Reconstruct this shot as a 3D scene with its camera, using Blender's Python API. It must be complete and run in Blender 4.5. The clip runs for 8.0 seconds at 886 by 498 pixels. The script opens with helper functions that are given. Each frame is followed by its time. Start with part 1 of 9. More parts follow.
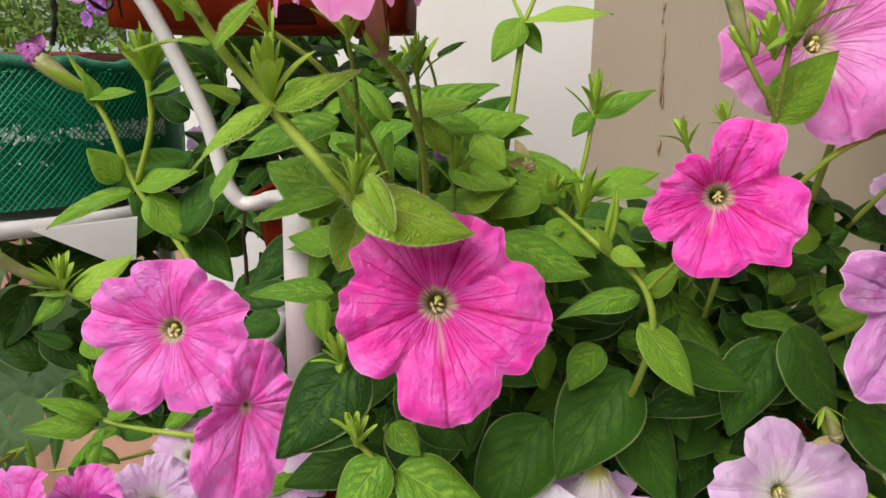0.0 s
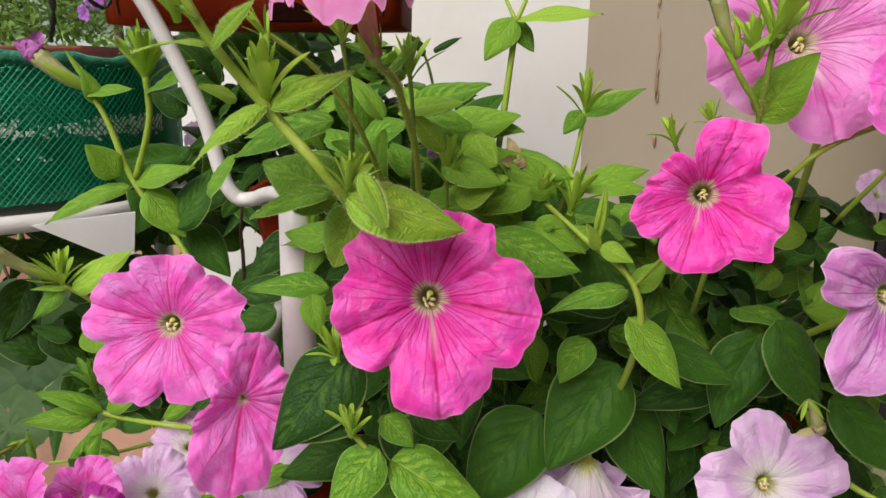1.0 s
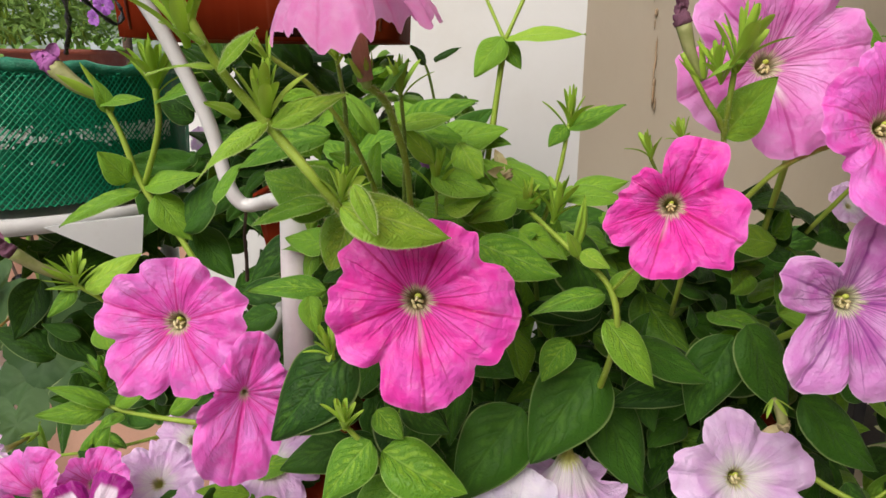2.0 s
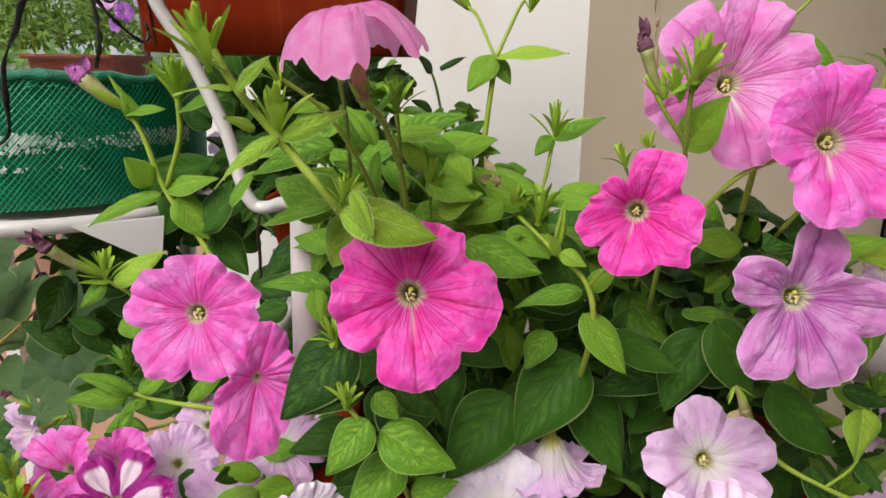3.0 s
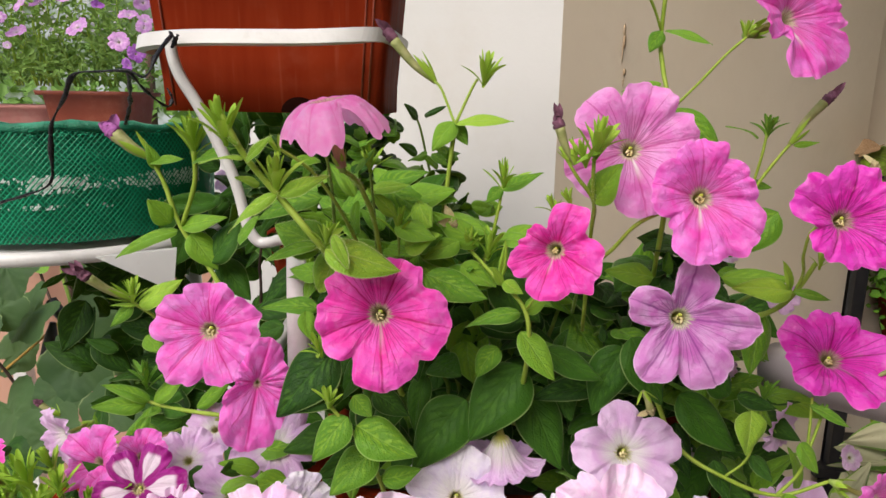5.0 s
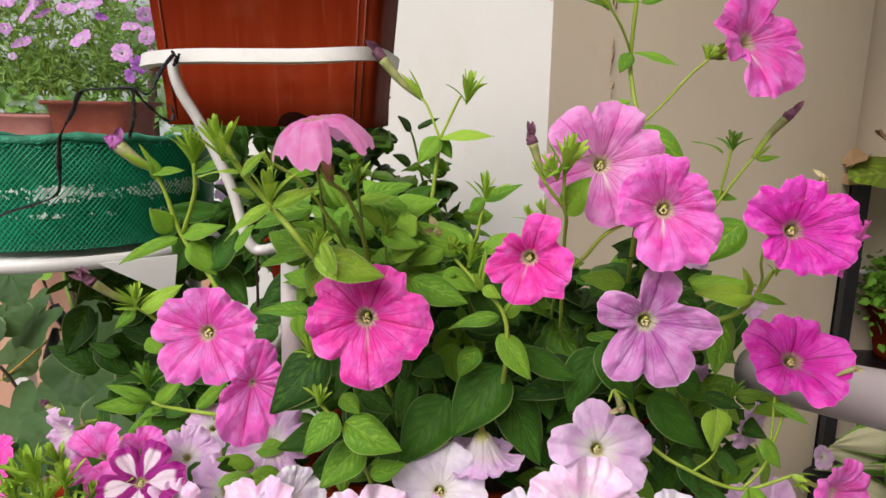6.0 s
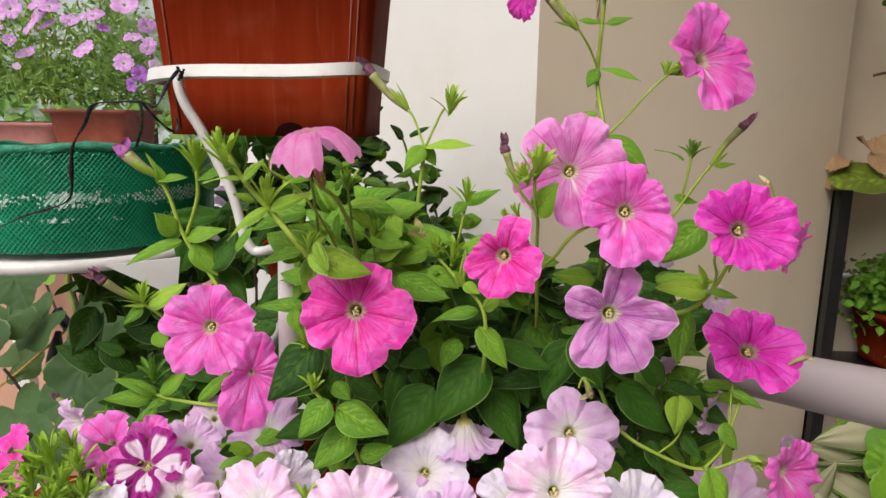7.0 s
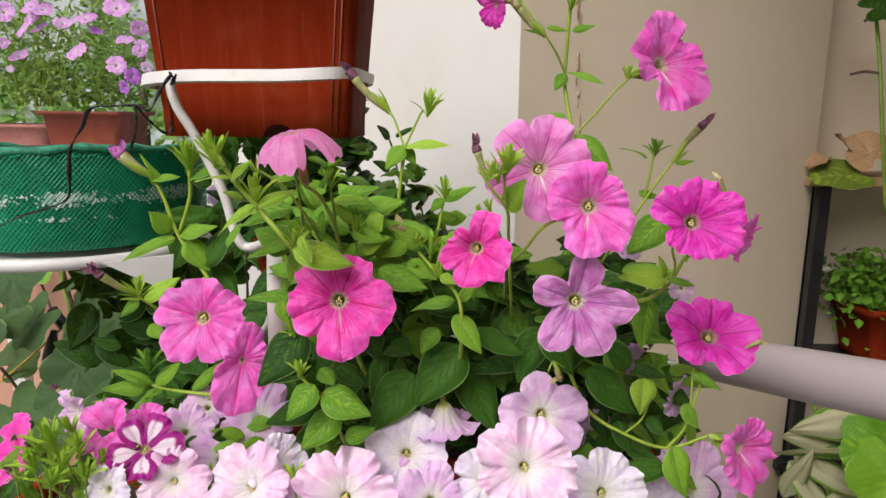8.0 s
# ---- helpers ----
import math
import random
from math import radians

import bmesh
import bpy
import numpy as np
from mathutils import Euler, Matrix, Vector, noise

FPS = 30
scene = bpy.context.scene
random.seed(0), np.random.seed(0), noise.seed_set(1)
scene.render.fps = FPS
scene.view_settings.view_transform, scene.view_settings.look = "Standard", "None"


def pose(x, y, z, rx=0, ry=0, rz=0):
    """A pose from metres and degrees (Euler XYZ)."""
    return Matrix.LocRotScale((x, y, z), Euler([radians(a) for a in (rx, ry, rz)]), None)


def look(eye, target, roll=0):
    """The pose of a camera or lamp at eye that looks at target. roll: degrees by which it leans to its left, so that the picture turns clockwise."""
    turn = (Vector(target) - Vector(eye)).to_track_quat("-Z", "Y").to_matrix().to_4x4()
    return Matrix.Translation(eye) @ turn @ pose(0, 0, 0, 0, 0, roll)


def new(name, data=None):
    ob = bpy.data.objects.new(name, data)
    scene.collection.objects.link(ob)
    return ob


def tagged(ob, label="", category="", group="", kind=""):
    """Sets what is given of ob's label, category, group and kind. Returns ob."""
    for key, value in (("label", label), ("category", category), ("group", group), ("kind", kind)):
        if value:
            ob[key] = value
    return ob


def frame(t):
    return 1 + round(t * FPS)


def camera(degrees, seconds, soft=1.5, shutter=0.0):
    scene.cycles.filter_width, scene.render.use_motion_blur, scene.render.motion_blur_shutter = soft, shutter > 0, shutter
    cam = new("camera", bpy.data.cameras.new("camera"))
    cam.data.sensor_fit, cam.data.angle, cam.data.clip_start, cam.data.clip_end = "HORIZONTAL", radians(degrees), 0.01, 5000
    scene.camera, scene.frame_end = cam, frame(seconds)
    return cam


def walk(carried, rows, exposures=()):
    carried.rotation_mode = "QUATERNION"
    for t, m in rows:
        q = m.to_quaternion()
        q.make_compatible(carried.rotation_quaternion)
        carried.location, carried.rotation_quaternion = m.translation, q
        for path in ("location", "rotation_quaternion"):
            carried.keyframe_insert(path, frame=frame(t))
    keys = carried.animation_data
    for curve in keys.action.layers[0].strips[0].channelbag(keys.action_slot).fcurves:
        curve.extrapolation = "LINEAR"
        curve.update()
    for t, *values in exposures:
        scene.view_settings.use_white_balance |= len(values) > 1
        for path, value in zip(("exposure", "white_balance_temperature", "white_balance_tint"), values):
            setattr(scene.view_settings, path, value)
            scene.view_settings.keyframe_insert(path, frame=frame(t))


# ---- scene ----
cam = camera(66.13, 8.0)
PATH = [
    (0, (0.03972, 0.03369, 1.3406), (-0.00523, 1.96981, 0.84118), 0.172),
    (0.5, (0.04193, 0.03337, 1.34064), (0.00949, 1.96589, 0.82653), 0.419),
    (1, (0.04183, 0.02857, 1.3427), (0.00321, 1.96036, 0.82627), 0.269),
    (1.5, (0.04371, 0.02161, 1.3461), (0.00742, 1.95481, 0.83481), 0.542),
    (3, (0.0587, -0.01823, 1.35514), (-0.03236, 1.91535, 0.85218), 0.687),
    (3.5, (0.06183, -0.03424, 1.36054), (-0.02923, 1.90463, 0.87834), 0.869),
    (4, (0.06845, -0.04914, 1.36266), (-0.01182, 1.89217, 0.88847), 0.86),
    (4.5, (0.07506, -0.073, 1.36985), (-0.01315, 1.87427, 0.92226), 0.857),
    (6, (0.09324, -0.11649, 1.38175), (-0.0018, 1.8403, 0.97933), 0.999),
    (6.5, (0.09769, -0.13282, 1.38247), (0.00513, 1.8257, 0.98795), 1.122),
    (7, (0.10492, -0.15363, 1.38531), (0.0142, 1.80694, 1.00067), 0.893),
    (7.5, (0.11273, -0.17094, 1.38633), (0.032, 1.78952, 0.99896), 0.698),
    (8, (0.11766, -0.18331, 1.38735), (0.0441, 1.77754, 1.00049), 0.595),
]
walk(cam, [(t, look(eye, target, roll)) for t, eye, target, roll in PATH], [(0.0, 0.44), (8.0, 0.48)])

# ---- world, sun ----
world = bpy.data.worlds.new("sky")
scene.world = world
world.use_nodes = True
wn = world.node_tree.nodes
sky = wn.new("ShaderNodeTexSky")
sky.sky_type, sky.sun_disc = "NISHITA", False
sky.sun_elevation, sky.sun_rotation = radians(46), radians(-152)
sky.dust_density, sky.ozone_density = 4.0, 0.6
wn["Background"].inputs["Strength"].default_value = 0.102
world.node_tree.links.new(sky.outputs[0], wn["Background"].inputs["Color"])
sun_data = bpy.data.lights.new("sun", "SUN")
sun_data.energy, sun_data.angle, sun_data.color = 2.2, radians(50), (1.0, 0.965, 0.93)
sun = new("sun", sun_data)
sun.matrix_world = look((-1.75, -3.0, 5.15), (0, 0.3, 1.3))


# ---- materials ----
class Nodes:
    """A small wrapper to write node materials briefly."""

    def __init__(self, name):
        self.mat = bpy.data.materials.new(name)
        self.mat.use_nodes = True
        self.tree = self.mat.node_tree
        self.bsdf = self.tree.nodes["Principled BSDF"]
        self.out = self.tree.nodes["Material Output"]

    def put(self, socket, value):
        if isinstance(value, bpy.types.NodeSocket):
            self.tree.links.new(value, socket)
        elif value is not None:
            if isinstance(value, (tuple, list)) and len(value) == 3 and socket.type == "RGBA":
                value = (*value, 1.0)
            socket.default_value = value

    def node(self, kind, ins=(), operation=None, clamp=False, blend=None):
        n = self.tree.nodes.new("ShaderNode" + kind)
        if operation:
            n.operation = operation
        if clamp:
            n.use_clamp = True
        if kind == "MapRange":
            n.interpolation_type = "SMOOTHSTEP"
        if blend:
            n.data_type, n.blend_type = "RGBA", blend
        for i, value in enumerate(ins):
            self.put(n.inputs[i], value)
        return n

    def math(self, op, a, b=None, c=None, clamp=False):
        return self.node("Math", (a, b, c), operation=op, clamp=clamp).outputs[0]

    def ramp(self, x, lo, hi, a=0.0, b=1.0):
        n = self.node("MapRange", (x, lo, hi, a, b))
        return n.outputs[0]

    def mix(self, fac, a, b, mode="MIX"):
        n = self.node("Mix", blend=mode)
        self.put(n.inputs[0], fac), self.put(n.inputs[6], a), self.put(n.inputs[7], b)
        return n.outputs[2]

    def noise(self, vec, scale, detail=3.0, rough=0.55):
        n = self.node("TexNoise")
        if vec is not None:
            self.put(n.inputs["Vector"], vec)
        self.put(n.inputs["Scale"], scale), self.put(n.inputs["Detail"], detail), self.put(n.inputs["Roughness"], rough)
        return n.outputs["Fac"]

    def obj(self):
        return self.node("TexCoord").outputs["Object"]

    def uv(self):
        n = self.node("SeparateXYZ", (self.node("TexCoord").outputs["UV"],))
        return n.outputs[0], n.outputs[1]

    def vec(self, x, y, z=0.0):
        return self.node("CombineXYZ", (x, y, z)).outputs[0]

    def random(self):
        return self.node("ObjectInfo").outputs["Random"]

    def finish(self, color, rough=0.5, bump=None, strength=0.3, distance=0.001, metal=0.0, translucent=0.0, tint=None, spec=0.5, sheen=0.0):
        b = self.bsdf
        self.put(b.inputs["Base Color"], color), self.put(b.inputs["Roughness"], rough)
        self.put(b.inputs["Metallic"], metal), self.put(b.inputs["Specular IOR Level"], spec)
        self.put(b.inputs["Sheen Weight"], sheen)
        if bump is not None:
            n = self.node("Bump", (strength, distance))
            self.put(n.inputs["Height"], bump)
            self.tree.links.new(n.outputs[0], b.inputs["Normal"])
        if translucent:
            t = self.node("BsdfTranslucent", (tint if tint is not None else color,))
            m = self.node("MixShader", (translucent, b.outputs[0], t.outputs[0]))
            self.tree.links.new(m.outputs[0], self.out.inputs["Surface"])
        return self.mat


def petal(name, base, pale, vein, throat=(0.75, 0.78, 0.55), veins=0.8, white=0.0, eye=0.16, star=False, flash=0.0, trans=0.36, soft=0.34, rim=0.25, pit=(0.30, 0.27, 0.06)):
    n = Nodes(name)
    u, v = n.uv()
    o = n.obj()
    lobe = n.math("MULTIPLY", u, 5.0)
    f = n.math("FRACT", lobe)
    side = n.math("SUBTRACT", f, 0.5)
    d = n.math("MULTIPLY", n.math("ABSOLUTE", side), 2.0)
    # broad soft patches, paler towards the rim, deeper beside the middle vein
    cloud = n.noise(n.vec(n.math("MULTIPLY", u, 11.0), n.math("MULTIPLY", v, 3.2), n.math("MULTIPLY", n.random(), 30.0)), 1.0, 3.0)
    c = n.mix(n.ramp(cloud, 0.35, 0.68), base, pale)
    c = n.mix(n.math("MULTIPLY", n.ramp(v, 0.5, 1.0), 0.3), c, pale)
    # noisy pale lilac patches paint the velvety sheen into the petal colour
    sheen_tint = n.math("MULTIPLY", n.ramp(n.noise(o, 110.0, 6.0, 0.65), 0.48, 0.66), n.ramp(v, 0.25, 0.6, 0.0, soft))
    c = n.mix(sheen_tint, c, n.mix(0.35, pale, (0.93, 0.70, 0.90)))
    if white:
        c = n.mix(n.math("MULTIPLY", n.ramp(n.math("ADD", v, n.math("MULTIPLY", n.math("SUBTRACT", cloud, 0.5), 0.25)), 0.60, 0.22), white), c, (0.88, 0.87, 0.84))
    if star:
        wedge = n.math("MULTIPLY", n.ramp(v, 0.84, 0.74), n.ramp(v, 0.12, 0.3))
        wide = n.math("ADD", n.math("MULTIPLY", n.ramp(v, 0.2, 0.5), 0.36), n.math("MULTIPLY", n.ramp(v, 0.86, 0.6), 0.20))
        shape = n.ramp(n.math("SUBTRACT", d, wide), 0.06, -0.06)
        c = n.mix(n.math("MULTIPLY", wedge, shape), c, (0.88, 0.74, 0.86))
    # a strong vein along the middle of each lobe, a fan of finer ones of uneven length on both sides
    wob = n.math("MULTIPLY", n.math("SUBTRACT", n.noise(n.vec(n.math("MULTIPLY", u, 6.0), n.math("MULTIPLY", v, 3.0)), 2.0, 1.0), 0.5), 0.10)
    slim = n.math("DIVIDE", 1.0, n.math("ADD", v, 0.05))
    mid = n.math("MULTIPLY", n.ramp(n.math("DIVIDE", n.math("ABSOLUTE", n.math("ADD", side, n.math("MULTIPLY", wob, 0.5))), slim), n.ramp(v, 0.2, 1.0, 0.030, 0.017), 0.002), n.ramp(v, 1.0, 0.55, 0.55, 1.0))
    fan = None
    sense = n.math("SIGN", side)
    for k, (place, strong) in enumerate(((0.22, 0.6), (0.43, 0.8), (0.64, 0.65), (0.85, 0.7), (0.97, 0.45))):
        key = n.vec(n.math("ADD", n.math("MULTIPLY", n.math("FLOOR", lobe), 7.3), 1.7 * k), n.math("MULTIPLY", sense, 3.1 + k), n.math("MULTIPLY", n.random(), 50.0))
        end = n.ramp(n.noise(key, 1.0, 0.0), 0.3, 0.7, 0.42, 1.02)
        at = n.math("ADD", n.math("MULTIPLY", n.ramp(v, 0.1, 0.9, 0.9, 1.06), place), wob)
        line = n.ramp(n.math("DIVIDE", n.math("ABSOLUTE", n.math("SUBTRACT", d, at)), slim), 0.019, 0.003)
        line = n.math("MULTIPLY", line, n.math("MULTIPLY", n.ramp(n.math("SUBTRACT", end, v), 0.0, 0.28), strong))
        fan = line if fan is None else n.math("MAXIMUM", fan, line)
    near = n.math("MULTIPLY", n.ramp(d, 0.34, 0.0), n.ramp(v, 0.95, 0.25, 0.04, 0.38))
    hair = n.noise(n.vec(n.math("MULTIPLY", n.math("ADD", u, n.math("MULTIPLY", wob, 0.3)), 85.0), n.math("MULTIPLY", v, 4.0)), 1.0, 2.0)
    hair = n.math("MULTIPLY", n.ramp(hair, 0.56, 0.66), n.ramp(v, 0.95, 0.3, 0.0, 0.34))
    lines = n.math("MAXIMUM", n.math("MAXIMUM", mid, near), n.math("MAXIMUM", fan, hair))
    lines = n.math("MULTIPLY", n.math("MULTIPLY", lines, veins), n.ramp(v, 0.1, 0.2))
    c = n.mix(lines, c, vein)
    if flash:
        ray = n.math("MULTIPLY", n.ramp(n.math("ABSOLUTE", n.math("ADD", n.math("SUBTRACT", u, 0.105), n.math("MULTIPLY", wob, 0.15))), 0.024, 0.0), n.ramp(v, 0.56, 0.2))
        c = n.mix(n.math("MULTIPLY", ray, flash), c, (0.92, 0.86, 0.86))
    c = n.mix(n.math("MULTIPLY", n.ramp(v, 0.97, 0.998), rim), c, n.mix(0.5, pale, (0.95, 0.85, 0.95)))
    # pale throat with dark streaks
    deep = n.ramp(n.math("ADD", v, n.math("MULTIPLY", n.math("SUBTRACT", n.noise(n.vec(n.math("MULTIPLY", u, 70.0), 0.3), 1.0, 1.0), 0.5), 0.20)), eye + 0.05, eye - 0.03)
    streak = n.noise(n.vec(n.math("MULTIPLY", u, 90.0), v), 1.0, 1.0)
    inner = n.mix(n.math("MULTIPLY", n.ramp(streak, 0.48, 0.60), 0.7), throat, n.mix(0.4, vein, (0.10, 0.05, 0.02)))
    inner = n.mix(n.ramp(v, 0.135, 0.05), inner, pit)
    c = n.mix(deep, c, inner)
    crease = n.noise(n.vec(n.math("MULTIPLY", u, 34.0), n.math("MULTIPLY", v, 6.0), n.math("MULTIPLY", n.random(), 9.0)), 1.0, 4.0, 0.55)
    rumple = n.math("MULTIPLY", n.noise(n.vec(n.math("MULTIPLY", u, 60.0), n.math("MULTIPLY", v, 22.0), n.math("MULTIPLY", n.random(), 9.0)), 1.0, 2.0, 0.5), n.ramp(v, 0.3, 0.6, 0.1, 1.0))
    height = n.math("ADD", n.math("MULTIPLY", crease, 1.0), n.math("MULTIPLY", rumple, n.ramp(cloud, 0.42, 0.60, 0.05, 0.36)))
    height = n.math("SUBTRACT", height, n.math("MULTIPLY", n.math("MAXIMUM", mid, n.math("MULTIPLY", fan, 0.5)), 0.22))
    return n.finish(c, 0.42, height, 0.95, 0.0018, translucent=trans, spec=0.36, sheen=0.08)


def foliage(name, young, old, vein, gloss=0.46, relief=1.0, spec=0.26, trans=0.26, light=(0.26, 0.46, 0.03)):
    n = Nodes(name)
    u, v = n.uv()
    r = n.random()
    d = n.math("ABSOLUTE", n.math("SUBTRACT", v, 0.5))
    c = n.mix(n.ramp(r, 0.1, 0.9, 0.0, 0.7), old, young)
    own_ = n.math("MULTIPLY", r, 37.0)
    blotch = n.noise(n.vec(n.math("MULTIPLY", u, 5.0), n.math("MULTIPLY", v, 3.5), own_), 1.6, 4.0)
    # side veins run forward from the midrib and bend towards the tip; a fine net lies between them
    bend = n.math("MULTIPLY", n.math("SUBTRACT", n.noise(n.vec(n.math("MULTIPLY", u, 4.0), n.math("MULTIPLY", v, 4.0), own_), 1.0, 2.0), 0.5), 1.1)
    saw = n.math("FRACT", n.math("ADD", n.math("ADD", n.math("MULTIPLY", u, 6.0), bend), n.math("MULTIPLY", d, -5.5)))
    off = n.math("ABSOLUTE", n.math("SUBTRACT", saw, 0.5))
    side = n.math("MULTIPLY", n.ramp(off, 0.13, 0.01), n.ramp(d, 0.47, 0.25))
    mid = n.ramp(d, 0.035, 0.006)
    cells = n.node("TexVoronoi")
    cells.feature = "DISTANCE_TO_EDGE"
    n.put(cells.inputs["Vector"], n.vec(n.math("MULTIPLY", u, 22.0), n.math("MULTIPLY", v, 12.0), own_)), n.put(cells.inputs["Scale"], 1.0)
    net = n.ramp(cells.outputs["Distance"], 0.14, 0.02)
    # the swellings between the veins are paler, most of all beside the midrib
    swell = n.math("MULTIPLY", n.ramp(off, 0.10, 0.40), n.math("MULTIPLY", n.ramp(d, 0.46, 0.12), n.ramp(blotch, 0.36, 0.62)))
    c = n.mix(n.math("MULTIPLY", swell, 0.75 * min(1.0, relief)), c, light)
    lines = n.math("MAXIMUM", n.math("MAXIMUM", n.math("MULTIPLY", side, 0.16 * relief), n.math("MULTIPLY", mid, 0.5 * relief)), n.math("MULTIPLY", net, 0.10 * relief))
    c = n.mix(lines, c, vein)
    # pale margin: edge fuzz, with rim light painted into its colour
    c = n.mix(n.math("MULTIPLY", n.ramp(d, 0.465, 0.49), 0.6), c, n.mix(0.5, vein, (0.46, 0.56, 0.22)))
    spots = n.ramp(n.noise(n.vec(n.math("MULTIPLY", u, 16.0), n.math("MULTIPLY", v, 9.0), own_), 1.0, 1.0), 0.77, 0.80)
    c = n.mix(n.math("MULTIPLY", spots, 0.5), c, (0.06, 0.045, 0.02))
    h = n.math("SUBTRACT", n.math("MULTIPLY", n.ramp(cells.outputs["Distance"], 0.0, 0.4), 0.35), n.math("MULTIPLY", n.math("MAXIMUM", n.math("MULTIPLY", side, 0.6), mid), 0.8))
    return n.finish(c, n.ramp(blotch, 0.3, 0.7, gloss - 0.06, gloss + 0.08), h, 0.5 * relief, 0.0016, translucent=trans, tint=n.mix(0.5, c, (0.24, 0.40, 0.008)), spec=spec, sheen=0.05)


def plain(name, a, b, scale, rough=0.5, bump=0.3, fine=6.0, distance=0.002, metal=0.0, dirt=None, dirt_scale=8.0, dirt_amount=0.5, spec=0.5, translucent=0.0):
    n = Nodes(name)
    o = n.obj()
    big, small = n.noise(o, scale, 4.0), n.noise(o, scale * fine, 4.0, 0.65)
    c = n.mix(n.ramp(big, 0.3, 0.72), a, b)
    c = n.mix(n.math("MULTIPLY", n.ramp(small, 0.45, 0.75), 0.3), c, n.mix(0.5, c, a))
    if dirt:
        c = n.mix(n.math("MULTIPLY", n.ramp(n.noise(o, dirt_scale, 6.0, 0.7), 0.52, 0.72), dirt_amount), c, dirt)
    return n.finish(c, n.ramp(small, 0.2, 0.8, rough - 0.08, rough + 0.1), small, bump, distance, metal, translucent, spec=spec)


HOT = petal("petal_hot_pink", (0.96, 0.028, 0.45), (0.95, 0.11, 0.62), (0.58, 0.0, 0.16), (0.74, 0.66, 0.44), veins=0.95, flash=0.4)
PINK = petal("petal_pink", (0.90, 0.09, 0.56), (0.90, 0.24, 0.76), (0.66, 0.008, 0.24), (0.66, 0.66, 0.36), veins=0.9)
ROSE = petal("petal_rose", (0.89, 0.075, 0.55), (0.89, 0.21, 0.74), (0.58, 0.004, 0.22), (0.76, 0.74, 0.48), veins=0.7, white=0.10, flash=0.9)
SHELL = petal("petal_shell_pink", (0.80, 0.17, 0.60), (0.86, 0.34, 0.76), (0.46, 0.008, 0.22), (0.74, 0.72, 0.44), veins=0.75, white=0.18, flash=0.95)
MAGENTA = petal("petal_magenta", (0.78, 0.016, 0.47), (0.84, 0.065, 0.62), (0.28, 0.0, 0.10), (0.55, 0.40, 0.32), veins=0.85, flash=0.2)
BLOOM = petal("petal_soft_pink", (0.95, 0.24, 0.68), (0.96, 0.46, 0.83), (0.82, 0.08, 0.46), (0.76, 0.56, 0.44), veins=0.4, trans=0.62, pit=(0.62, 0.42, 0.26))
LAVENDER = petal("petal_lavender", (0.60, 0.155, 0.54), (0.73, 0.37, 0.72), (0.24, 0.03, 0.26), (0.76, 0.80, 0.50), veins=0.75, rim=0.7)
LILAC = petal("petal_pale_lilac", (0.76, 0.45, 0.80), (0.84, 0.62, 0.89), (0.62, 0.32, 0.68), (0.66, 0.70, 0.26), veins=0.3, white=0.95, eye=0.15, pit=(0.50, 0.50, 0.09))
BLUSH = petal("petal_blush", (0.90, 0.50, 0.82), (0.94, 0.76, 0.93), (0.93, 0.80, 0.90), (0.86, 0.86, 0.62), veins=0.5, white=0.9, eye=0.12, rim=0.8, trans=0.3, pit=(0.66, 0.64, 0.24))
WHITE = petal("petal_white", (0.76, 0.67, 0.89), (0.90, 0.87, 0.95), (0.66, 0.52, 0.78), (0.72, 0.74, 0.26), veins=0.25, white=1.0, eye=0.14, trans=0.3, pit=(0.52, 0.52, 0.09))
STAR = petal("petal_purple_star", (0.30, 0.001, 0.19), (0.42, 0.010, 0.29), (0.20, 0.0, 0.12), (0.75, 0.72, 0.30), veins=0.25, star=True, soft=0.04, rim=0.1)
VIOLET = petal("petal_violet", (0.42, 0.10, 0.58), (0.55, 0.22, 0.70), (0.25, 0.02, 0.36), (0.7, 0.6, 0.6), veins=0.3)
FARPINK = petal("petal_far_mauve", (0.62, 0.27, 0.66), (0.74, 0.42, 0.77), (0.45, 0.1, 0.5), (0.8, 0.75, 0.6), veins=0.2, white=0.4)

LEAF = foliage("leaf_green", (0.20, 0.405, 0.026), (0.085, 0.240, 0.013), (0.27, 0.46, 0.08))
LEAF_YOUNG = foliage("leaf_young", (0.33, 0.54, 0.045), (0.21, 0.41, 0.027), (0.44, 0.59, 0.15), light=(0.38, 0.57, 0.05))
LEAF_SHOOT = foliage("leaf_shoot", (0.38, 0.57, 0.06), (0.28, 0.48, 0.035), (0.46, 0.60, 0.16), 0.5, 0.3, light=(0.42, 0.58, 0.07))
# old leaves, with the bush's inner shade put into their dark colour
LEAF_OLD_SHADE = foliage("leaf_old_shade", (0.040, 0.130, 0.010), (0.011, 0.046, 0.005), (0.06, 0.155, 0.02), 0.5, 0.8, spec=0.14, trans=0.12, light=(0.07, 0.18, 0.015))
LEAF_VINE = foliage("leaf_vine", (0.062, 0.125, 0.042), (0.030, 0.075, 0.022), (0.075, 0.14, 0.05), 0.6, 0.35, light=(0.10, 0.17, 0.07))
LEAF_FAR = foliage("leaf_far", (0.25, 0.40, 0.09), (0.13, 0.25, 0.05), (0.2, 0.3, 0.1), 0.6, 0.3)
LEAF_OLIVE = foliage("leaf_olive", (0.16, 0.20, 0.025), (0.11, 0.15, 0.018), (0.24, 0.28, 0.06), 0.5)
LEAF_CREAM = foliage("leaf_cream", (0.52, 0.49, 0.33), (0.44, 0.44, 0.28), (0.62, 0.6, 0.42), 0.45, 0.3, light=(0.58, 0.56, 0.40))
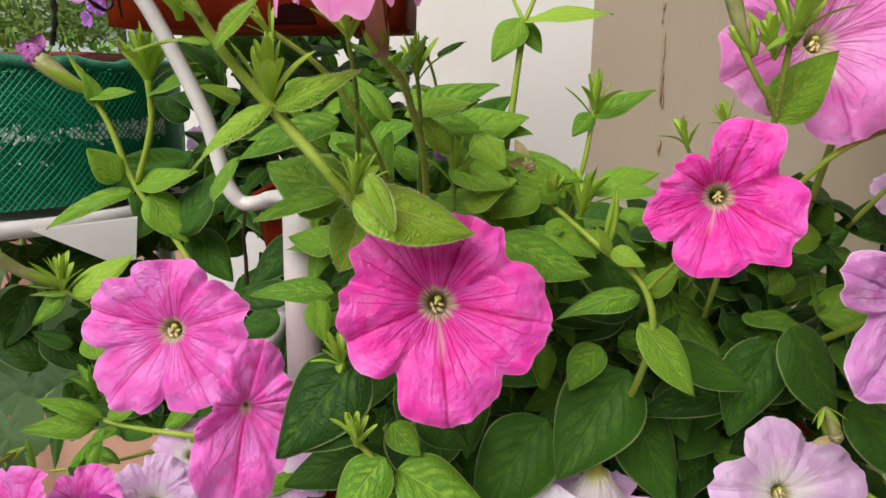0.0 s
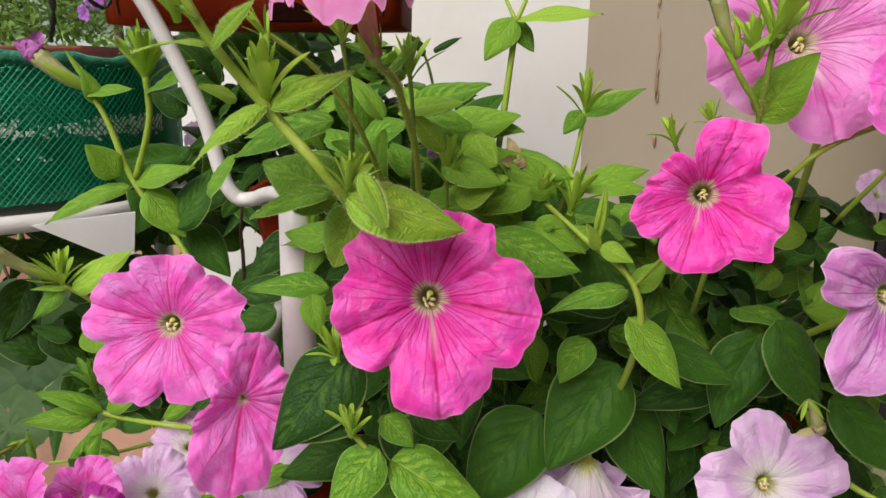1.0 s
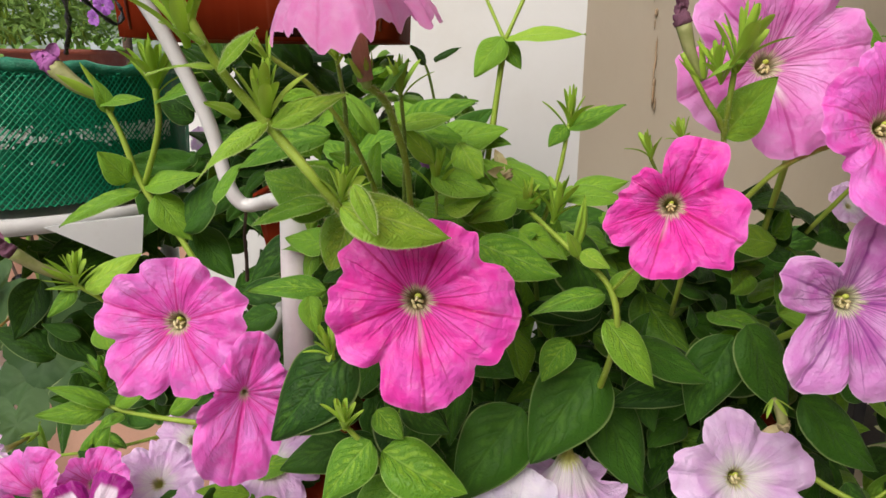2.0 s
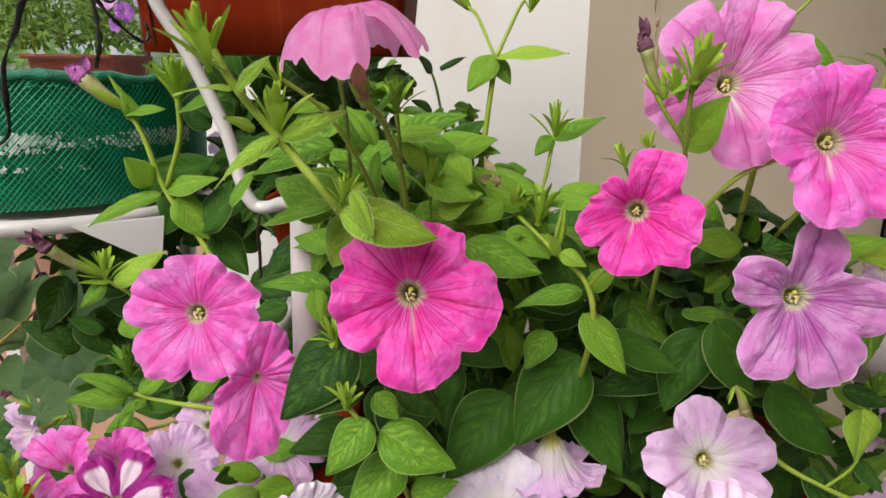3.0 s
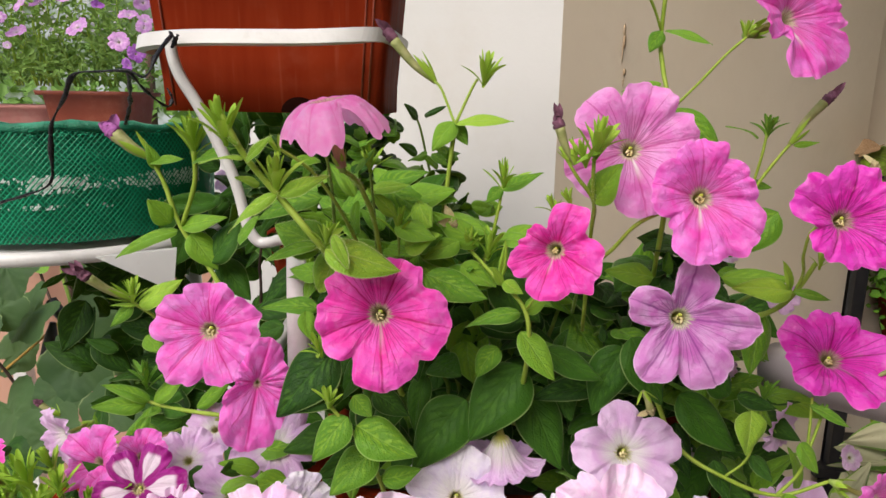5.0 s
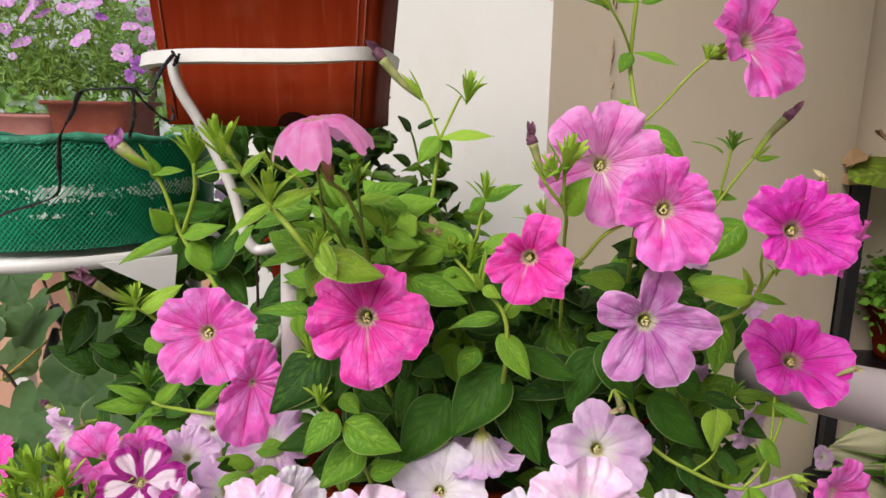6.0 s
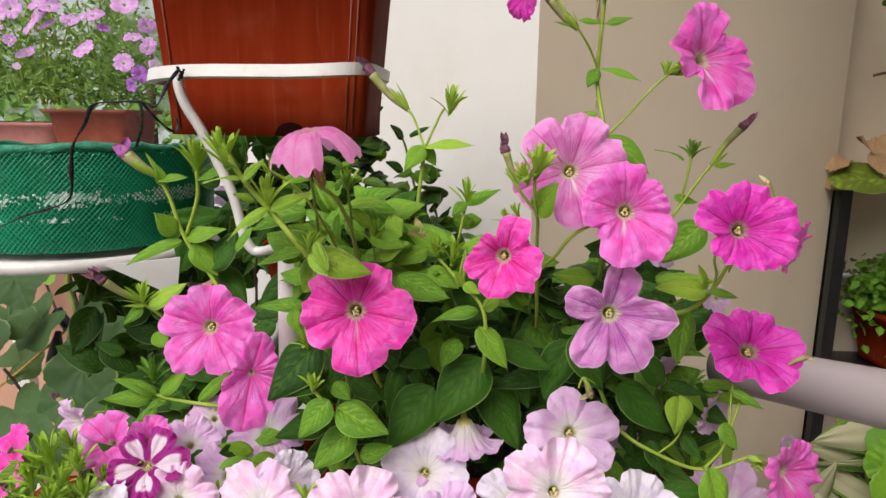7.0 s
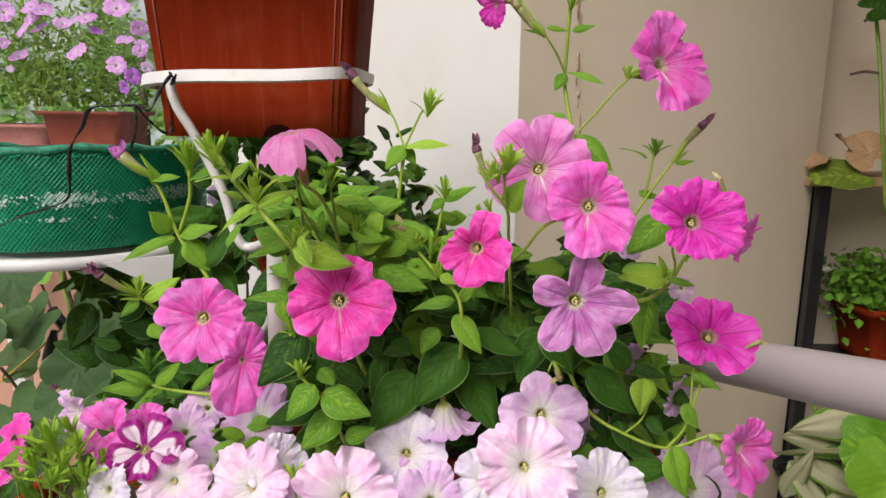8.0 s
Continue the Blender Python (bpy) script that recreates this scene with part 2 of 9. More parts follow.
STEM = plain("stem_green", (0.25, 0.37, 0.035), (0.32, 0.44, 0.06), 60.0, 0.5, 0.4, 5.0, 0.001, spec=0.3, translucent=0.1)
STEM_DARK = plain("stem_dark", (0.13, 0.22, 0.03), (0.19, 0.29, 0.045), 60.0, 0.5, 0.4, 5.0, 0.001, spec=0.3)
HAIR = plain("stem_hair", (0.46, 0.58, 0.22), (0.58, 0.68, 0.32), 50.0, 0.6, 0.0, translucent=0.4)
BUD = plain("bud_yellow_green", (0.34, 0.42, 0.05), (0.46, 0.50, 0.10), 120.0, 0.5, 0.3, translucent=0.15)
TUBE = plain("tube_pale_green", (0.27, 0.30, 0.09), (0.42, 0.41, 0.18), 160.0, 0.55, 0.4, 4.0, 0.001, translucent=0.2)
PURPLE_TIP = plain("purple_bud", (0.30, 0.06, 0.27), (0.42, 0.14, 0.40), 200.0, 0.6, 0.5, 4.0, 0.002)
WILTED = plain("wilted_purple", (0.085, 0.022, 0.045), (0.22, 0.085, 0.14), 200.0, 0.7, 0.6, 4.0, 0.002)
DRY = plain("dry_petal", (0.55, 0.50, 0.26), (0.40, 0.30, 0.15), 200.0, 0.7, 0.6, 4.0, 0.002, translucent=0.15)
ANTHER = plain("anther_cream", (0.66, 0.56, 0.26), (0.78, 0.70, 0.42), 300.0, 0.95, 0.6, spec=0.05)
STIGMA = plain("stigma_green", (0.36, 0.42, 0.05), (0.48, 0.54, 0.10), 300.0, 0.8, 0.3, spec=0.1)
def streaked(name, a, b, pale):
    """Moulded plastic with upright rain streaks and scuffs."""
    n = Nodes(name)
    o = n.obj()
    run = n.node("VectorMath", (o, (70.0, 70.0, 3.0)), operation="MULTIPLY").outputs[0]
    streak = n.noise(run, 1.0, 4.0)
    c = n.mix(n.ramp(streak, 0.35, 0.65), a, b)
    c = n.mix(n.math("MULTIPLY", n.ramp(n.noise(run, 2.3, 2.0), 0.60, 0.74), 0.4), c, pale)
    c = n.mix(n.math("MULTIPLY", n.ramp(n.noise(o, 22.0, 5.0), 0.55, 0.75), 0.3), c, pale)
    return n.finish(c, n.ramp(streak, 0.3, 0.7, 0.36, 0.55), n.noise(o, 60.0, 4.0), 0.25, 0.0012, spec=0.004)


PLASTIC = streaked("terracotta_plastic", (0.190, 0.021, 0.0065), (0.222, 0.028, 0.009), (0.28, 0.070, 0.036))
HOLLOW_SHADE = plain("hollow_shade", (0.010, 0.002, 0.001), (0.018, 0.004, 0.002), 60.0, 0.9, 0.3, spec=0.05)
PLASTIC_FAR = plain("terracotta_faded", (0.17, 0.026, 0.010), (0.22, 0.040, 0.016), 6.0, 0.6, 0.3, 8.0, 0.002, dirt=(0.36, 0.14, 0.08), dirt_amount=0.4)
PLASTIC_PINK = plain("rose_plastic", (0.36, 0.12, 0.10), (0.42, 0.16, 0.14), 6.0, 0.5, 0.3, 8.0, 0.002, dirt=(0.5, 0.3, 0.25), dirt_amount=0.4)
ENAMEL = plain("white_enamel", (0.54, 0.53, 0.515), (0.64, 0.63, 0.615), 18.0, 0.36, 0.35, 6.0, 0.0012, dirt=(0.36, 0.33, 0.29), dirt_scale=40.0, dirt_amount=0.3)
WHITE_SHEET = plain("white_sheet", (0.72, 0.72, 0.71), (0.80, 0.80, 0.79), 18.0, 0.4, 0.2, dirt=(0.6, 0.57, 0.53), dirt_scale=30.0, dirt_amount=0.25, translucent=0.45)
NET = plain("net_green", (0.002, 0.27, 0.125), (0.012, 0.36, 0.18), 24.0, 0.35, 0.3, 9.0, 0.001, translucent=0.15)
NET_LINING = plain("net_lining", (0.0, 0.115, 0.055), (0.002, 0.18, 0.085), 12.0, 0.45, 0.4, 10.0, 0.002, dirt=(0.75, 0.8, 0.78), dirt_scale=18.0, dirt_amount=0.0)
NET_RIM = plain("net_rim", (0.0, 0.15, 0.075), (0.03, 0.30, 0.17), 90.0, 0.4, 0.8, 6.0, 0.002)
FILM_GLINT = plain("white_film_glint", (0.72, 0.80, 0.76), (0.86, 0.90, 0.87), 25.0, 0.25, 0.8, 5.0, 0.004)
BLACK = plain("black_plastic", (0.006, 0.006, 0.008), (0.014, 0.013, 0.015), 30.0, 0.35, 0.2)
WIRE = plain("black_tie_film", (0.004, 0.004, 0.005), (0.016, 0.016, 0.02), 60.0, 0.3, 0.6, 4.0, 0.002, spec=0.25)
SOIL = plain("soil", (0.045, 0.028, 0.018), (0.08, 0.05, 0.03), 40.0, 0.95, 1.0, 5.0, 0.01)
PAINT = plain("cream_wall_paint", (0.69, 0.60, 0.47), (0.74, 0.66, 0.535), 2.2, 0.6, 0.25, 22.0, 0.002, dirt=(0.58, 0.50, 0.40), dirt_scale=3.0, dirt_amount=0.35, spec=0.3)
PAINT_WHITE = plain("white_wall_paint", (0.565, 0.555, 0.535), (0.625, 0.615, 0.595), 2.2, 0.6, 0.25, 22.0, 0.002, dirt=(0.50, 0.46, 0.41), dirt_scale=2.0, dirt_amount=0.4, spec=0.3)
PIPE = plain("grey_pipe_paint", (0.33, 0.285, 0.29), (0.38, 0.335, 0.34), 7.0, 0.38, 0.2, 12.0, 0.001, dirt=(0.30, 0.26, 0.26), dirt_scale=16.0, dirt_amount=0.3)
CRACK = plain("rust_stain", (0.34, 0.22, 0.12), (0.48, 0.36, 0.24), 60.0, 0.85, 0.5)
PARAPET = plain("terracotta_parapet", (0.40, 0.22, 0.155), (0.47, 0.28, 0.20), 4.0, 0.85, 0.5, 14.0, 0.004, dirt=(0.30, 0.17, 0.12), dirt_amount=0.4)
CONCRETE = plain("concrete_floor", (0.30, 0.28, 0.26), (0.38, 0.36, 0.33), 3.0, 0.85, 0.5, 18.0, 0.004, dirt=(0.2, 0.17, 0.14), dirt_amount=0.5)
LAWN = plain("garden_ground", (0.05, 0.085, 0.022), (0.11, 0.13, 0.045), 0.6, 0.9, 0.8, 18.0, 0.03, dirt=(0.17, 0.13, 0.085), dirt_scale=0.25, dirt_amount=0.6)
WOOD = plain("weathered_board", (0.30, 0.20, 0.11), (0.42, 0.29, 0.17), 12.0, 0.8, 0.5)
DEAD = plain("dead_leaf", (0.34, 0.20, 0.10), (0.48, 0.32, 0.18), 30.0, 0.8, 0.6, translucent=0.15)
TWINE = plain("yellow_twine", (0.45, 0.27, 0.05), (0.55, 0.36, 0.08), 200.0, 0.8, 0.5)
BARK = plain("vine_bark", (0.06, 0.035, 0.025), (0.12, 0.07, 0.045), 60.0, 0.85, 0.8)


# ---- shaping helpers ----
def part(name, bm, material, parent=None, label="", smooth=True):
    me = bpy.data.meshes.new(name)
    bm.normal_update()
    bm.to_mesh(me)
    bm.free()
    me.materials.append(material)
    if smooth:
        me.shade_smooth()
    ob = new(name, me)
    ob.parent = parent
    return tagged(ob, label)


def thing(name, at, label, category, group="", kind=""):
    ob = new(name)
    ob.location = at
    ob.empty_display_size = 0.02
    bpy.context.view_layer.update()
    return tagged(ob, label, category, group, kind)


def own(ob, parent):
    """Hang ob, made in world space, under a parent that stands at its own place."""
    ob.parent = parent
    ob.matrix_parent_inverse = parent.matrix_basis.inverted()
    return ob


def spline(points, steps=6):
    """A smooth line through points (Catmull-Rom)."""
    P = [Vector(p) for p in points]
    if len(P) == 2:
        P.insert(1, (P[0] + P[1]) / 2)
    P = [2 * P[0] - P[1]] + P + [2 * P[-1] - P[-2]]
    out = []
    for i in range(1, len(P) - 2):
        a, b, c, d = P[i - 1:i + 3]
        for k in range(steps):
            t = k / steps
            out.append(0.5 * (2 * b + (c - a) * t + (2 * a - 5 * b + 4 * c - d) * t * t + (3 * b - a - 3 * c + d) * t ** 3))
    return out + [P[-2]]


def sweep(bm, line, radius, sides=8, flat=1.0, closed=False, twist=0.0):
    """A tube along line; radius is a number or a function of 0..1; flat squeezes it; closed joins the ends."""
    n = len(line)
    rings = []
    up = Vector((0.13, 0.21, 1)).normalized()
    for i, p in enumerate(line):
        a, b = (line[i - 1], line[(i + 1) % n]) if closed else (line[max(i - 1, 0)], line[min(i + 1, n - 1)])
        d = (b - a).normalized()
        side = d.cross(up)
        if side.length < 1e-4:
            side = d.cross(Vector((1, 0, 0)))
        side.normalize()
        over = side.cross(d)
        r = radius(i / (n - 1)) if callable(radius) else radius
        rings.append([bm.verts.new(p + r * (math.cos(w) * side + flat * math.sin(w) * over))
                      for w in (math.tau * k / sides + twist for k in range(sides))])
    for i in range(n if closed else n - 1):
        A, B = rings[i], rings[(i + 1) % n]
        for k in range(sides):
            bm.faces.new((A[k], A[(k + 1) % sides], B[(k + 1) % sides], B[k]))
    if not closed:
        bm.faces.new(rings[0][::-1]), bm.faces.new(rings[-1])
    return bm


def box(bm, lo, hi, bevel=0.0):
    made = bmesh.ops.create_cube(bm, size=1.0)["verts"]
    for v in made:
        v.co = Vector([(lo[k] + hi[k]) / 2 + v.co[k] * (hi[k] - lo[k]) for k in range(3)])
    if bevel:
        edges = list({e for v in made for e in v.link_edges})
        bmesh.ops.bevel(bm, geom=edges, offset=bevel, segments=2, affect="EDGES", profile=0.6)
    return bm


def basis(z, up=(0, 0, 1), spin=0.0):
    z = Vector(z).normalized()
    x = Vector(up).cross(z)
    if x.length < 1e-3:
        x = Vector((1, 0, 0))
    x.normalize()
    y = z.cross(x)
    return Matrix((x, y, z)).transposed().to_4x4() @ pose(0, 0, 0, 0, 0, spin)


# ---- petunia parts ----
def corolla(seed, R, lobes, funnel=0.2, cup=0.0, ruffle=0.05, tube=0.8, mouth=0.12, notch=0.16, N=160, M=18, sharp=4.5, rims=()):
    """A trumpet with five lobes: lobes are (angle of the middle vein, reach in radii, bend[, depth of the notch after it]); rims are
    (angle, reach, width) swellings and dents of the edge; v runs from the tube's foot to the rim."""
    rng = random.Random(seed)
    ph = [rng.uniform(0, 6.28) for _ in range(8)]
    L = sorted((p[0] - 360 if p[0] > 240 else p[0], *p[1:]) for p in lobes)
    k = len(L)
    cut = [p[3] if len(p) > 3 else rng.uniform(0.45, 1.7) for p in L]
    over = [rng.choice((-1, 1)) * rng.uniform(0.4, 1.0) for _ in range(k)]
    rims = [*rims, *((rng.uniform(0, 360), -rng.uniform(0.02, 0.065), rng.uniform(2.5, 5.0)) for _ in range(4))]
    puff = [rng.uniform(0.2, 1.4) for _ in range(2 * k)]
    bm = bmesh.new()
    uv = bm.loops.layers.uv.new("UVMap")
    rings, coords = [], []
    T = 6
    for j in range(T + M + 1):
        ring, cs = [], []
        for i in range(N + 1):
            a = 360.0 * i / N + L[0][0]
            q = max(m for m in range(k) if L[m][0] <= a + 1e-6)
            nxt = (L[(q + 1) % k][0] + (360 if q == k - 1 else 0), *L[(q + 1) % k][1:])
            t = min(max((a - L[q][0]) / (nxt[0] - L[q][0]), 0.0), 1.0)
            s = t * t * (3 - 2 * t)
            reach, bend = L[q][1] * (1 - s) + nxt[1] * s, L[q][2] * (1 - s) + nxt[2] * s
            gap = (1 - abs(2 * t - 1))            # 0 on a lobe's middle, 1 at the notch
            w = radians(a)
            rim = reach * (1 + 0.02 * math.sin(math.pi * gap) - 1.1 * notch * (0.12 + cut[q]) * gap ** (sharp * 1.2)) + 0.03 * math.exp(-(gap / 0.16) ** 2)
            for ra, rd, rw in rims:
                rim += rd * math.exp(-(((a - ra + 180) % 360 - 180) / rw) ** 2)
            rim += 0.012 * math.sin(9 * w + ph[0]) + 0.022 * noise.noise(Vector((9 * math.cos(w), 9 * math.sin(w), seed + 0.7))) + 0.008 * noise.noise(Vector((22 * math.cos(w), 22 * math.sin(w), seed + 5.7))) + 0.06 * noise.noise(Vector((4.5 * math.cos(w) + seed, 4.5 * math.sin(w), 0.1)))
            if j <= T:
                b = j / T
                r, z, v = mouth * (0.34 + 0.66 * b ** 1.6), -funnel - tube * (1 - b) ** 1.8, 0.14 * b
            else:
                b = (j - T) / M
                r = mouth + (rim - mouth) * b
                z = -funnel * (1 - b) ** 2.2 + (cup + bend) * (b * min(1.0, max(rim, 0.1) / reach)) ** 2
                z += ruffle * b ** 2.5 * (math.sin(5 * w * 1.0 + ph[3] + 2 * b) * 0.6 + b * math.sin(11 * w + ph[4]) * 0.45 + b * b * math.sin(19 * w + ph[5] + 3 * b) * 0.35 + b ** 3 * math.sin(29 * w + ph[6] + 4 * noise.noise(Vector((3 * math.cos(w), 3 * math.sin(w), seed)))) * 0.3)
                swell = math.sin(math.pi * min(1.0, gap * 1.05)) ** 0.9
                z += 0.085 * puff[2 * q + (t > 0.5)] * b * (1.12 - b) * swell          # the blade swells between the veins
                z -= 0.06 * b * (1 - 0.35 * b) * math.exp(-(gap / 0.05) ** 2)               # groove along the middle vein
                z -= 0.022 * b * (1 - b) * math.exp(-((gap - 0.45) / 0.07) ** 2)
                z -= 0.075 * b * b * math.exp(-((1 - gap) / 0.12) ** 2)                     # fold between lobes
                z += 0.085 * b * b * over[q] * math.tanh((t - 0.5) * 22) * math.exp(-((t - 0.5) / 0.2) ** 2)
                z -= 0.055 * max(0.0, b - 0.78) ** 2 * 20 * (0.5 + 0.7 * noise.noise(Vector((2 * math.cos(w), 2 * math.sin(w), seed + 3.3))))   # the rim rolls back here and there
                z += 0.12 * b * (noise.noise(Vector((2.3 * r * math.cos(w) + seed, 2.3 * r * math.sin(w), 0.7))))
                z += 0.026 * b * (noise.noise(Vector((8 * r * math.cos(w), 8 * r * math.sin(w) + seed, 2.7))))
                v = 0.14 + 0.86 * b
            ring.append(bm.verts.new((R * r * math.cos(w), R * r * math.sin(w), R * z)) if i < N else ring[0])
            s = q + 0.5 + t
            cs.append((s, v))
        rings.append(ring), coords.append(cs)
    for j in range(T + M):
        for i in range(N):
            f = bm.faces.new((rings[j][i], rings[j][i + 1], rings[j + 1][i + 1], rings[j + 1][i]))
            back = k if coords[j][i][0] >= k - 1e-6 else 0          # past the last notch the count of lobes starts anew
            for loop, c in zip(f.loops, (coords[j][i], coords[j][i + 1], coords[j + 1][i + 1], coords[j + 1][i])):
                loop[uv].uv = ((c[0] - back) / 5.0, c[1])
    return bm


def blade(bm, base, tip, normal, width, droop=0.15, steps=8, blunt=False):
    """A narrow leaf, for sepals and tips, in the frame of bm: pointed, or spoon-shaped and cupped when blunt."""
    base, tip, normal = Vector(base), Vector(tip), Vector(normal).normalized()
    d = tip - base
    side = d.cross(normal).normalized()
    normal = side.cross(d).normalized()
    rows = []
    for i in range(steps + 1):
        t = 1 - (1 - i / steps) ** 1.7
        if blunt:
            w = width * (0.50 + 0.58 * math.sin(math.pi * min(1.0, 0.06 + 0.66 * t)) ** 1.5) * max(0.14, (1 - t ** 9) ** 0.5)
        else:
            w = width * (0.42 + 0.8 * math.sin(math.pi * min(t * 0.82 + 0.08, 1.0)) ** 0.9) * max(0.08, (1 - t ** 4) ** 0.8)
        c = base + d * t - normal * (droop * d.length * (t * t - 0.15 * math.sin(math.pi * t)))
        rows.append([bm.verts.new(c + side * w / 2 * x + normal * w * (0.22 * x * x - 0.08)) for x in (-1.0, -0.55, 0.0, 0.55, 1.0)])
    uv = bm.loops.layers.uv.verify()
    for i in range(steps):
        A, B = rows[i], rows[i + 1]
        for k in range(4):
            f = bm.faces.new((A[k], A[k + 1], B[k + 1], B[k]))
            for loop, (uu, vv) in zip(f.loops, ((i, k), (i, k + 1), (i + 1, k + 1), (i + 1, k))):
                loop[uv].uv = (uu / steps, vv / 4)


def five(rng, spread=0.08):
    return [(72 * i + rng.uniform(-7, 7), 1 + rng.uniform(-spread, spread), rng.uniform(-0.12, 0.10)) for i in range(5)]


PETAL_LABELS = {
    "petal_hot_pink": "hot pink trumpet flower with dark veins",
    "petal_pink": "pink trumpet flower with deep pink veins",
    "petal_rose": "rose pink flower with a white flash",
    "petal_shell_pink": "pale rose flower with a white flash",
    "petal_magenta": "magenta flower with a dark throat",
    "petal_soft_pink": "soft pink flower seen from its underside",
    "petal_lavender": "lavender flower with pointed lobes",
    "petal_pale_lilac": "pale lilac flower with a white middle",
    "petal_blush": "blush pink flower with a white middle",
    "petal_white": "white flower with a green throat",
    "petal_purple_star": "deep purple flower with white stripes",
    "petal_violet": "small violet flower",
    "petal_far_mauve": "mauve flower",
}


def flower(plant, at, facing, R, petals, seed, spin=0.0, lobes=None, funnel=0.2, cup=0.0, ruffle=0.05, tube=0.8, mouth=0.12, notch=0.16,
           calyx=True, heart=True, fine=True, label="", sharp=4.5, sepal=0.75, rims=()):
    rng = random.Random(seed * 7 + 1)
    bm = corolla(seed, R, lobes or five(rng), funnel, cup, ruffle, tube, mouth, notch, 160 if fine else 60, 18 if fine else 9, sharp, rims)
    f = part("flower", bm, petals, None, label or PETAL_LABELS[petals.name])
    f.matrix_basis = Matrix.Translation(at) @ basis(facing, (0, 0, 1), spin)
    own(f, plant)
    foot = -(funnel + tube) * R
    if heart:
        for i in range(5):
            bm = bmesh.new()
            w = math.tau * i / 5 + 0.4
            top = Vector((0.045 * R * math.cos(w), 0.045 * R * math.sin(w) - 0.03 * R, R * (-funnel - 0.05 + 0.06 * rng.random())))
            made = bmesh.ops.create_icosphere(bm, subdivisions=2, radius=rng.uniform(0.022, 0.031) * R)["verts"]
            turn = rng.uniform(0, 3.1)
            for v in made:
                long_, short = v.co.x * 1.5, v.co.y * 0.75
                v.co = Vector((long_ * math.cos(turn) - short * math.sin(turn), long_ * math.sin(turn) + short * math.cos(turn), v.co.z * 0.8)) + top
            sweep(bm, [Vector((top.x * 0.5, top.y * 0.5, foot * 0.6)), top], 0.011 * R, 5)
            part("stamen", bm, ANTHER, f)
        bm = bmesh.new()
        made = bmesh.ops.create_icosphere(bm, subdivisions=2, radius=0.040 * R)["verts"]
        for v in made:
            v.co = Vector((v.co.x, v.co.y * 0.8, v.co.z * 0.7)) + Vector((0.012 * R, 0.045 * R, R * (-funnel - 0.02)))
        sweep(bm, [Vector((0, 0, foot * 0.6)), Vector((0.01 * R, 0.04 * R, R * (-funnel)))], 0.017 * R, 6)
        part("stigma", bm, STIGMA, f)
    if calyx:
        bm = bmesh.new()
        for i in range(5):
            w = math.tau * i / 5 + rng.uniform(-0.3, 0.3)
            d = Vector((math.cos(w), math.sin(w), 0))
            ln = R * rng.uniform(0.42, 0.62) * sepal
            blade(bm, d * 0.04 * R + Vector((0, 0, foot - 0.02 * R)), d * (0.05 * R + ln * rng.uniform(0.3, 0.75)) + Vector((0, 0, foot + ln * 0.85)), -d + Vector((0, 0, 0.4)), 0.13 * R * sepal, -0.2)
        cone = [Vector((0, 0, foot - 0.10 * R)), Vector((0, 0, foot)), Vector((0, 0, foot + 0.16 * R))]
        sweep(bm, cone, lambda t: R * (0.05 + 0.06 * t), 8)
        part("calyx", bm, LEAF_SHOOT, f)
    return f


LEAF_SHAPES = []
LEAF_DROOP = (0.02, 0.12, 0.22, 0.3, 0.4, 0.08, 0.16, 0.5, -0.1, 0.26)


def leaf_shapes():
    """Pointed oval leaves, one unit long and one wide, with folds and bends of their own; leaves share them."""
    for k in range(10):
        rng = random.Random(900 + k)
        bm = bmesh.new()
        uv = bm.loops.layers.uv.new("UVMap")
        nx, ny = 24, 8
        fold, droop, twist, wave = rng.uniform(0.16, 0.38), LEAF_DROOP[k], rng.uniform(-0.4, 0.4), rng.uniform(0.012, 0.04)
        bow, curl = rng.uniform(-0.10, 0.10), rng.uniform(0.12, 0.42)
        ph = rng.uniform(0, 6)
        rows = []
        for i in range(nx + 1):
            t = i / nx
            w = 0.5 * (math.sin(math.pi * min(1.0, t ** 0.74)) ** 0.80) * (1 - 0.30 * t) * 1.15 + 0.012 * (1 - t)
            row = []
            for j in range(ny + 1):
                s = 2 * j / ny - 1
                x = t - 0.35 * droop * droop * t * t
                y = s * w + bow * math.sin(math.pi * t)
                z = (fold * abs(s) - curl * abs(s) ** 2.6) * w - droop * t ** 1.8 + twist * s * w * t
                z += 0.007 * math.cos(math.tau * (6 * t - 2.75 * abs(s))) * min(1.0, 2.5 * abs(s)) * (1 - abs(s) ** 4)   # swells between the side veins
                z += wave * math.sin(7 * t + ph + 2 * s) * abs(s) + 0.014 * noise.noise(Vector((t * 5 + k * 5, s * 3, 1.3)))
                row.append(bm.verts.new((x, y, z)))
            rows.append(row)
        for i in range(nx):
            for j in range(ny):
                f = bm.faces.new((rows[i][j], rows[i + 1][j], rows[i + 1][j + 1], rows[i][j + 1]))
                for loop, (a, b) in zip(f.loops, ((i, j), (i + 1, j), (i + 1, j + 1), (i, j + 1))):
                    loop[uv].uv = (a / nx, b / ny)
        for mat in (LEAF, LEAF_YOUNG, LEAF_OLD_SHADE):
            me = bpy.data.meshes.new("leaf")
            bm.to_mesh(me)
            me.materials.append(mat)
            me.shade_smooth()
            LEAF_SHAPES.append(me)
        bm.free()


leaf_shapes()
TONES = {"m": 0, "y": 1, "o": 2}


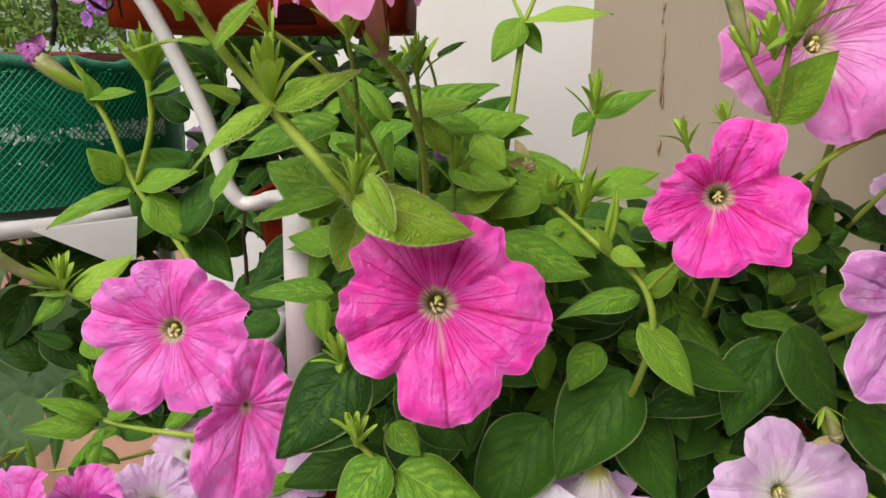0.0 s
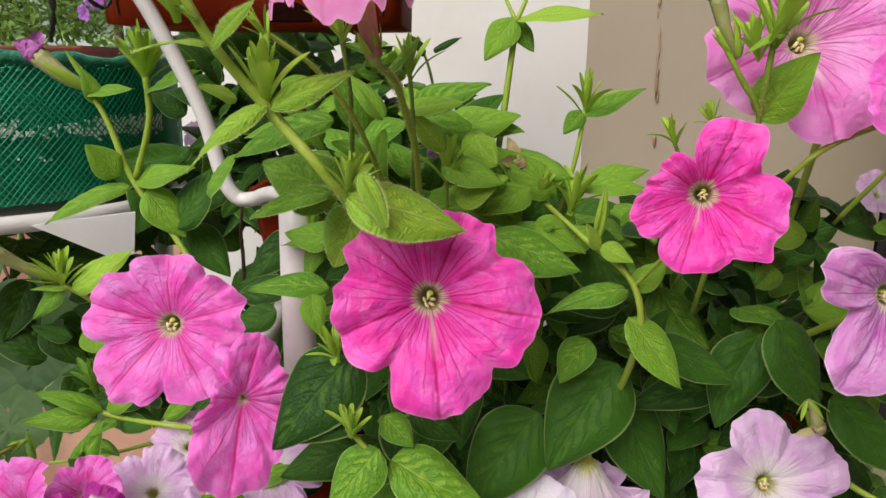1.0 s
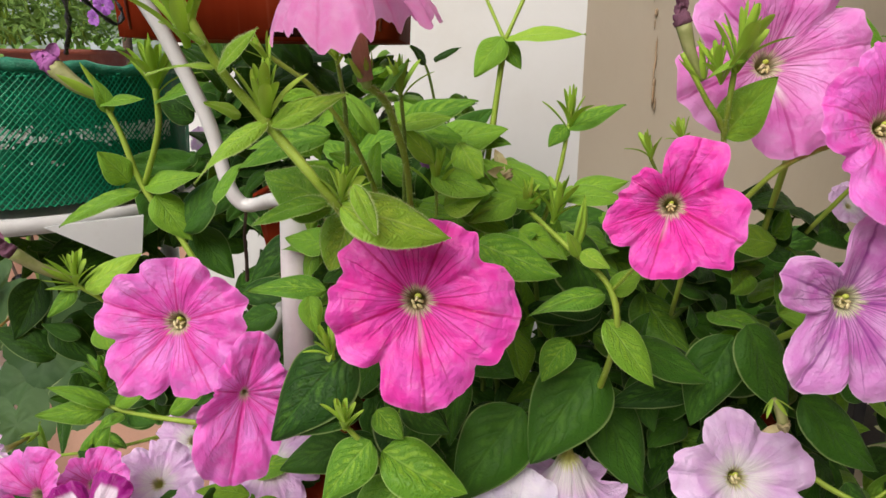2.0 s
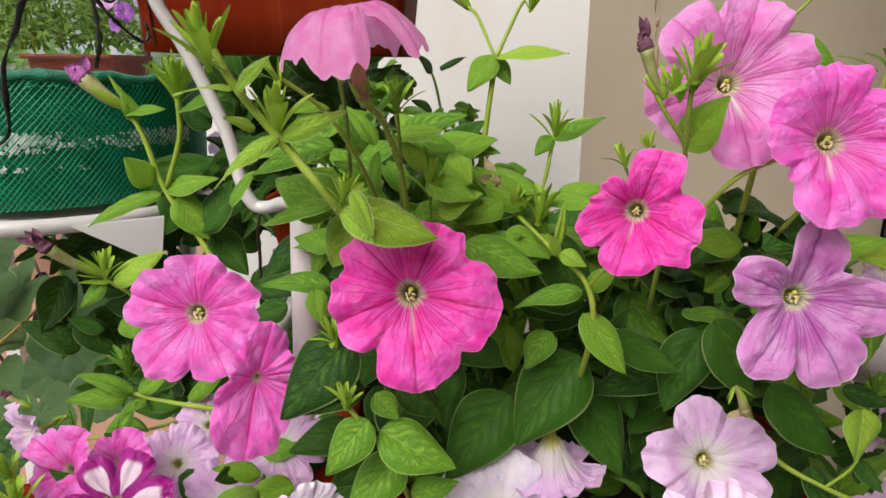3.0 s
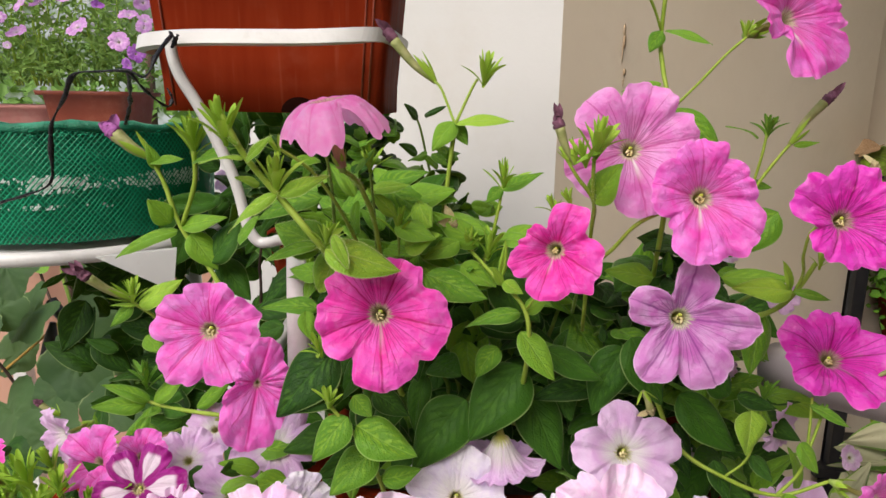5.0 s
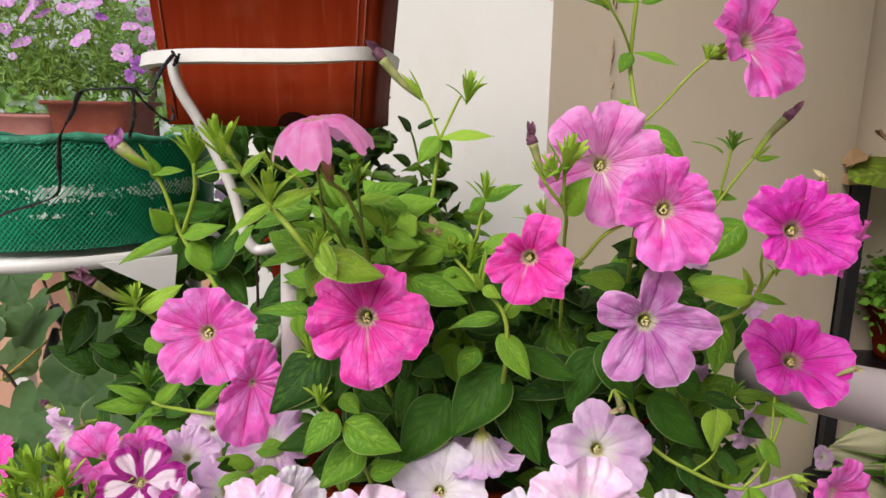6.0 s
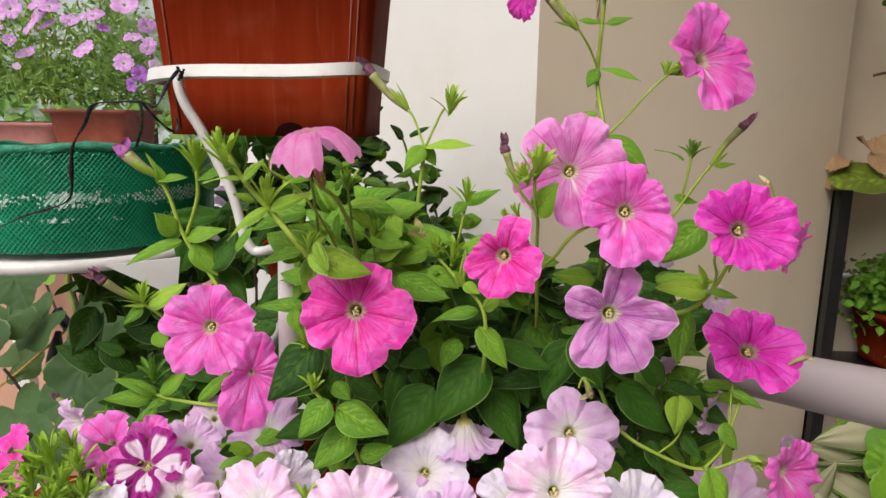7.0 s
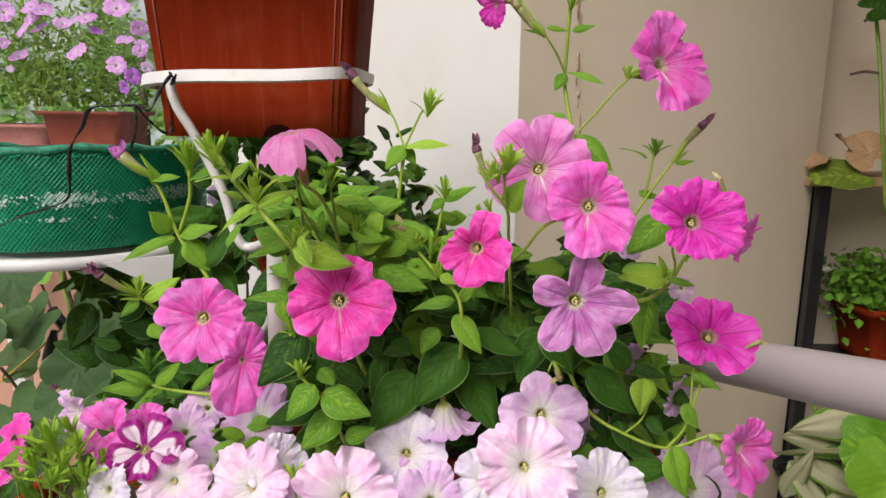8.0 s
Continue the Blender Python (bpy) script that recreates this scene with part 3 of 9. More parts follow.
def leaf(plant, base, tip, facing, ratio, shape=0, tone="m", fringe=0):
    """A leaf from its foot to its tip, whose upper face looks along facing."""
    base, tip = Vector(base), Vector(tip)
    if base.z > 1.265 and base.y < 0.345 and base.x < 0.09:                       # the upper leaves of the bush move towards the lighter tones
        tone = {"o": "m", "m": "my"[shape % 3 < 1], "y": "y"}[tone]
    x = tip - base
    L = x.length
    x.normalize()
    z = Vector(facing)
    z = (z - z.dot(x) * x).normalized()
    y = z.cross(x)
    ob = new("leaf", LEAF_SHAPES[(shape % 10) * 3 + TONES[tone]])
    m = Matrix((x, y, z)).transposed().to_4x4()
    droop = LEAF_DROOP[shape % 10]
    tilt = Matrix.Rotation(-math.atan(droop * 0.9), 4, "Y")       # the tip comes down to its place
    ob.matrix_basis = Matrix.Translation(base) @ m @ tilt @ Matrix.Diagonal((L, L * ratio, L, 1))
    own(ob, plant)
    if fringe:
        # short pale hairs along the leaf's edge and over its face
        rng = random.Random(fringe)
        co = [v.co for v in ob.data.vertices]
        bm = bmesh.new()
        for k in range(2 * fringe):
            i, j = rng.randrange(24), rng.choice((0, 8, 0, 8, 0, 8, rng.randrange(9)))
            p = co[i * 9 + j].lerp(co[(i + 1) * 9 + j], rng.random())
            h = rng.uniform(0.0004, 0.0011)
            out = Vector((0.25 * rng.gauss(0, 1), (j - 4) / 4 + rng.gauss(0, 0.2), 0.4 + 0.3 * rng.gauss(0, 1))).normalized()
            e = Vector((out.x * h / L, out.y * h / (L * ratio), out.z * h / L))
            q = Vector((0.00005 / L, 0, 0))
            bm.faces.new((bm.verts.new(p - q), bm.verts.new(p + q), bm.verts.new(p + e)))
        part("hair_fringe", bm, HAIR, ob)
    return ob


def stem(plant, points, r0, r1, hairs=0, material=None, name="stem", label=""):
    line = spline(points, 7)
    bm = bmesh.new()
    rng = random.Random(int(1000 * abs(points[0][0] + points[-1][2])) + len(points))
    sweep(bm, line, lambda t: (r0 + (r1 - r0) * t) * (1 + 0.06 * math.sin(23 * t)), 8)
    s = own(part(name, bm, material or STEM, None, label), plant)
    if hairs:
        bm = bmesh.new()
        for _ in range(int(2.4 * hairs)):
            i = rng.randrange(len(line) - 1)
            p = line[i].lerp(line[i + 1], rng.random())
            d = (line[i + 1] - line[i]).normalized()
            n = d.cross(Vector((rng.gauss(0, 1), rng.gauss(0, 1), rng.gauss(0, 1)))).normalized()
            r = r0 + (r1 - r0) * i / len(line)
            a, b = p + n * r * 0.9, p + n * (r + rng.uniform(0.0006, 0.0017)) + d * rng.uniform(-0.0003, 0.0003)
            q = d.cross(n) * 0.00007
            bm.faces.new((bm.verts.new(a - q), bm.verts.new(a + q), bm.verts.new(b)))
        h = part("hairs", bm, HAIR, None)
        h.parent = s
    return s


def shoot(plant, at, way, size, seed, count=9, bud=True, tone=None):
    """A growing tip: spoon-shaped young leaves set round a yellow-green bud, the outer ones spread and bent back, with soft hairs."""
    rng = random.Random(seed)
    bm = bmesh.new()
    down = []
    for i in range(count + 4):
        w = math.tau * i * 0.382 + rng.uniform(-0.3, 0.3)
        d = Vector((math.cos(w), math.sin(w), 0))
        age = 1 - i / (count + 3)                                # 1 for the outermost leaf, 0 at the tip
        spread = 0.10 + 0.50 * age + rng.uniform(-0.08, 0.12)
        ln = size * (0.62 + 0.42 * age) * rng.uniform(0.82, 1.15)
        b = Vector((0, 0, size * (0.24 - 0.40 * age)))
        tip = b + d * ln * spread + Vector((0, 0, ln * (1 - 0.42 * spread)))
        wide = ln * rng.uniform(0.14, 0.21)
        blade(bm, b, tip, -d + Vector((0, 0, 0.7)), wide, rng.uniform(0.05, 0.42) * age - 0.10 * (1 - age), blunt=True)
        down.append((b, tip, d, wide))
    s = part("shoot", bm, tone or LEAF_SHOOT, None)
    s.matrix_basis = Matrix.Translation(at) @ basis(way)
    own(s, plant)
    bm = bmesh.new()
    for b, tip, d, wide in down:
        across = (tip - b).cross(d).normalized()
        for _ in range(9):
            p = b.lerp(tip, rng.uniform(0.15, 1.0)) + across * rng.uniform(-0.45, 0.45) * wide
            e = (d * rng.gauss(0.6, 0.5) + across * rng.gauss(0, 0.9) + Vector((0, 0, rng.gauss(0.2, 0.5)))).normalized() * rng.uniform(0.0004, 0.0010)
            q = e.cross(Vector((0.3, 1, 0.2))).normalized() * 0.00005
            bm.faces.new((bm.verts.new(p - q), bm.verts.new(p + q), bm.verts.new(p + e)))
    part("hairs", bm, HAIR, s)
    if bud:
        bm = bmesh.new()
        for i in range(6):
            w = math.tau * i * 0.382
            d = Vector((math.cos(w), math.sin(w), 0)) * rng.uniform(0.03, 0.13)
            b = Vector((0, 0, size * 0.16))
            blade(bm, b, b + (d + Vector((0, 0, rng.uniform(0.28, 0.46)))) * size, -d + Vector((0, 0, 0.02)), size * 0.13, -0.1, 6, blunt=True)
        b = part("bud", bm, BUD, None)
        b.parent = s
    return s


def spent(plant, base, tip, r, seed, top=None, sepals=True):
    """A closed or faded flower: a pale tube with a crumpled dark end, held by sepals."""
    rng = random.Random(seed)
    base, tip = Vector(base), Vector(tip)
    r *= 0.62
    d = tip - base
    L = d.length
    bow = d.cross(Vector((0, 1, 0))).normalized() * L * 0.05
    bm = bmesh.new()
    cut = base.lerp(tip, 0.74)
    sweep(bm, spline([base, base.lerp(tip, 0.35) + bow, cut + bow * 0.6], 5), lambda t: r * (0.42 + 0.5 * t), 8)
    s = own(part("spent_flower", bm, TUBE, None, "pale green closed tube with a withered tip"), plant)
    bm = bmesh.new()
    line = spline([cut + bow * 0.6, base.lerp(tip, 0.87) + bow * 0.3, tip], 6)
    sweep(bm, line, lambda t: r * (0.92 + 0.10 * math.sin(5 * t) - 0.45 * t ** 2), 9)
    for v in bm.verts:
        v.co += Vector((rng.gauss(0, 1), rng.gauss(0, 1), rng.gauss(0, 1))) * r * 0.10
    for i in range(4):
        q = Vector((rng.gauss(0, 1), rng.gauss(0, 1), rng.gauss(0, 1))) * r * 1.0
        blade(bm, base.lerp(tip, 0.86), tip + q + d * 0.05, q + Vector((0, -0.01, 0.004)), r * 1.1, 0.1, 4)
    own(part("withered_tip", bm, top or WILTED, None), s)
    if sepals:
        bm = bmesh.new()
        z = d.normalized()
        m = basis(z).to_3x3()
        for i in range(5):
            w = math.tau * i / 5 + rng.uniform(-0.3, 0.3)
            o = m @ Vector((math.cos(w), math.sin(w), 0))
            blade(bm, base + o * r * 0.3, base + o * r * rng.uniform(1.2, 2.8) + z * L * rng.uniform(0.3, 0.5), -o, r * 0.75, -0.1)
        own(part("calyx", bm, LEAF_SHOOT, None), s)
    return s


# ---- the setting ----
bm = bmesh.new()
box(bm, (-6, -5, -0.12), (6, 7, 0.0))
tagged(part("floor", bm, CONCRETE, None, smooth=False), "grey worn concrete balcony floor", "floor", kind="structure")

bm = bmesh.new()
made = bmesh.ops.create_grid(bm, x_segments=40, y_segments=40, size=400.0)["verts"]
for v in made:
    v.co.z = -3.2 + 0.5 * noise.noise(v.co * 0.02)
tagged(part("ground", bm, LAWN, None), "garden ground of grass and bare earth below the balcony", "ground", kind="structure")


def wall(name, a, b, z0, z1, thick, material, label):
    """An upright wall whose face runs from a to b in plan; it is thick to the far side."""
    a, b = Vector((*a, 0)), Vector((*b, 0))
    d = (b - a).normalized()
    n = Vector((-d.y, d.x, 0)) * thick
    bm = bmesh.new()
    low = [bm.verts.new(p + Vector((0, 0, z0))) for p in (a, b, b + n, a + n)]
    high = [bm.verts.new(v.co + Vector((0, 0, z1 - z0))) for v in low]
    bm.faces.new(low[::-1]), bm.faces.new(high)
    for k in range(4):
        bm.faces.new((low[k], low[(k + 1) % 4], high[(k + 1) % 4], high[k]))
    return tagged(part(name, bm, material, None, smooth=False), label, "wall", kind="structure")


CORNER = (0.187, 0.83)
wall("wall_pier", (-0.42, 1.16), CORNER, 0, 3.0, 0.5, PAINT_WHITE, "off-white painted masonry pier face in bright daylight")
wall("wall_house", CORNER, (0.90, 1.40), 0, 3.0, 0.3, PAINT, "cream painted house wall with a rust stain")
wall("wall_return", (0.88, 1.52), (2.6, 1.85), 0, 3.0, 0.3, PAINT, "cream painted wall set back behind the plant shelf")
wall("wall_side", (2.6, 1.85), (2.2, -3.2), 0, 3.0, 0.3, PAINT, "plain cream house wall closing the balcony")
wall("wall_rear", (2.2, -3.2), (-2.5, -3.4), 0, 3.0, 0.3, PAINT, "plain cream house wall closing the balcony")
# slab out of view, added to keep light off the house side
bm = bmesh.new()
box(bm, (0.41, -3.3, 2.62), (2.9, 2.0, 2.77))
tagged(part("ceiling", bm, PAINT, None, smooth=False), "unseen cream slab added to shade the house side", "ceiling", kind="structure")
wall("parapet", (-4.5, 1.95), (-0.42, 1.75), 0, 1.16, 0.15, PARAPET, "terracotta-coloured plastered parapet with stains")

# rust trace down the house wall
rng = random.Random(5)
bm = bmesh.new()
along = (Vector((0.90, 1.40, 0)) - Vector((*CORNER, 0))).normalized()
off = Vector((along.y, -along.x, 0)) * 0.0035
for i in range(34):
    z = 1.70 - 0.014 * i
    if rng.random() < 0.25:
        continue
    p = Vector((*CORNER, 0)) + along * (0.098 + 0.0012 * i + rng.gauss(0, 0.0026)) + off + Vector((0, 0, z))
    made = bmesh.ops.create_icosphere(bm, subdivisions=1, radius=1.0)["verts"]
    sx, sz = rng.uniform(0.0014, 0.0042), rng.uniform(0.006, 0.018)
    for v in made:
        v.co = p + along * v.co.x * sx + off.normalized() * v.co.y * 0.0007 + Vector((0, 0, v.co.z * sz))
tagged(part("trim_rust_trace", bm, CRACK, None), "thin brown rust trace down the plaster", "stain", kind="structure")

# grey railing tube
rail = thing("handrail", (0.9, 0.25, 0.0), "grey-mauve painted metal handrail tube", "handrail")
bm = bmesh.new()
A, B = Vector((0.3778, 0.4539, 1.1556)), Vector((0.4448, 0.3286, 1.1800))
line = [A + (B - A) * (k / 12 * 3.2 - 0.35) for k in range(13)]
sweep(bm, line, 0.0232, 28)
own(part("tube", bm, PIPE, None), rail)
bm = bmesh.new()
foot = line[-1]
sweep(bm, [Vector((foot.x - 0.02, foot.y, 0.0)), Vector((foot.x - 0.02, foot.y, foot.z))], 0.02, 16)
own(part("post", bm, PIPE, None), rail)


# ---- planters and stands ----
def trough(at, size, label, material, turn=0.0, taper=0.12, rim=0.012, ribs=0, name="planter"):
    """A moulded plastic box planter with a rolled rim, tapering to its foot, filled with soil."""
    t = thing(name, at, label, "planter")
    t.rotation_euler.z = radians(turn)
    w, d, h = size
    bm = bmesh.new()
    profile = [(1 - taper, 0.0), (1 - taper * 0.95, 0.012 * h / 0.1), (1.0, h * 0.88), (1.0 + rim * 1.2 / d, h * 0.885), (1.0 + rim * 1.4 / d, h), (1.0 - 0.01, h), (0.985, h * 0.9), (0.97 - taper, 0.02)]
    n = 10
    rings = []
    for s, z in profile:
        ring = []
        for k in range(4 * n):
            w_ = math.tau * (k + 0.5) / (4 * n)
            c, q = math.cos(w_), math.sin(w_)
            e = 0.2
            x, y = math.copysign(abs(c) ** e, c), math.copysign(abs(q) ** e, q)
            ring.append(bm.verts.new((x * w / 2 * s, y * d / 2 * s, z)))
        rings.append(ring)
    for a, b in zip(rings, rings[1:]):
        for k in range(4 * n):
            bm.faces.new((a[k], a[(k + 1) % (4 * n)], b[(k + 1) % (4 * n)], b[k]))
    bm.faces.new(rings[0][::-1])
    part("shell", bm, material, t)
    for i in range(ribs):
        x = w * (1 - taper) * (-0.46 + 0.92 * i / (ribs - 1))
        bm = bmesh.new()
        top = x / (1 - taper)
        line = [Vector((x, -d / 2 * (1 - taper) + 0.0010, 0.004)), Vector((top, -d / 2 + 0.0010, h * 0.87))]
        sweep(bm, line, 0.0018, 8)
        part("rib", bm, material, t)
    bm = bmesh.new()
    made = bmesh.ops.create_grid(bm, x_segments=14, y_segments=10, size=0.5)["verts"]
    for v in made:
        v.co = Vector((v.co.x * w * 0.94, v.co.y * d * 0.92, h * 0.86 + 0.006 * noise.noise(v.co * 9)))
    part("soil", bm, SOIL, t)
    return t


hung = trough((-0.0755, 0.480, 1.366), (0.199, 0.126, 0.19), "brick-red plastic flower box held in a white ring", PLASTIC, 0.0, 0.14, 0.012, 0)
# low drain recess in the box's front foot: a flat cap coloured as its shade
bm = bmesh.new()
made = bmesh.ops.create_uvsphere(bm, u_segments=22, v_segments=11, radius=0.0155)["verts"]
for v in made:
    v.co = Vector((v.co.x * 0.9 + 0.0225, v.co.y * 0.02 - 0.126 / 2 * 0.8625, max(v.co.z, 0) * 0.74 + 0.0004))
part("drain_shade", bm, HOLLOW_SHADE, hung, "flat dark cap painted as the shade in the drainage opening")
# upright ribs; their paler plastic paints the highlight lines along them
for k, x in enumerate((-0.425, 0.405, 0.435)):
    bm = bmesh.new()
    line = [Vector((0.199 * 0.86 * x, -0.063 * 0.86 + 0.0006, 0.004)), Vector((0.199 * x, -0.063 + 0.0006, 0.165))]
    sweep(bm, line, 0.0008, 8)
    part("rib", bm, PLASTIC_FAR, hung, "rib in paler plastic that paints its highlight line")

stand = thing("plant_stand", (-0.1, 0.45, 0.0), "white enamelled iron plant stand with rings and bent legs", "plant stand")


def bar(points, r, name="bar", flat=1.0, steps=6, sides=10, closed=False, parent=None, twist=0.0):
    bm = bmesh.new()
    sweep(bm, spline(points, steps) if not closed else [Vector(p) for p in points], r, sides, flat, closed, twist)
    return own(part(name, bm, ENAMEL, None, smooth=sides > 4), parent or stand)


# ring that carries the red box
ring = [Vector((-0.075 + 0.091 * math.copysign(abs(math.cos(w)) ** 0.35, math.cos(w)), 0.475 + 0.087 * math.copysign(abs(math.sin(w)) ** 0.35, math.sin(w)),
                1.417 + 0.005 * math.cos(w))) for w in (math.tau * (k + 0.5) / 72 for k in range(72))]
bar(ring, 0.0047, "ring", 1.45, sides=4, closed=True, twist=math.pi / 4)
bar([(-0.132, 0.388, 1.415), (-0.130, 0.386, 1.403), (-0.125, 0.386, 1.389), (-0.112, 0.387, 1.366), (-0.093, 0.389, 1.322), (-0.086, 0.390, 1.292), (-0.082, 0.390, 1.280), (-0.076, 0.391, 1.273), (-0.066, 0.388, 1.274), (-0.052, 0.370, 1.280), (-0.031, 0.340, 1.284)], 0.0051, "leg", 0.8, sides=8)
# upright of the stand, down to the floor
bar([(-0.0312, 0.332, 1.287), (-0.0325, 0.332, 1.24), (-0.034, 0.334, 1.185)], 0.0080, "upright", steps=3, sides=14)
bar([(-0.060, 0.345, 1.194), (-0.034, 0.334, 1.192), (-0.020, 0.338, 1.1915)], 0.0052, "brace", steps=5)
bar([(-0.060, 0.345, 1.194), (-0.07, 0.50, 1.196), (-0.036, 0.60, 1.196)], 0.0052, "brace", steps=5)
bar([(0.36, 0.60, 1.10), (0.36, 0.60, 0.0)], 0.0105, "upright", steps=3, sides=14)
bar([(-0.036, 0.60, 1.276), (-0.036, 0.60, 0.0)], 0.0105, "upright", steps=3, sides=14)
bar([(-0.30, 0.79, 1.222), (-0.30, 0.79, 0.0)], 0.0105, "upright", steps=3, sides=14)
bar([(-0.53, 0.62, 1.222), (-0.53, 0.62, 0.0)], 0.0105, "upright", steps=3, sides=14)
# lower ledge on which the pots stand
bar([(-0.45, 0.30, 0.875), (0.45, 0.30, 0.875)], 0.007, "rail", steps=3)
bar([(-0.45, 0.52, 0.875), (0.45, 0.52, 0.875)], 0.007, "rail", steps=3)
for k in range(9):
    bar([(-0.40 + 0.1 * k, 0.29, 0.880), (-0.40 + 0.1 * k, 0.53, 0.880)], 0.005, "slat", steps=2, sides=8)
bar([(-0.036, 0.60, 0.90), (-0.034, 0.33, 0.90)], 0.007, "rail", steps=3)
# round tray under the netted planter and its bracket
tray = [Vector((-0.378 + 0.162 * math.cos(w), 0.655 + 0.162 * math.sin(w), 1.227)) for w in (math.tau * k / 96 for k in range(96))]
bar(tray, 0.0056, "tray_ring", 1.25, closed=True)
bm = bmesh.new()
made = bmesh.ops.create_cone(bm, segments=96, radius1=0.152, radius2=0.160, depth=0.006, cap_ends=True)["verts"]
for v in made:
    v.co += Vector((-0.378, 0.655, 1.2270))
own(part("tray", bm, ENAMEL, None, "round white metal tray"), stand)
bm = bmesh.new()
low = [Vector(p) for p in ((-0.2774, 0.5200, 1.2263), (-0.2045, 0.5350, 1.2336), (-0.2090, 0.5350, 1.2010), (-0.2238, 0.5320, 1.1976))]
A = [bm.verts.new(p) for p in low]
B = [bm.verts.new(p + Vector((-0.003, 0.006, 0))) for p in low]
bm.faces.new(A), bm.faces.new(B[::-1])
for k in range(4):
    bm.faces.new((A[k], B[k], B[(k + 1) % 4], A[(k + 1) % 4]))
bmesh.ops.recalc_face_normals(bm, faces=bm.faces)
own(part("bracket", bm, WHITE_SHEET, None, "white sheet-metal bracket under the tray", smooth=False), stand)

pan = thing("basket", (-0.378, 0.655, 1.235), "round planter wrapped in bright green plastic netting", "basket")


def basket_radius(t):
    return 0.153 * (0.965 + 0.04 * math.sin(math.pi * min(1.0, 0.15 + 0.6 * t)) + 0.015 * t)


def sag(w, t):
    """The rear of the soft rim hangs lower."""
    return 0.014 * t * t * max(0.0, math.sin(w)) ** 0.6


bm = bmesh.new()
n = 96
rings = []
for j in range(13):
    t = j / 12
    ring = []
    for k in range(n):
        w = math.tau * k / n
        r = basket_radius(t) - 0.004 + 0.0022 * math.sin(11 * w + 3 * t) + 0.0015 * math.sin(29 * w)
        ring.append(bm.verts.new((r * math.cos(w), r * math.sin(w), 0.004 + 0.108 * t - sag(w, t))))
    rings.append(ring)
for a, b in zip(rings, rings[1:]):
    for k in range(n):
        bm.faces.new((a[k], a[(k + 1) % n], b[(k + 1) % n], b[k]))
bm.faces.new(rings[0][::-1])
part("lining", bm, NET_LINING, pan, "dark green inner layer of netting")
# crumpled white film in flecks, shaped and coloured as the glints in the net
rng = random.Random(12)
bm = bmesh.new()
for k in range(290):
    w = math.radians(-172 + 168 * k / 290)
    for j in range(22):
        t = 0.22 + 0.02 * j
        band = math.exp(-((t - 0.50) / 0.075) ** 2) + 0.55 * math.exp(-((t - 0.31) / 0.03) ** 2)
        if band * (0.42 + 1.0 * noise.noise(Vector((w * 4.5, t * 3.0, 4.4))) + 1.1 * noise.noise(Vector((w * 52, t * 36.0, 1.4)))) < 0.30:
            continue
        corner = []
        for dw, dt in ((0, 0), (1, 0), (1, 1), (0, 1)):
            a, b = w + dw * math.radians(168 / 290), t + 0.02 * dt
            r = basket_radius(b) - 0.0003 + 0.0005 * noise.noise(Vector((a * 40, b * 40, 2.0)))
            corner.append(bm.verts.new((r * math.cos(a), r * math.sin(a), 0.004 + 0.108 * b - sag(a, b))))
        bm.faces.new(corner)
tagged(part("film_glints", bm, FILM_GLINT, pan, "white film flecks that stand for the glints in the net", smooth=False), kind="stuff")
# the net: two families of slanting strands, knotted at the crossings
bm = bmesh.new()
strands, steps = 190, 16
for sense in (1, -1):
    for k in range(strands):
        w0 = math.tau * k / strands
        prev = None
        for j in range(steps + 1):
            t = j / steps
            w = w0 + sense * 0.62 * t + 0.006 * math.sin(9 * t + k)
            r = basket_radius(t) + 0.0006 * sense + 0.0009 * math.sin(5 * w0 + 6 * t)
            p = Vector((r * math.cos(w), r * math.sin(w), 0.004 + 0.108 * t - sag(w, t)))
            s = Vector((-math.sin(w), math.cos(w), 0)) * (0.00080 + 0.00025 * math.sin(40 * t + k))
            o = Vector((math.cos(w), math.sin(w), 0)) * 0.0004
            cur = [bm.verts.new(p - s), bm.verts.new(p + o), bm.verts.new(p + s)]
            if prev:
                bm.faces.new((prev[0], prev[1], cur[1], cur[0])), bm.faces.new((prev[1], prev[2], cur[2], cur[1]))
            prev = cur
tagged(part("netting", bm, NET, pan), kind="stuff")
bm = bmesh.new()
top = [Vector((basket_radius(1) * math.cos(w) * (1 + 0.004 * math.sin(7 * w)), basket_radius(1) * math.sin(w), 0.108 + 0.004 - sag(w, 1) + 0.002 * math.sin(5 * w) + 0.001 * math.sin(17 * w))) for w in (math.tau * k / 90 for k in range(90))]
sweep(bm, top, lambda t: 0.0030 * (1 + 0.16 * math.sin(140 * t) + 0.12 * math.sin(311 * t)), 8, 1.5, True)
part("rim_cord", bm, NET_RIM, pan, "rolled netting edge")
bm = bmesh.new()
for k in range(46):
    w = radians(rng.uniform(-150, -20))
    r = basket_radius(1) + 0.003
    p = Vector((r * math.cos(w), r * math.sin(w), 0.108 - 0.002 + rng.gauss(0, 0.0022)))
    d = Vector((-math.sin(w), math.cos(w), rng.uniform(-0.3, 0.3))) * rng.uniform(0.001, 0.005)
    sweep(bm, [p, p + d], 0.0006, 5)
part("frayed_threads", bm, NET, pan, "frayed threads along the edge")
bm = bmesh.new()
made = bmesh.ops.create_circle(bm, segments=64, radius=0.153 * 0.97, cap_ends=True)["verts"]
for v in made:
    v.co.z = 0.108 * 0.97
part("soil", bm, SOIL, pan)


back_pot = trough((-0.047, 0.545, 1.2015), (0.122, 0.078, 0.052), "small brick-red plastic pot on the stand's braces", PLASTIC, 0, 0.12, 0.006, 0)

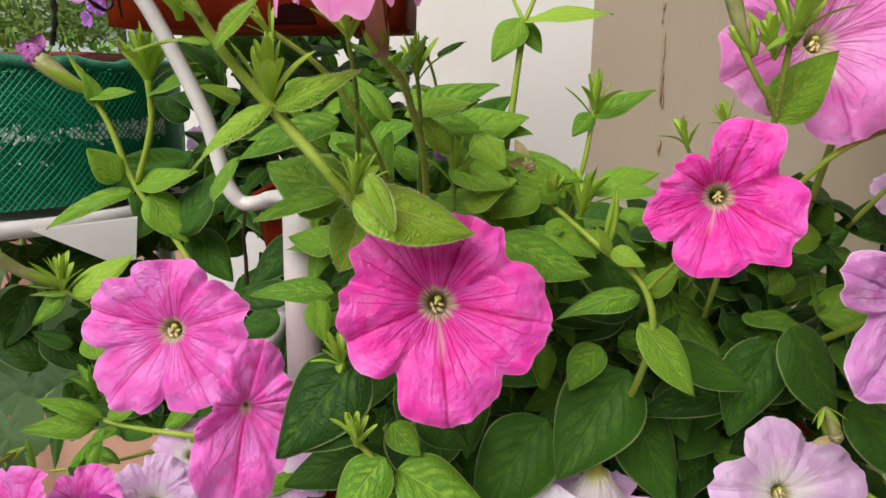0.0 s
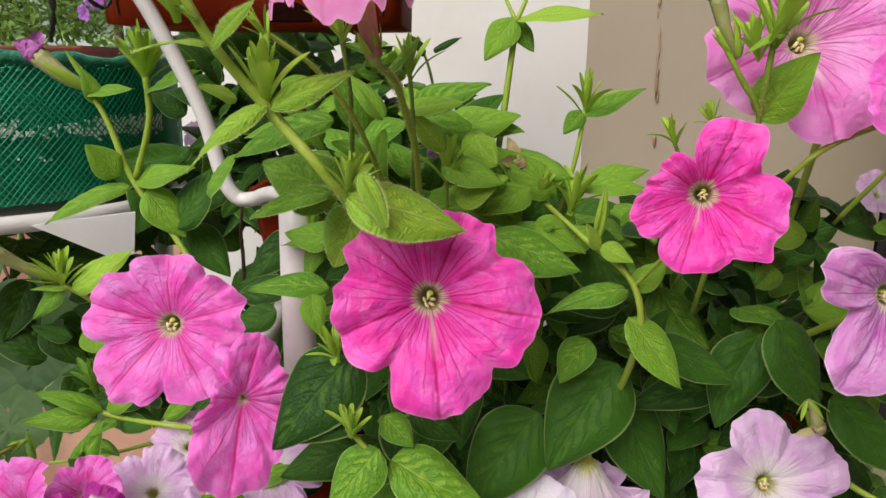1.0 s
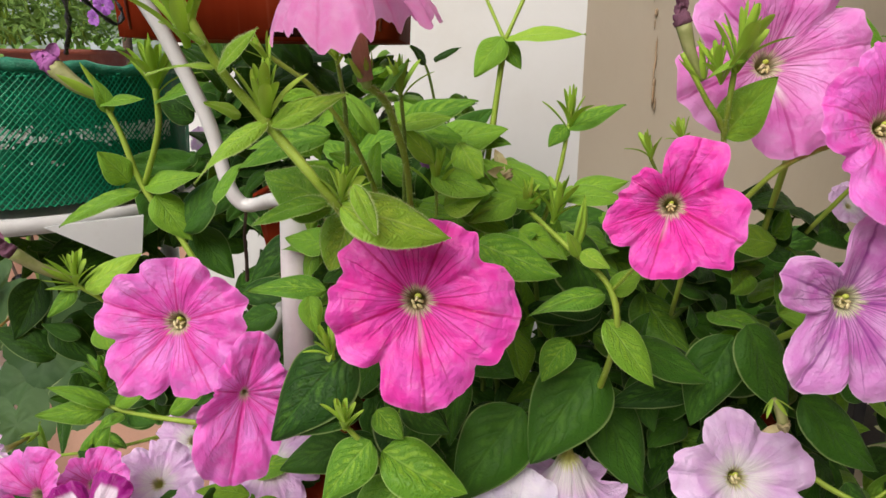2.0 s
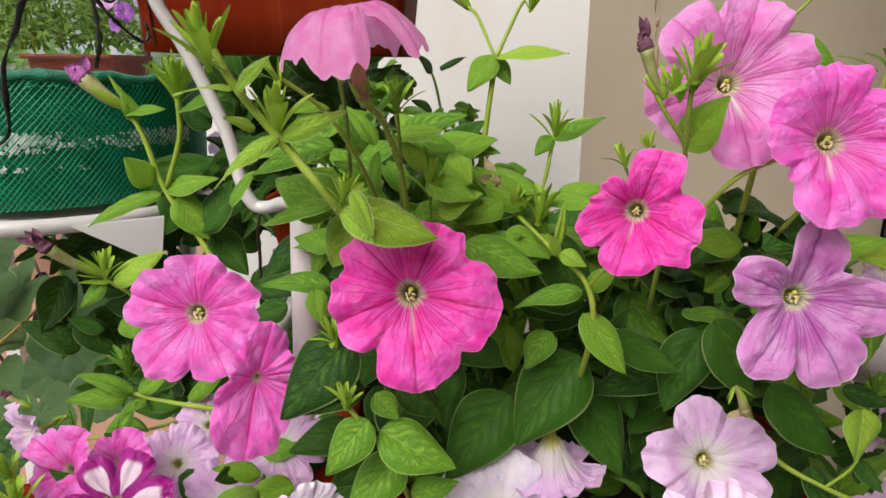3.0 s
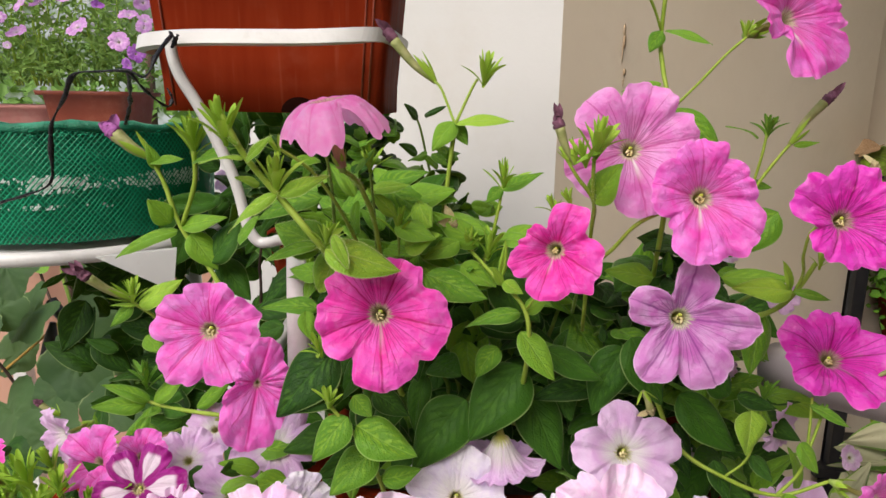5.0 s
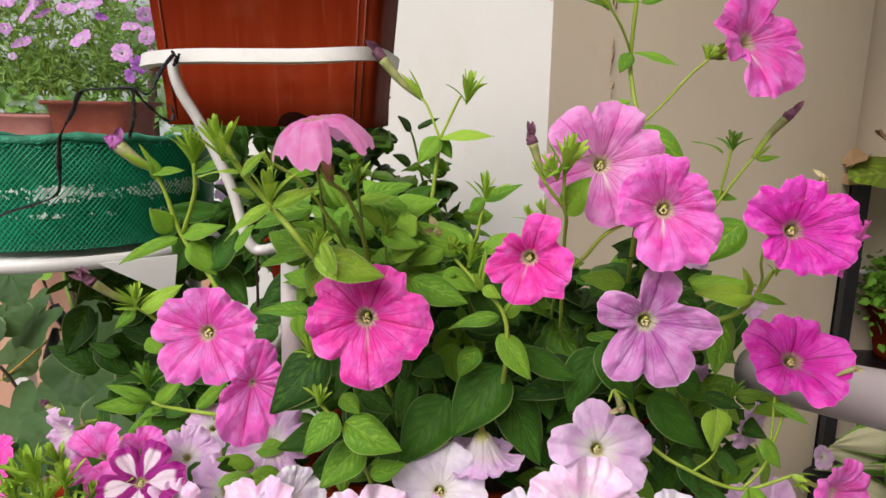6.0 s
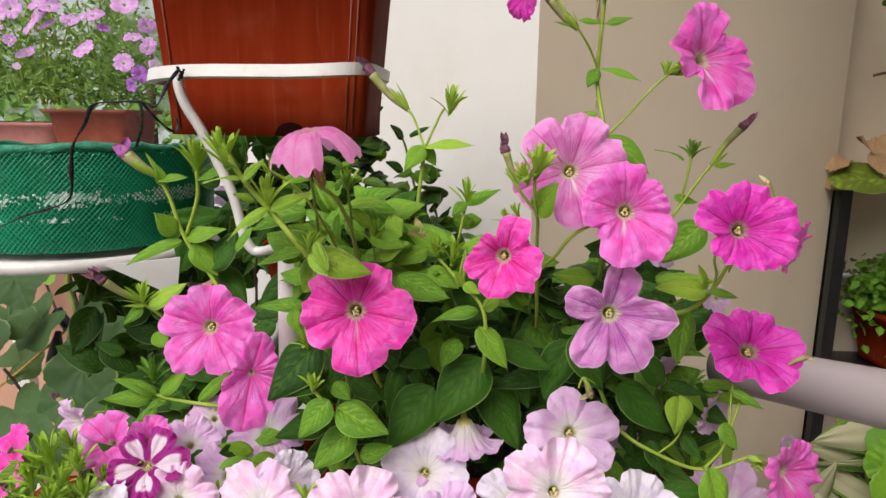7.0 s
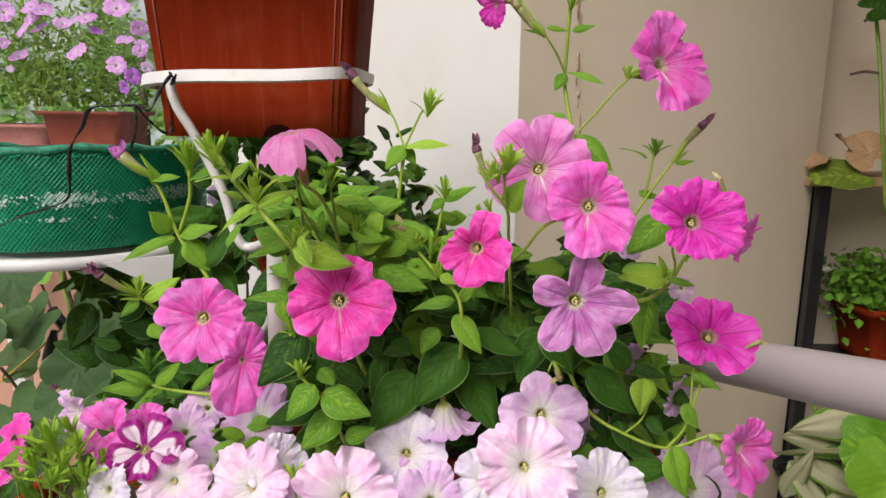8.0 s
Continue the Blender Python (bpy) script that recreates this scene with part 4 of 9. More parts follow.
# ---- flowering plants ----
pot_main = trough((0.12, 0.435, 0.886), (0.30, 0.17, 0.215), "brick-red plastic flower box under the pink petunias", PLASTIC, 0, 0.16, 0.012, 7)
pot_left = trough((-0.20, 0.40, 0.886), (0.24, 0.16, 0.12), "brick-red plastic flower box under the pale petunias", PLASTIC, 0, 0.16, 0.012, 5)

pink_plant = thing("petunia_plant", (0.1200, 0.4000, 1.1400), 'bushy petunia with hot pink and lavender trumpet flowers', "plant", "petunias on the stand")
flower(pink_plant, (0.0329, 0.2430, 1.2685), (0.0339, -0.9438, 0.3289), 0.0339, HOT, 11, funnel=0.22, ruffle=0.05, mouth=0.14, notch=0.2, sharp=3, lobes=[(350, 1.10, -0.02, 0.2), (67, 0.88, 0, 0.1), (135, 0.94, -0.02, 0.3), (202, 0.96, -0.03, 0.9), (275, 1.15, -0.03, 0.9)], rims=[(12, 0.03, 7), (33, -0.09, 9), (48, 0.03, 6), (159, -0.07, 6), (243, -0.10, 5), (318, 0.06, 7)])
flower(pink_plant, (-0.0764, 0.2850, 1.2408), (-0.0642, -0.9686, 0.2403), 0.0328, PINK, 12, funnel=0.18, ruffle=0.05, mouth=0.13, notch=0.2, sharp=4, lobes=[(17, 0.98, 0, 0.4), (90, 0.88, 0, 0.3), (166, 1.02, 0, 0.8), (231, 1.12, 0, 1.0), (303, 1.02, 0, 0.3)], rims=[(53, -0.08, 6), (130, -0.03, 8), (180, 0.04, 7), (197, -0.07, 5)])
flower(pink_plant, (-0.0432, 0.2750, 1.2125), (0.3200, -0.9200, 0.2200), 0.0318, PINK, 13, funnel=0.20, ruffle=0.05, mouth=0.04, notch=0.3, sharp=3, heart=False, lobes=[(5, 0.60, -0.05, 0.7), (72, 0.86, 0.02, 0.5), (160, 0.36, 0.12, 0.3), (258, 1.26, -0.08, 0.4), (320, 0.80, -0.02, 0.8)], rims=[(285, 0.10, 10), (40, 0.06, 8)])
flower(pink_plant, (0.0125, 0.2220, 1.3782), (-0.1700, -0.1400, 0.9750), 0.0242, BLOOM, 14, sepal=0.7, funnel=0.10, ruffle=0.10, cup=-0.66, tube=1.30, mouth=0.30, notch=0.14, sharp=2.5, heart=False, lobes=[(48, 1.06, -0.16, 0.4), (115, 1.02, -0.12, 0.5), (180, 0.95, 0.05, 0.4), (240, 1.02, 0.05, 0.5), (305, 1.08, -0.10, 0.3)], rims=[(357, -0.42, 11), (20, 0.08, 8), (328, 0.10, 10)])
flower(pink_plant, (0.1208, 0.2440, 1.3043), (-0.2647, -0.9471, 0.1815), 0.0206, HOT, 15, funnel=0.42, ruffle=0.05, mouth=0.19, notch=0.22, sharp=3, lobes=[(335, 1.24, 0, 0.4), (72, 1.20, 0, 0.9), (150, 0.76, 0, 0.2), (203, 1.12, 0, 0.6), (258, 1.24, 0, 0.3)], rims=[(54, 0.12, 8), (30, -0.22, 13), (112, -0.20, 14), (300, -0.05, 4), (317, 0.20, 7)])
flower(pink_plant, (0.1646, 0.2760, 1.3550), (-0.0152, -0.9570, 0.2898), 0.0318, SHELL, 16, funnel=0.36, ruffle=0.05, mouth=0.14, notch=0.3, sharp=4, lobes=[(10, 1.06, 0, 0.3), (73, 1.12, 0, 0.5), (135, 1.08, 0, 0.6), (204, 1.18, 0, 0.9), (282, 1.18, -0.06, 0.5)], rims=[(39, -0.04, 6), (247, -0.08, 7)])
flower(pink_plant, (0.1933, 0.2420, 1.3340), (-0.0843, -0.9672, 0.2396), 0.0297, ROSE, 17, funnel=0.42, ruffle=0.06, mouth=0.15, notch=0.3, sharp=3.5, lobes=[(325, 1.06, 0, 0.4), (28, 0.74, 0, 0.2), (95, 0.92, 0, 0.3), (168, 0.86, 0.02, 0.9), (264, 1.13, -0.02, 0.2)], rims=[(231, -0.26, 8), (302, 0.10, 12), (60, -0.03, 6)])
flower(pink_plant, (0.2539, 0.2260, 1.3269), (-0.0156, -0.9509, 0.3090), 0.0258, MAGENTA, 18, funnel=0.32, ruffle=0.05, mouth=0.16, notch=0.3, sharp=3.5, lobes=[(16, 1.18, 0, 0.3), (78, 1.0, 0, 0.4), (154, 1.05, 0, 1.0), (244, 0.84, 0, 0.3), (326, 1.16, 0, 0.3)], rims=[(189, -0.10, 9), (112, -0.04, 7), (300, -0.04, 6)])
flower(pink_plant, (0.2949, 0.2500, 1.3116), (0.8004, -0.5462, -0.2472), 0.0162, PINK, 19, ruffle=0.1, heart=False)
flower(pink_plant, (0.2964, 0.2970, 1.2355), (-0.0262, -0.7681, 0.6398), 0.0300, MAGENTA, 20, funnel=0.40, ruffle=0.05, mouth=0.17, notch=0.22, sharp=3, lobes=[(3, 1.08, 0, 0.3), (84, 0.86, 0, 0.2), (153, 1.10, 0, 0.4), (204, 1.0, 0, 0.8), (304, 1.13, 0, 0.2)], rims=[(262, -0.20, 9)])
flower(pink_plant, (0.1881, 0.2420, 1.2712), (0.0359, -0.9696, 0.2422), 0.0312, LAVENDER, 21, funnel=0.22, ruffle=0.04, mouth=0.15, notch=0.36, sharp=1.3, lobes=[(-6, 1.24, 0.03, 0.5), (76, 0.94, 0.10, 0.5), (160, 0.94, 0.04, 0.5), (236, 1.16, 0, 0.2), (298, 1.20, 0, 0.2)], rims=[(27, -0.30, 17), (118, -0.32, 17), (203, -0.32, 16), (263, -0.16, 6), (326, -0.16, 9), (74, 0.08, 9), (-4, 0.06, 9), (228, 0.05, 8)])
flower(pink_plant, (0.1737, 0.2780, 1.1764), (0.0803, -0.8840, 0.4606), 0.0310, LILAC, 22, funnel=0.2, ruffle=0.04, mouth=0.13, notch=0.24, sharp=1.9, lobes=[(16, 1.07, 0, 0.9), (97, 0.93, 0, 1.0), (173, 1.02, 0, 0.8), (245, 1.0, 0, 0.8), (315, 1.06, 0, 0.6)])
flower(pink_plant, (0.2501, 0.2900, 1.4247), (0.4521, -0.8622, 0.2286), 0.0316, ROSE, 23, funnel=0.34, ruffle=0.06, mouth=0.14, notch=0.3, sharp=3, heart=False, lobes=[(5, 0.92, 0, 0.8), (105, 1.0, 0, 0.2), (168, 0.93, 0, 0.8), (277, 1.08, 0, 0.2), (324, 1.22, 0, 0.5)], rims=[(45, -0.20, 14), (231, -0.25, 12)])
flower(pink_plant, (0.1299, 0.3000, 1.4608), (-0.8182, -0.5477, -0.1749), 0.0168, MAGENTA, 24, funnel=0.3, ruffle=0.08, tube=1.2, heart=False)
flower(pink_plant, (0.3129, 0.2560, 1.1626), (0.5182, -0.8521, 0.0739), 0.0271, ROSE, 25, funnel=0.35, ruffle=0.07, heart=False, lobes=[(0, 0.9, 0), (80, 0.85, 0), (140, 1.0, 0), (215, 0.9, 0), (290, 1.25, 0)])
flower(pink_plant, (0.2479, 0.3600, 1.2843), (0.2257, -0.7919, 0.5675), 0.0118, LILAC, 40, heart=False, fine=False)
flower(pink_plant, (0.2942, 0.3700, 1.2479), (-0.3625, -0.9227, -0.1309), 0.0112, LILAC, 41, heart=False, fine=False)
flower(pink_plant, (0.0323, 0.3300, 1.3065), (0.0139, -0.5651, 0.8249), 0.0039, VIOLET, 42, heart=False, fine=False)
flower(pink_plant, (0.4045, 0.4500, 1.0875), (0.3278, -0.8181, 0.4725), 0.0111, LILAC, 43, heart=False, fine=False)
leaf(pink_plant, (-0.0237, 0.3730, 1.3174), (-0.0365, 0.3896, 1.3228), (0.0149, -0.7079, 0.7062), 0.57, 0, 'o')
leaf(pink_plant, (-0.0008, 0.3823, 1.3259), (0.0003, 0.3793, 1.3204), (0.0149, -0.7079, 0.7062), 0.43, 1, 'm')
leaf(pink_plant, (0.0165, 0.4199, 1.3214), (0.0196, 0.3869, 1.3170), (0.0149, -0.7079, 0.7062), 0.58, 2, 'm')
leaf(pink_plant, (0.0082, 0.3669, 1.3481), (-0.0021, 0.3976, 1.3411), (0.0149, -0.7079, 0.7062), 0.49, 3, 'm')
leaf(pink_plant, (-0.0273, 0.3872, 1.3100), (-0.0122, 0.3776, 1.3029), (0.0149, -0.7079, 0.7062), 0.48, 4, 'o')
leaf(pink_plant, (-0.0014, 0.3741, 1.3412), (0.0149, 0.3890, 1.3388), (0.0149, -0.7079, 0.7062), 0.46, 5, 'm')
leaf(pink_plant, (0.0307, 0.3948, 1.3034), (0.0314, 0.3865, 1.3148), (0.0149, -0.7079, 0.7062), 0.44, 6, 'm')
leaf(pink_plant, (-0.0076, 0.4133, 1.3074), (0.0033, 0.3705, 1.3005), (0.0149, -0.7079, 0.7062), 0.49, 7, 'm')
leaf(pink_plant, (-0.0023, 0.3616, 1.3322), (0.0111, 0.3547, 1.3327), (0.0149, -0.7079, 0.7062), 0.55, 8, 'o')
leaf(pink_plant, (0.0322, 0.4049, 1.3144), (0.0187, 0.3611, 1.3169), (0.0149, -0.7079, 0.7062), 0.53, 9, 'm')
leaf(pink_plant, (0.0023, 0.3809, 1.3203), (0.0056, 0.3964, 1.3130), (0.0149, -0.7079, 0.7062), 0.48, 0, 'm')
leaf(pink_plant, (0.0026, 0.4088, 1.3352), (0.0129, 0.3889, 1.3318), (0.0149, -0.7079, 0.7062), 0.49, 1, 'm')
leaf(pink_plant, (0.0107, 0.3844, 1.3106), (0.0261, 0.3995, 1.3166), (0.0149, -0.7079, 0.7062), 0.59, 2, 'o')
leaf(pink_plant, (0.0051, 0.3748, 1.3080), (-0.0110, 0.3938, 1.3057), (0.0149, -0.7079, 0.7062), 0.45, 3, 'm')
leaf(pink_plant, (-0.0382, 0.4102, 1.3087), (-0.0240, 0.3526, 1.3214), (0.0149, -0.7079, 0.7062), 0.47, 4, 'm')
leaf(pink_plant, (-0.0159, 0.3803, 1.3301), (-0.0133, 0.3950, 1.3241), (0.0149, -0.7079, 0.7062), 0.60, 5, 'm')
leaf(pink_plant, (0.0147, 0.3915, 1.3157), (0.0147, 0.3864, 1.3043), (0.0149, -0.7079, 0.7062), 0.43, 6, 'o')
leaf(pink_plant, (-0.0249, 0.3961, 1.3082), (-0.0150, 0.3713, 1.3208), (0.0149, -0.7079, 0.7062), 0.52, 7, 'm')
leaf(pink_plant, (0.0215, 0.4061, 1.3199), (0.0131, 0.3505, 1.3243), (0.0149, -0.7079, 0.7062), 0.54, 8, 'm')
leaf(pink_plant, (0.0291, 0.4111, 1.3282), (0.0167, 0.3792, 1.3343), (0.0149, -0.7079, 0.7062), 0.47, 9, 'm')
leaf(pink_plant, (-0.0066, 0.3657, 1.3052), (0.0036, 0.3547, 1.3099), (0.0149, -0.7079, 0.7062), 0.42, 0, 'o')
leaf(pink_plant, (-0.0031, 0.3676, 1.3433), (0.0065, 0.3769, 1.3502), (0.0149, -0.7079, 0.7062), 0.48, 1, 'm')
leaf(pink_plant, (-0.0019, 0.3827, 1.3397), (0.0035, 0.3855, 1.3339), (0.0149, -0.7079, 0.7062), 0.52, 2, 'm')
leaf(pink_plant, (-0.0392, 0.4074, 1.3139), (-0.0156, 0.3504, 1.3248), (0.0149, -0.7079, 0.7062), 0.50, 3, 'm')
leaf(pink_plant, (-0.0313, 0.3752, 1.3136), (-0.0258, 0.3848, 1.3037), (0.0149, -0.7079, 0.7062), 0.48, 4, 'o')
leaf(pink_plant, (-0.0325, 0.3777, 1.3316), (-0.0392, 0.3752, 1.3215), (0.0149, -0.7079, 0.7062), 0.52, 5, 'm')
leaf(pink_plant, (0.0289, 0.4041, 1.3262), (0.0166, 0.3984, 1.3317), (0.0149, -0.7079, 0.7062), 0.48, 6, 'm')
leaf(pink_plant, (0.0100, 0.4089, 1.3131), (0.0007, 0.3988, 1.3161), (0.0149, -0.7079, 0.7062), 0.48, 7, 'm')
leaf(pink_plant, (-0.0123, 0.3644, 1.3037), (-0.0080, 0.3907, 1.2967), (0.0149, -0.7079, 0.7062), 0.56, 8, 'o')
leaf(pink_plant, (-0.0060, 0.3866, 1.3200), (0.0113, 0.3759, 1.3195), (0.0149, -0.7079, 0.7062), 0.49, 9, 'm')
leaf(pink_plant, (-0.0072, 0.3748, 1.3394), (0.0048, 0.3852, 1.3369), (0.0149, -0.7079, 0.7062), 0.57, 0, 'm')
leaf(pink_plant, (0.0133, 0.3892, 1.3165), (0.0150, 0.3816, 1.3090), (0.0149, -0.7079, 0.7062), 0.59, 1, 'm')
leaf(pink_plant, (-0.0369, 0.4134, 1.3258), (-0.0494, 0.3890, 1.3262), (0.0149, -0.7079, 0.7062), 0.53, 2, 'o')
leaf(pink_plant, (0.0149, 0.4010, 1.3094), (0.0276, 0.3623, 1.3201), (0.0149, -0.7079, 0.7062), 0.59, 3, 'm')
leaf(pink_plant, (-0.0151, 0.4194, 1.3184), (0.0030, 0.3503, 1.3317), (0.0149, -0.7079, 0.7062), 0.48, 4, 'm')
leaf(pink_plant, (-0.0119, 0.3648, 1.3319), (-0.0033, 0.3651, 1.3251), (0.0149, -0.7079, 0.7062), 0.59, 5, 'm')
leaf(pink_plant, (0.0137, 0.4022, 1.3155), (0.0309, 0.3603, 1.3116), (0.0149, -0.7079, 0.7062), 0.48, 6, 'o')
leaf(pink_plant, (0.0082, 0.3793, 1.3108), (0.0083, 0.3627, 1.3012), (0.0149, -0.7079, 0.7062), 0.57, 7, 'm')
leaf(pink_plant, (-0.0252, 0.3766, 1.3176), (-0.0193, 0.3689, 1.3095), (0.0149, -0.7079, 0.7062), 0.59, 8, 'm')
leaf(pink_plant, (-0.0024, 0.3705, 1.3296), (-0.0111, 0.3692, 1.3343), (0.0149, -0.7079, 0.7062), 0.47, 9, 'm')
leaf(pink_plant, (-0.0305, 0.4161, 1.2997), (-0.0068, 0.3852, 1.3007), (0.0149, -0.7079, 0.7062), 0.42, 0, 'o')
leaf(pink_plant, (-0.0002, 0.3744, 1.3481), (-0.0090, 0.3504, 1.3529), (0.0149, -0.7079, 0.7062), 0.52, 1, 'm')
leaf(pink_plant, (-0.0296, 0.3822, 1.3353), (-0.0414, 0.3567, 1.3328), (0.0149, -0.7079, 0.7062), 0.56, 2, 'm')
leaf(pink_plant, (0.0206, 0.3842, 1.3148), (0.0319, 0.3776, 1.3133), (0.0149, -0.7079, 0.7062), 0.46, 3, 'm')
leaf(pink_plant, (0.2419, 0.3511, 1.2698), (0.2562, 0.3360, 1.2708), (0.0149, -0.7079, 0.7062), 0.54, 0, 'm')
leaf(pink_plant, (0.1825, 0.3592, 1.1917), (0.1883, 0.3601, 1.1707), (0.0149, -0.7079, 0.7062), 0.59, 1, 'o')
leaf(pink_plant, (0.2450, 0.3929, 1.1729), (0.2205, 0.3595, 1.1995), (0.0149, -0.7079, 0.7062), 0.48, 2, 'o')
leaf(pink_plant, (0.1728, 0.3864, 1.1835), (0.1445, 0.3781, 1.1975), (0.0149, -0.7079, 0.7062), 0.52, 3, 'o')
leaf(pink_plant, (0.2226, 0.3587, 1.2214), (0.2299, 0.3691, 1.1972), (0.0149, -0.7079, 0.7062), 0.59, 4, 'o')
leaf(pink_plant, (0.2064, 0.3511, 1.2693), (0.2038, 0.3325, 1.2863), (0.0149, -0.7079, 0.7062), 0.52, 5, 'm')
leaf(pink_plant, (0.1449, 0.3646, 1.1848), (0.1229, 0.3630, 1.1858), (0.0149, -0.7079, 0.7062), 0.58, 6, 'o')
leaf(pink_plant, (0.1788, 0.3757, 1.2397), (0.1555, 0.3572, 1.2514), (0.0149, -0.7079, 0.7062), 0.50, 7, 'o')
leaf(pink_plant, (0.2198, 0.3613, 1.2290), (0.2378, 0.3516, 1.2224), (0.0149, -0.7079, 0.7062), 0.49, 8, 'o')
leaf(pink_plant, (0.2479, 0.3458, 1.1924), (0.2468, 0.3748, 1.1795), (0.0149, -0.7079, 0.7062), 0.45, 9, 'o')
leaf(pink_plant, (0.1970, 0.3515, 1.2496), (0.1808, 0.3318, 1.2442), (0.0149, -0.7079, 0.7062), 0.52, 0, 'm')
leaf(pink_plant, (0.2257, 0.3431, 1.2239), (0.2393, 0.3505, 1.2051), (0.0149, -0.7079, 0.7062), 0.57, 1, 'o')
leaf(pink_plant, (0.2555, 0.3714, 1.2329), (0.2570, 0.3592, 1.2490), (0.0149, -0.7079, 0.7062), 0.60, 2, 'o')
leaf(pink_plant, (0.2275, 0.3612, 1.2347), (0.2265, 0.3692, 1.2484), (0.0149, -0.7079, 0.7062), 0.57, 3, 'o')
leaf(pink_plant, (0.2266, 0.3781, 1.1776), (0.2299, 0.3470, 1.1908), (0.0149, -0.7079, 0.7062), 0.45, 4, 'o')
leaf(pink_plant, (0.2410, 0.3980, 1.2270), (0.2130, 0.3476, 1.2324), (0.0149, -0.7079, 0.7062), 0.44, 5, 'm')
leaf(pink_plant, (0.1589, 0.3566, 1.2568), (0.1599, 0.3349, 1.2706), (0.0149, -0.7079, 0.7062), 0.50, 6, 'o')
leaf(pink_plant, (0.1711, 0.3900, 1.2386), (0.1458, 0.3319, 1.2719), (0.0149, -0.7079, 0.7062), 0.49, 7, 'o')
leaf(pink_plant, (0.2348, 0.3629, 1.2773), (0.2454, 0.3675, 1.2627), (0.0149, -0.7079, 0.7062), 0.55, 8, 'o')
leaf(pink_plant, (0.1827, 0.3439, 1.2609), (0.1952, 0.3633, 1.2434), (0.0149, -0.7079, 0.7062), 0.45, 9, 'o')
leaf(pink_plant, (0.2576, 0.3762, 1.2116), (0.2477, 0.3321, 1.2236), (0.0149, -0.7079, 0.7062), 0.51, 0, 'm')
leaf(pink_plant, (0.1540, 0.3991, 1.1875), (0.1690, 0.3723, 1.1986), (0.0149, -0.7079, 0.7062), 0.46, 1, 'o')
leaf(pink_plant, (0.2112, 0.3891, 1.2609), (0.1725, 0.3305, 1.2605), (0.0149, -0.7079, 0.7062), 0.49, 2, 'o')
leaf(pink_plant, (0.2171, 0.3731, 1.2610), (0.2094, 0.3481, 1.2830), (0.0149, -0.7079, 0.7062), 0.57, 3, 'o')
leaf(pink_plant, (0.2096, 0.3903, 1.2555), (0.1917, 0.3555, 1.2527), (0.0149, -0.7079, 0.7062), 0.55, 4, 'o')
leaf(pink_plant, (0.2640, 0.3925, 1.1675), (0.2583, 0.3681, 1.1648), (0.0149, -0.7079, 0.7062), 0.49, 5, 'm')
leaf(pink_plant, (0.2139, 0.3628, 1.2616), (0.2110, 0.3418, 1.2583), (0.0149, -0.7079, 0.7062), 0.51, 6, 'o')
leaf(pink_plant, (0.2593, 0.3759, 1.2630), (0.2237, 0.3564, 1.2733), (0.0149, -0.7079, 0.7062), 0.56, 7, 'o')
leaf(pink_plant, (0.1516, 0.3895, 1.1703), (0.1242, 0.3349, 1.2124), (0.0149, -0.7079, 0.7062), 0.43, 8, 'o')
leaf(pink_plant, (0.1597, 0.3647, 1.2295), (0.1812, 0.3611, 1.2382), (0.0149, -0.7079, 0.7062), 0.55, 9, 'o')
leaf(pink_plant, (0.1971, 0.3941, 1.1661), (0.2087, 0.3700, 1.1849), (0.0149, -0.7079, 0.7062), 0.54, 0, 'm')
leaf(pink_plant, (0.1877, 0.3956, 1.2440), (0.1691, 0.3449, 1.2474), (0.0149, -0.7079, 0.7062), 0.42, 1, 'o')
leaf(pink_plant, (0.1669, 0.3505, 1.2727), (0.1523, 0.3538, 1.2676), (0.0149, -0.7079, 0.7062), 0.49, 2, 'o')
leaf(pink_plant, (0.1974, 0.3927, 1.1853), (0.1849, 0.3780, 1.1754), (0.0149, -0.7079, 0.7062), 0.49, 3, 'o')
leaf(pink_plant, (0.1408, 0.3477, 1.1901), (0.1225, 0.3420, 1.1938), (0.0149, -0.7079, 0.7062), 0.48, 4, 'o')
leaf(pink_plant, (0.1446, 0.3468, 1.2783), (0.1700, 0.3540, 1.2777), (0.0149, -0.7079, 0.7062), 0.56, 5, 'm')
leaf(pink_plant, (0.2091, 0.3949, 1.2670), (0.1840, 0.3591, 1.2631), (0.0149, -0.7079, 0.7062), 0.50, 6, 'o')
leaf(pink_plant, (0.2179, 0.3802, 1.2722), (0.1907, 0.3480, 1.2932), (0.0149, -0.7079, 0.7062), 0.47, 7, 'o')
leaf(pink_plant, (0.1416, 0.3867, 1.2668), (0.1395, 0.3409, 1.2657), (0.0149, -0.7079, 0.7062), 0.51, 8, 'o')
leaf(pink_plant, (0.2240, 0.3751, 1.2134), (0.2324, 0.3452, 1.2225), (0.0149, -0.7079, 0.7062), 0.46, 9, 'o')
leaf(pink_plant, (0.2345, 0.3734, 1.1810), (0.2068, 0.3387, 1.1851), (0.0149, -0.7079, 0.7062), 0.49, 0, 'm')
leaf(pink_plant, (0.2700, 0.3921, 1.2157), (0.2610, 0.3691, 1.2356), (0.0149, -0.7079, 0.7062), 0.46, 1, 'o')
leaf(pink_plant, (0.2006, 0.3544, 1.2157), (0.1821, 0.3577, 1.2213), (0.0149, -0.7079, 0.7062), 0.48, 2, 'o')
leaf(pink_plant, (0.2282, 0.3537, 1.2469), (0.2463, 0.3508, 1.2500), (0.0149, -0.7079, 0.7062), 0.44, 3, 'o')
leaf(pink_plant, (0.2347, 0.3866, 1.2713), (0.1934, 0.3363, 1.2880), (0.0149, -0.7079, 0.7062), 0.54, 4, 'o')
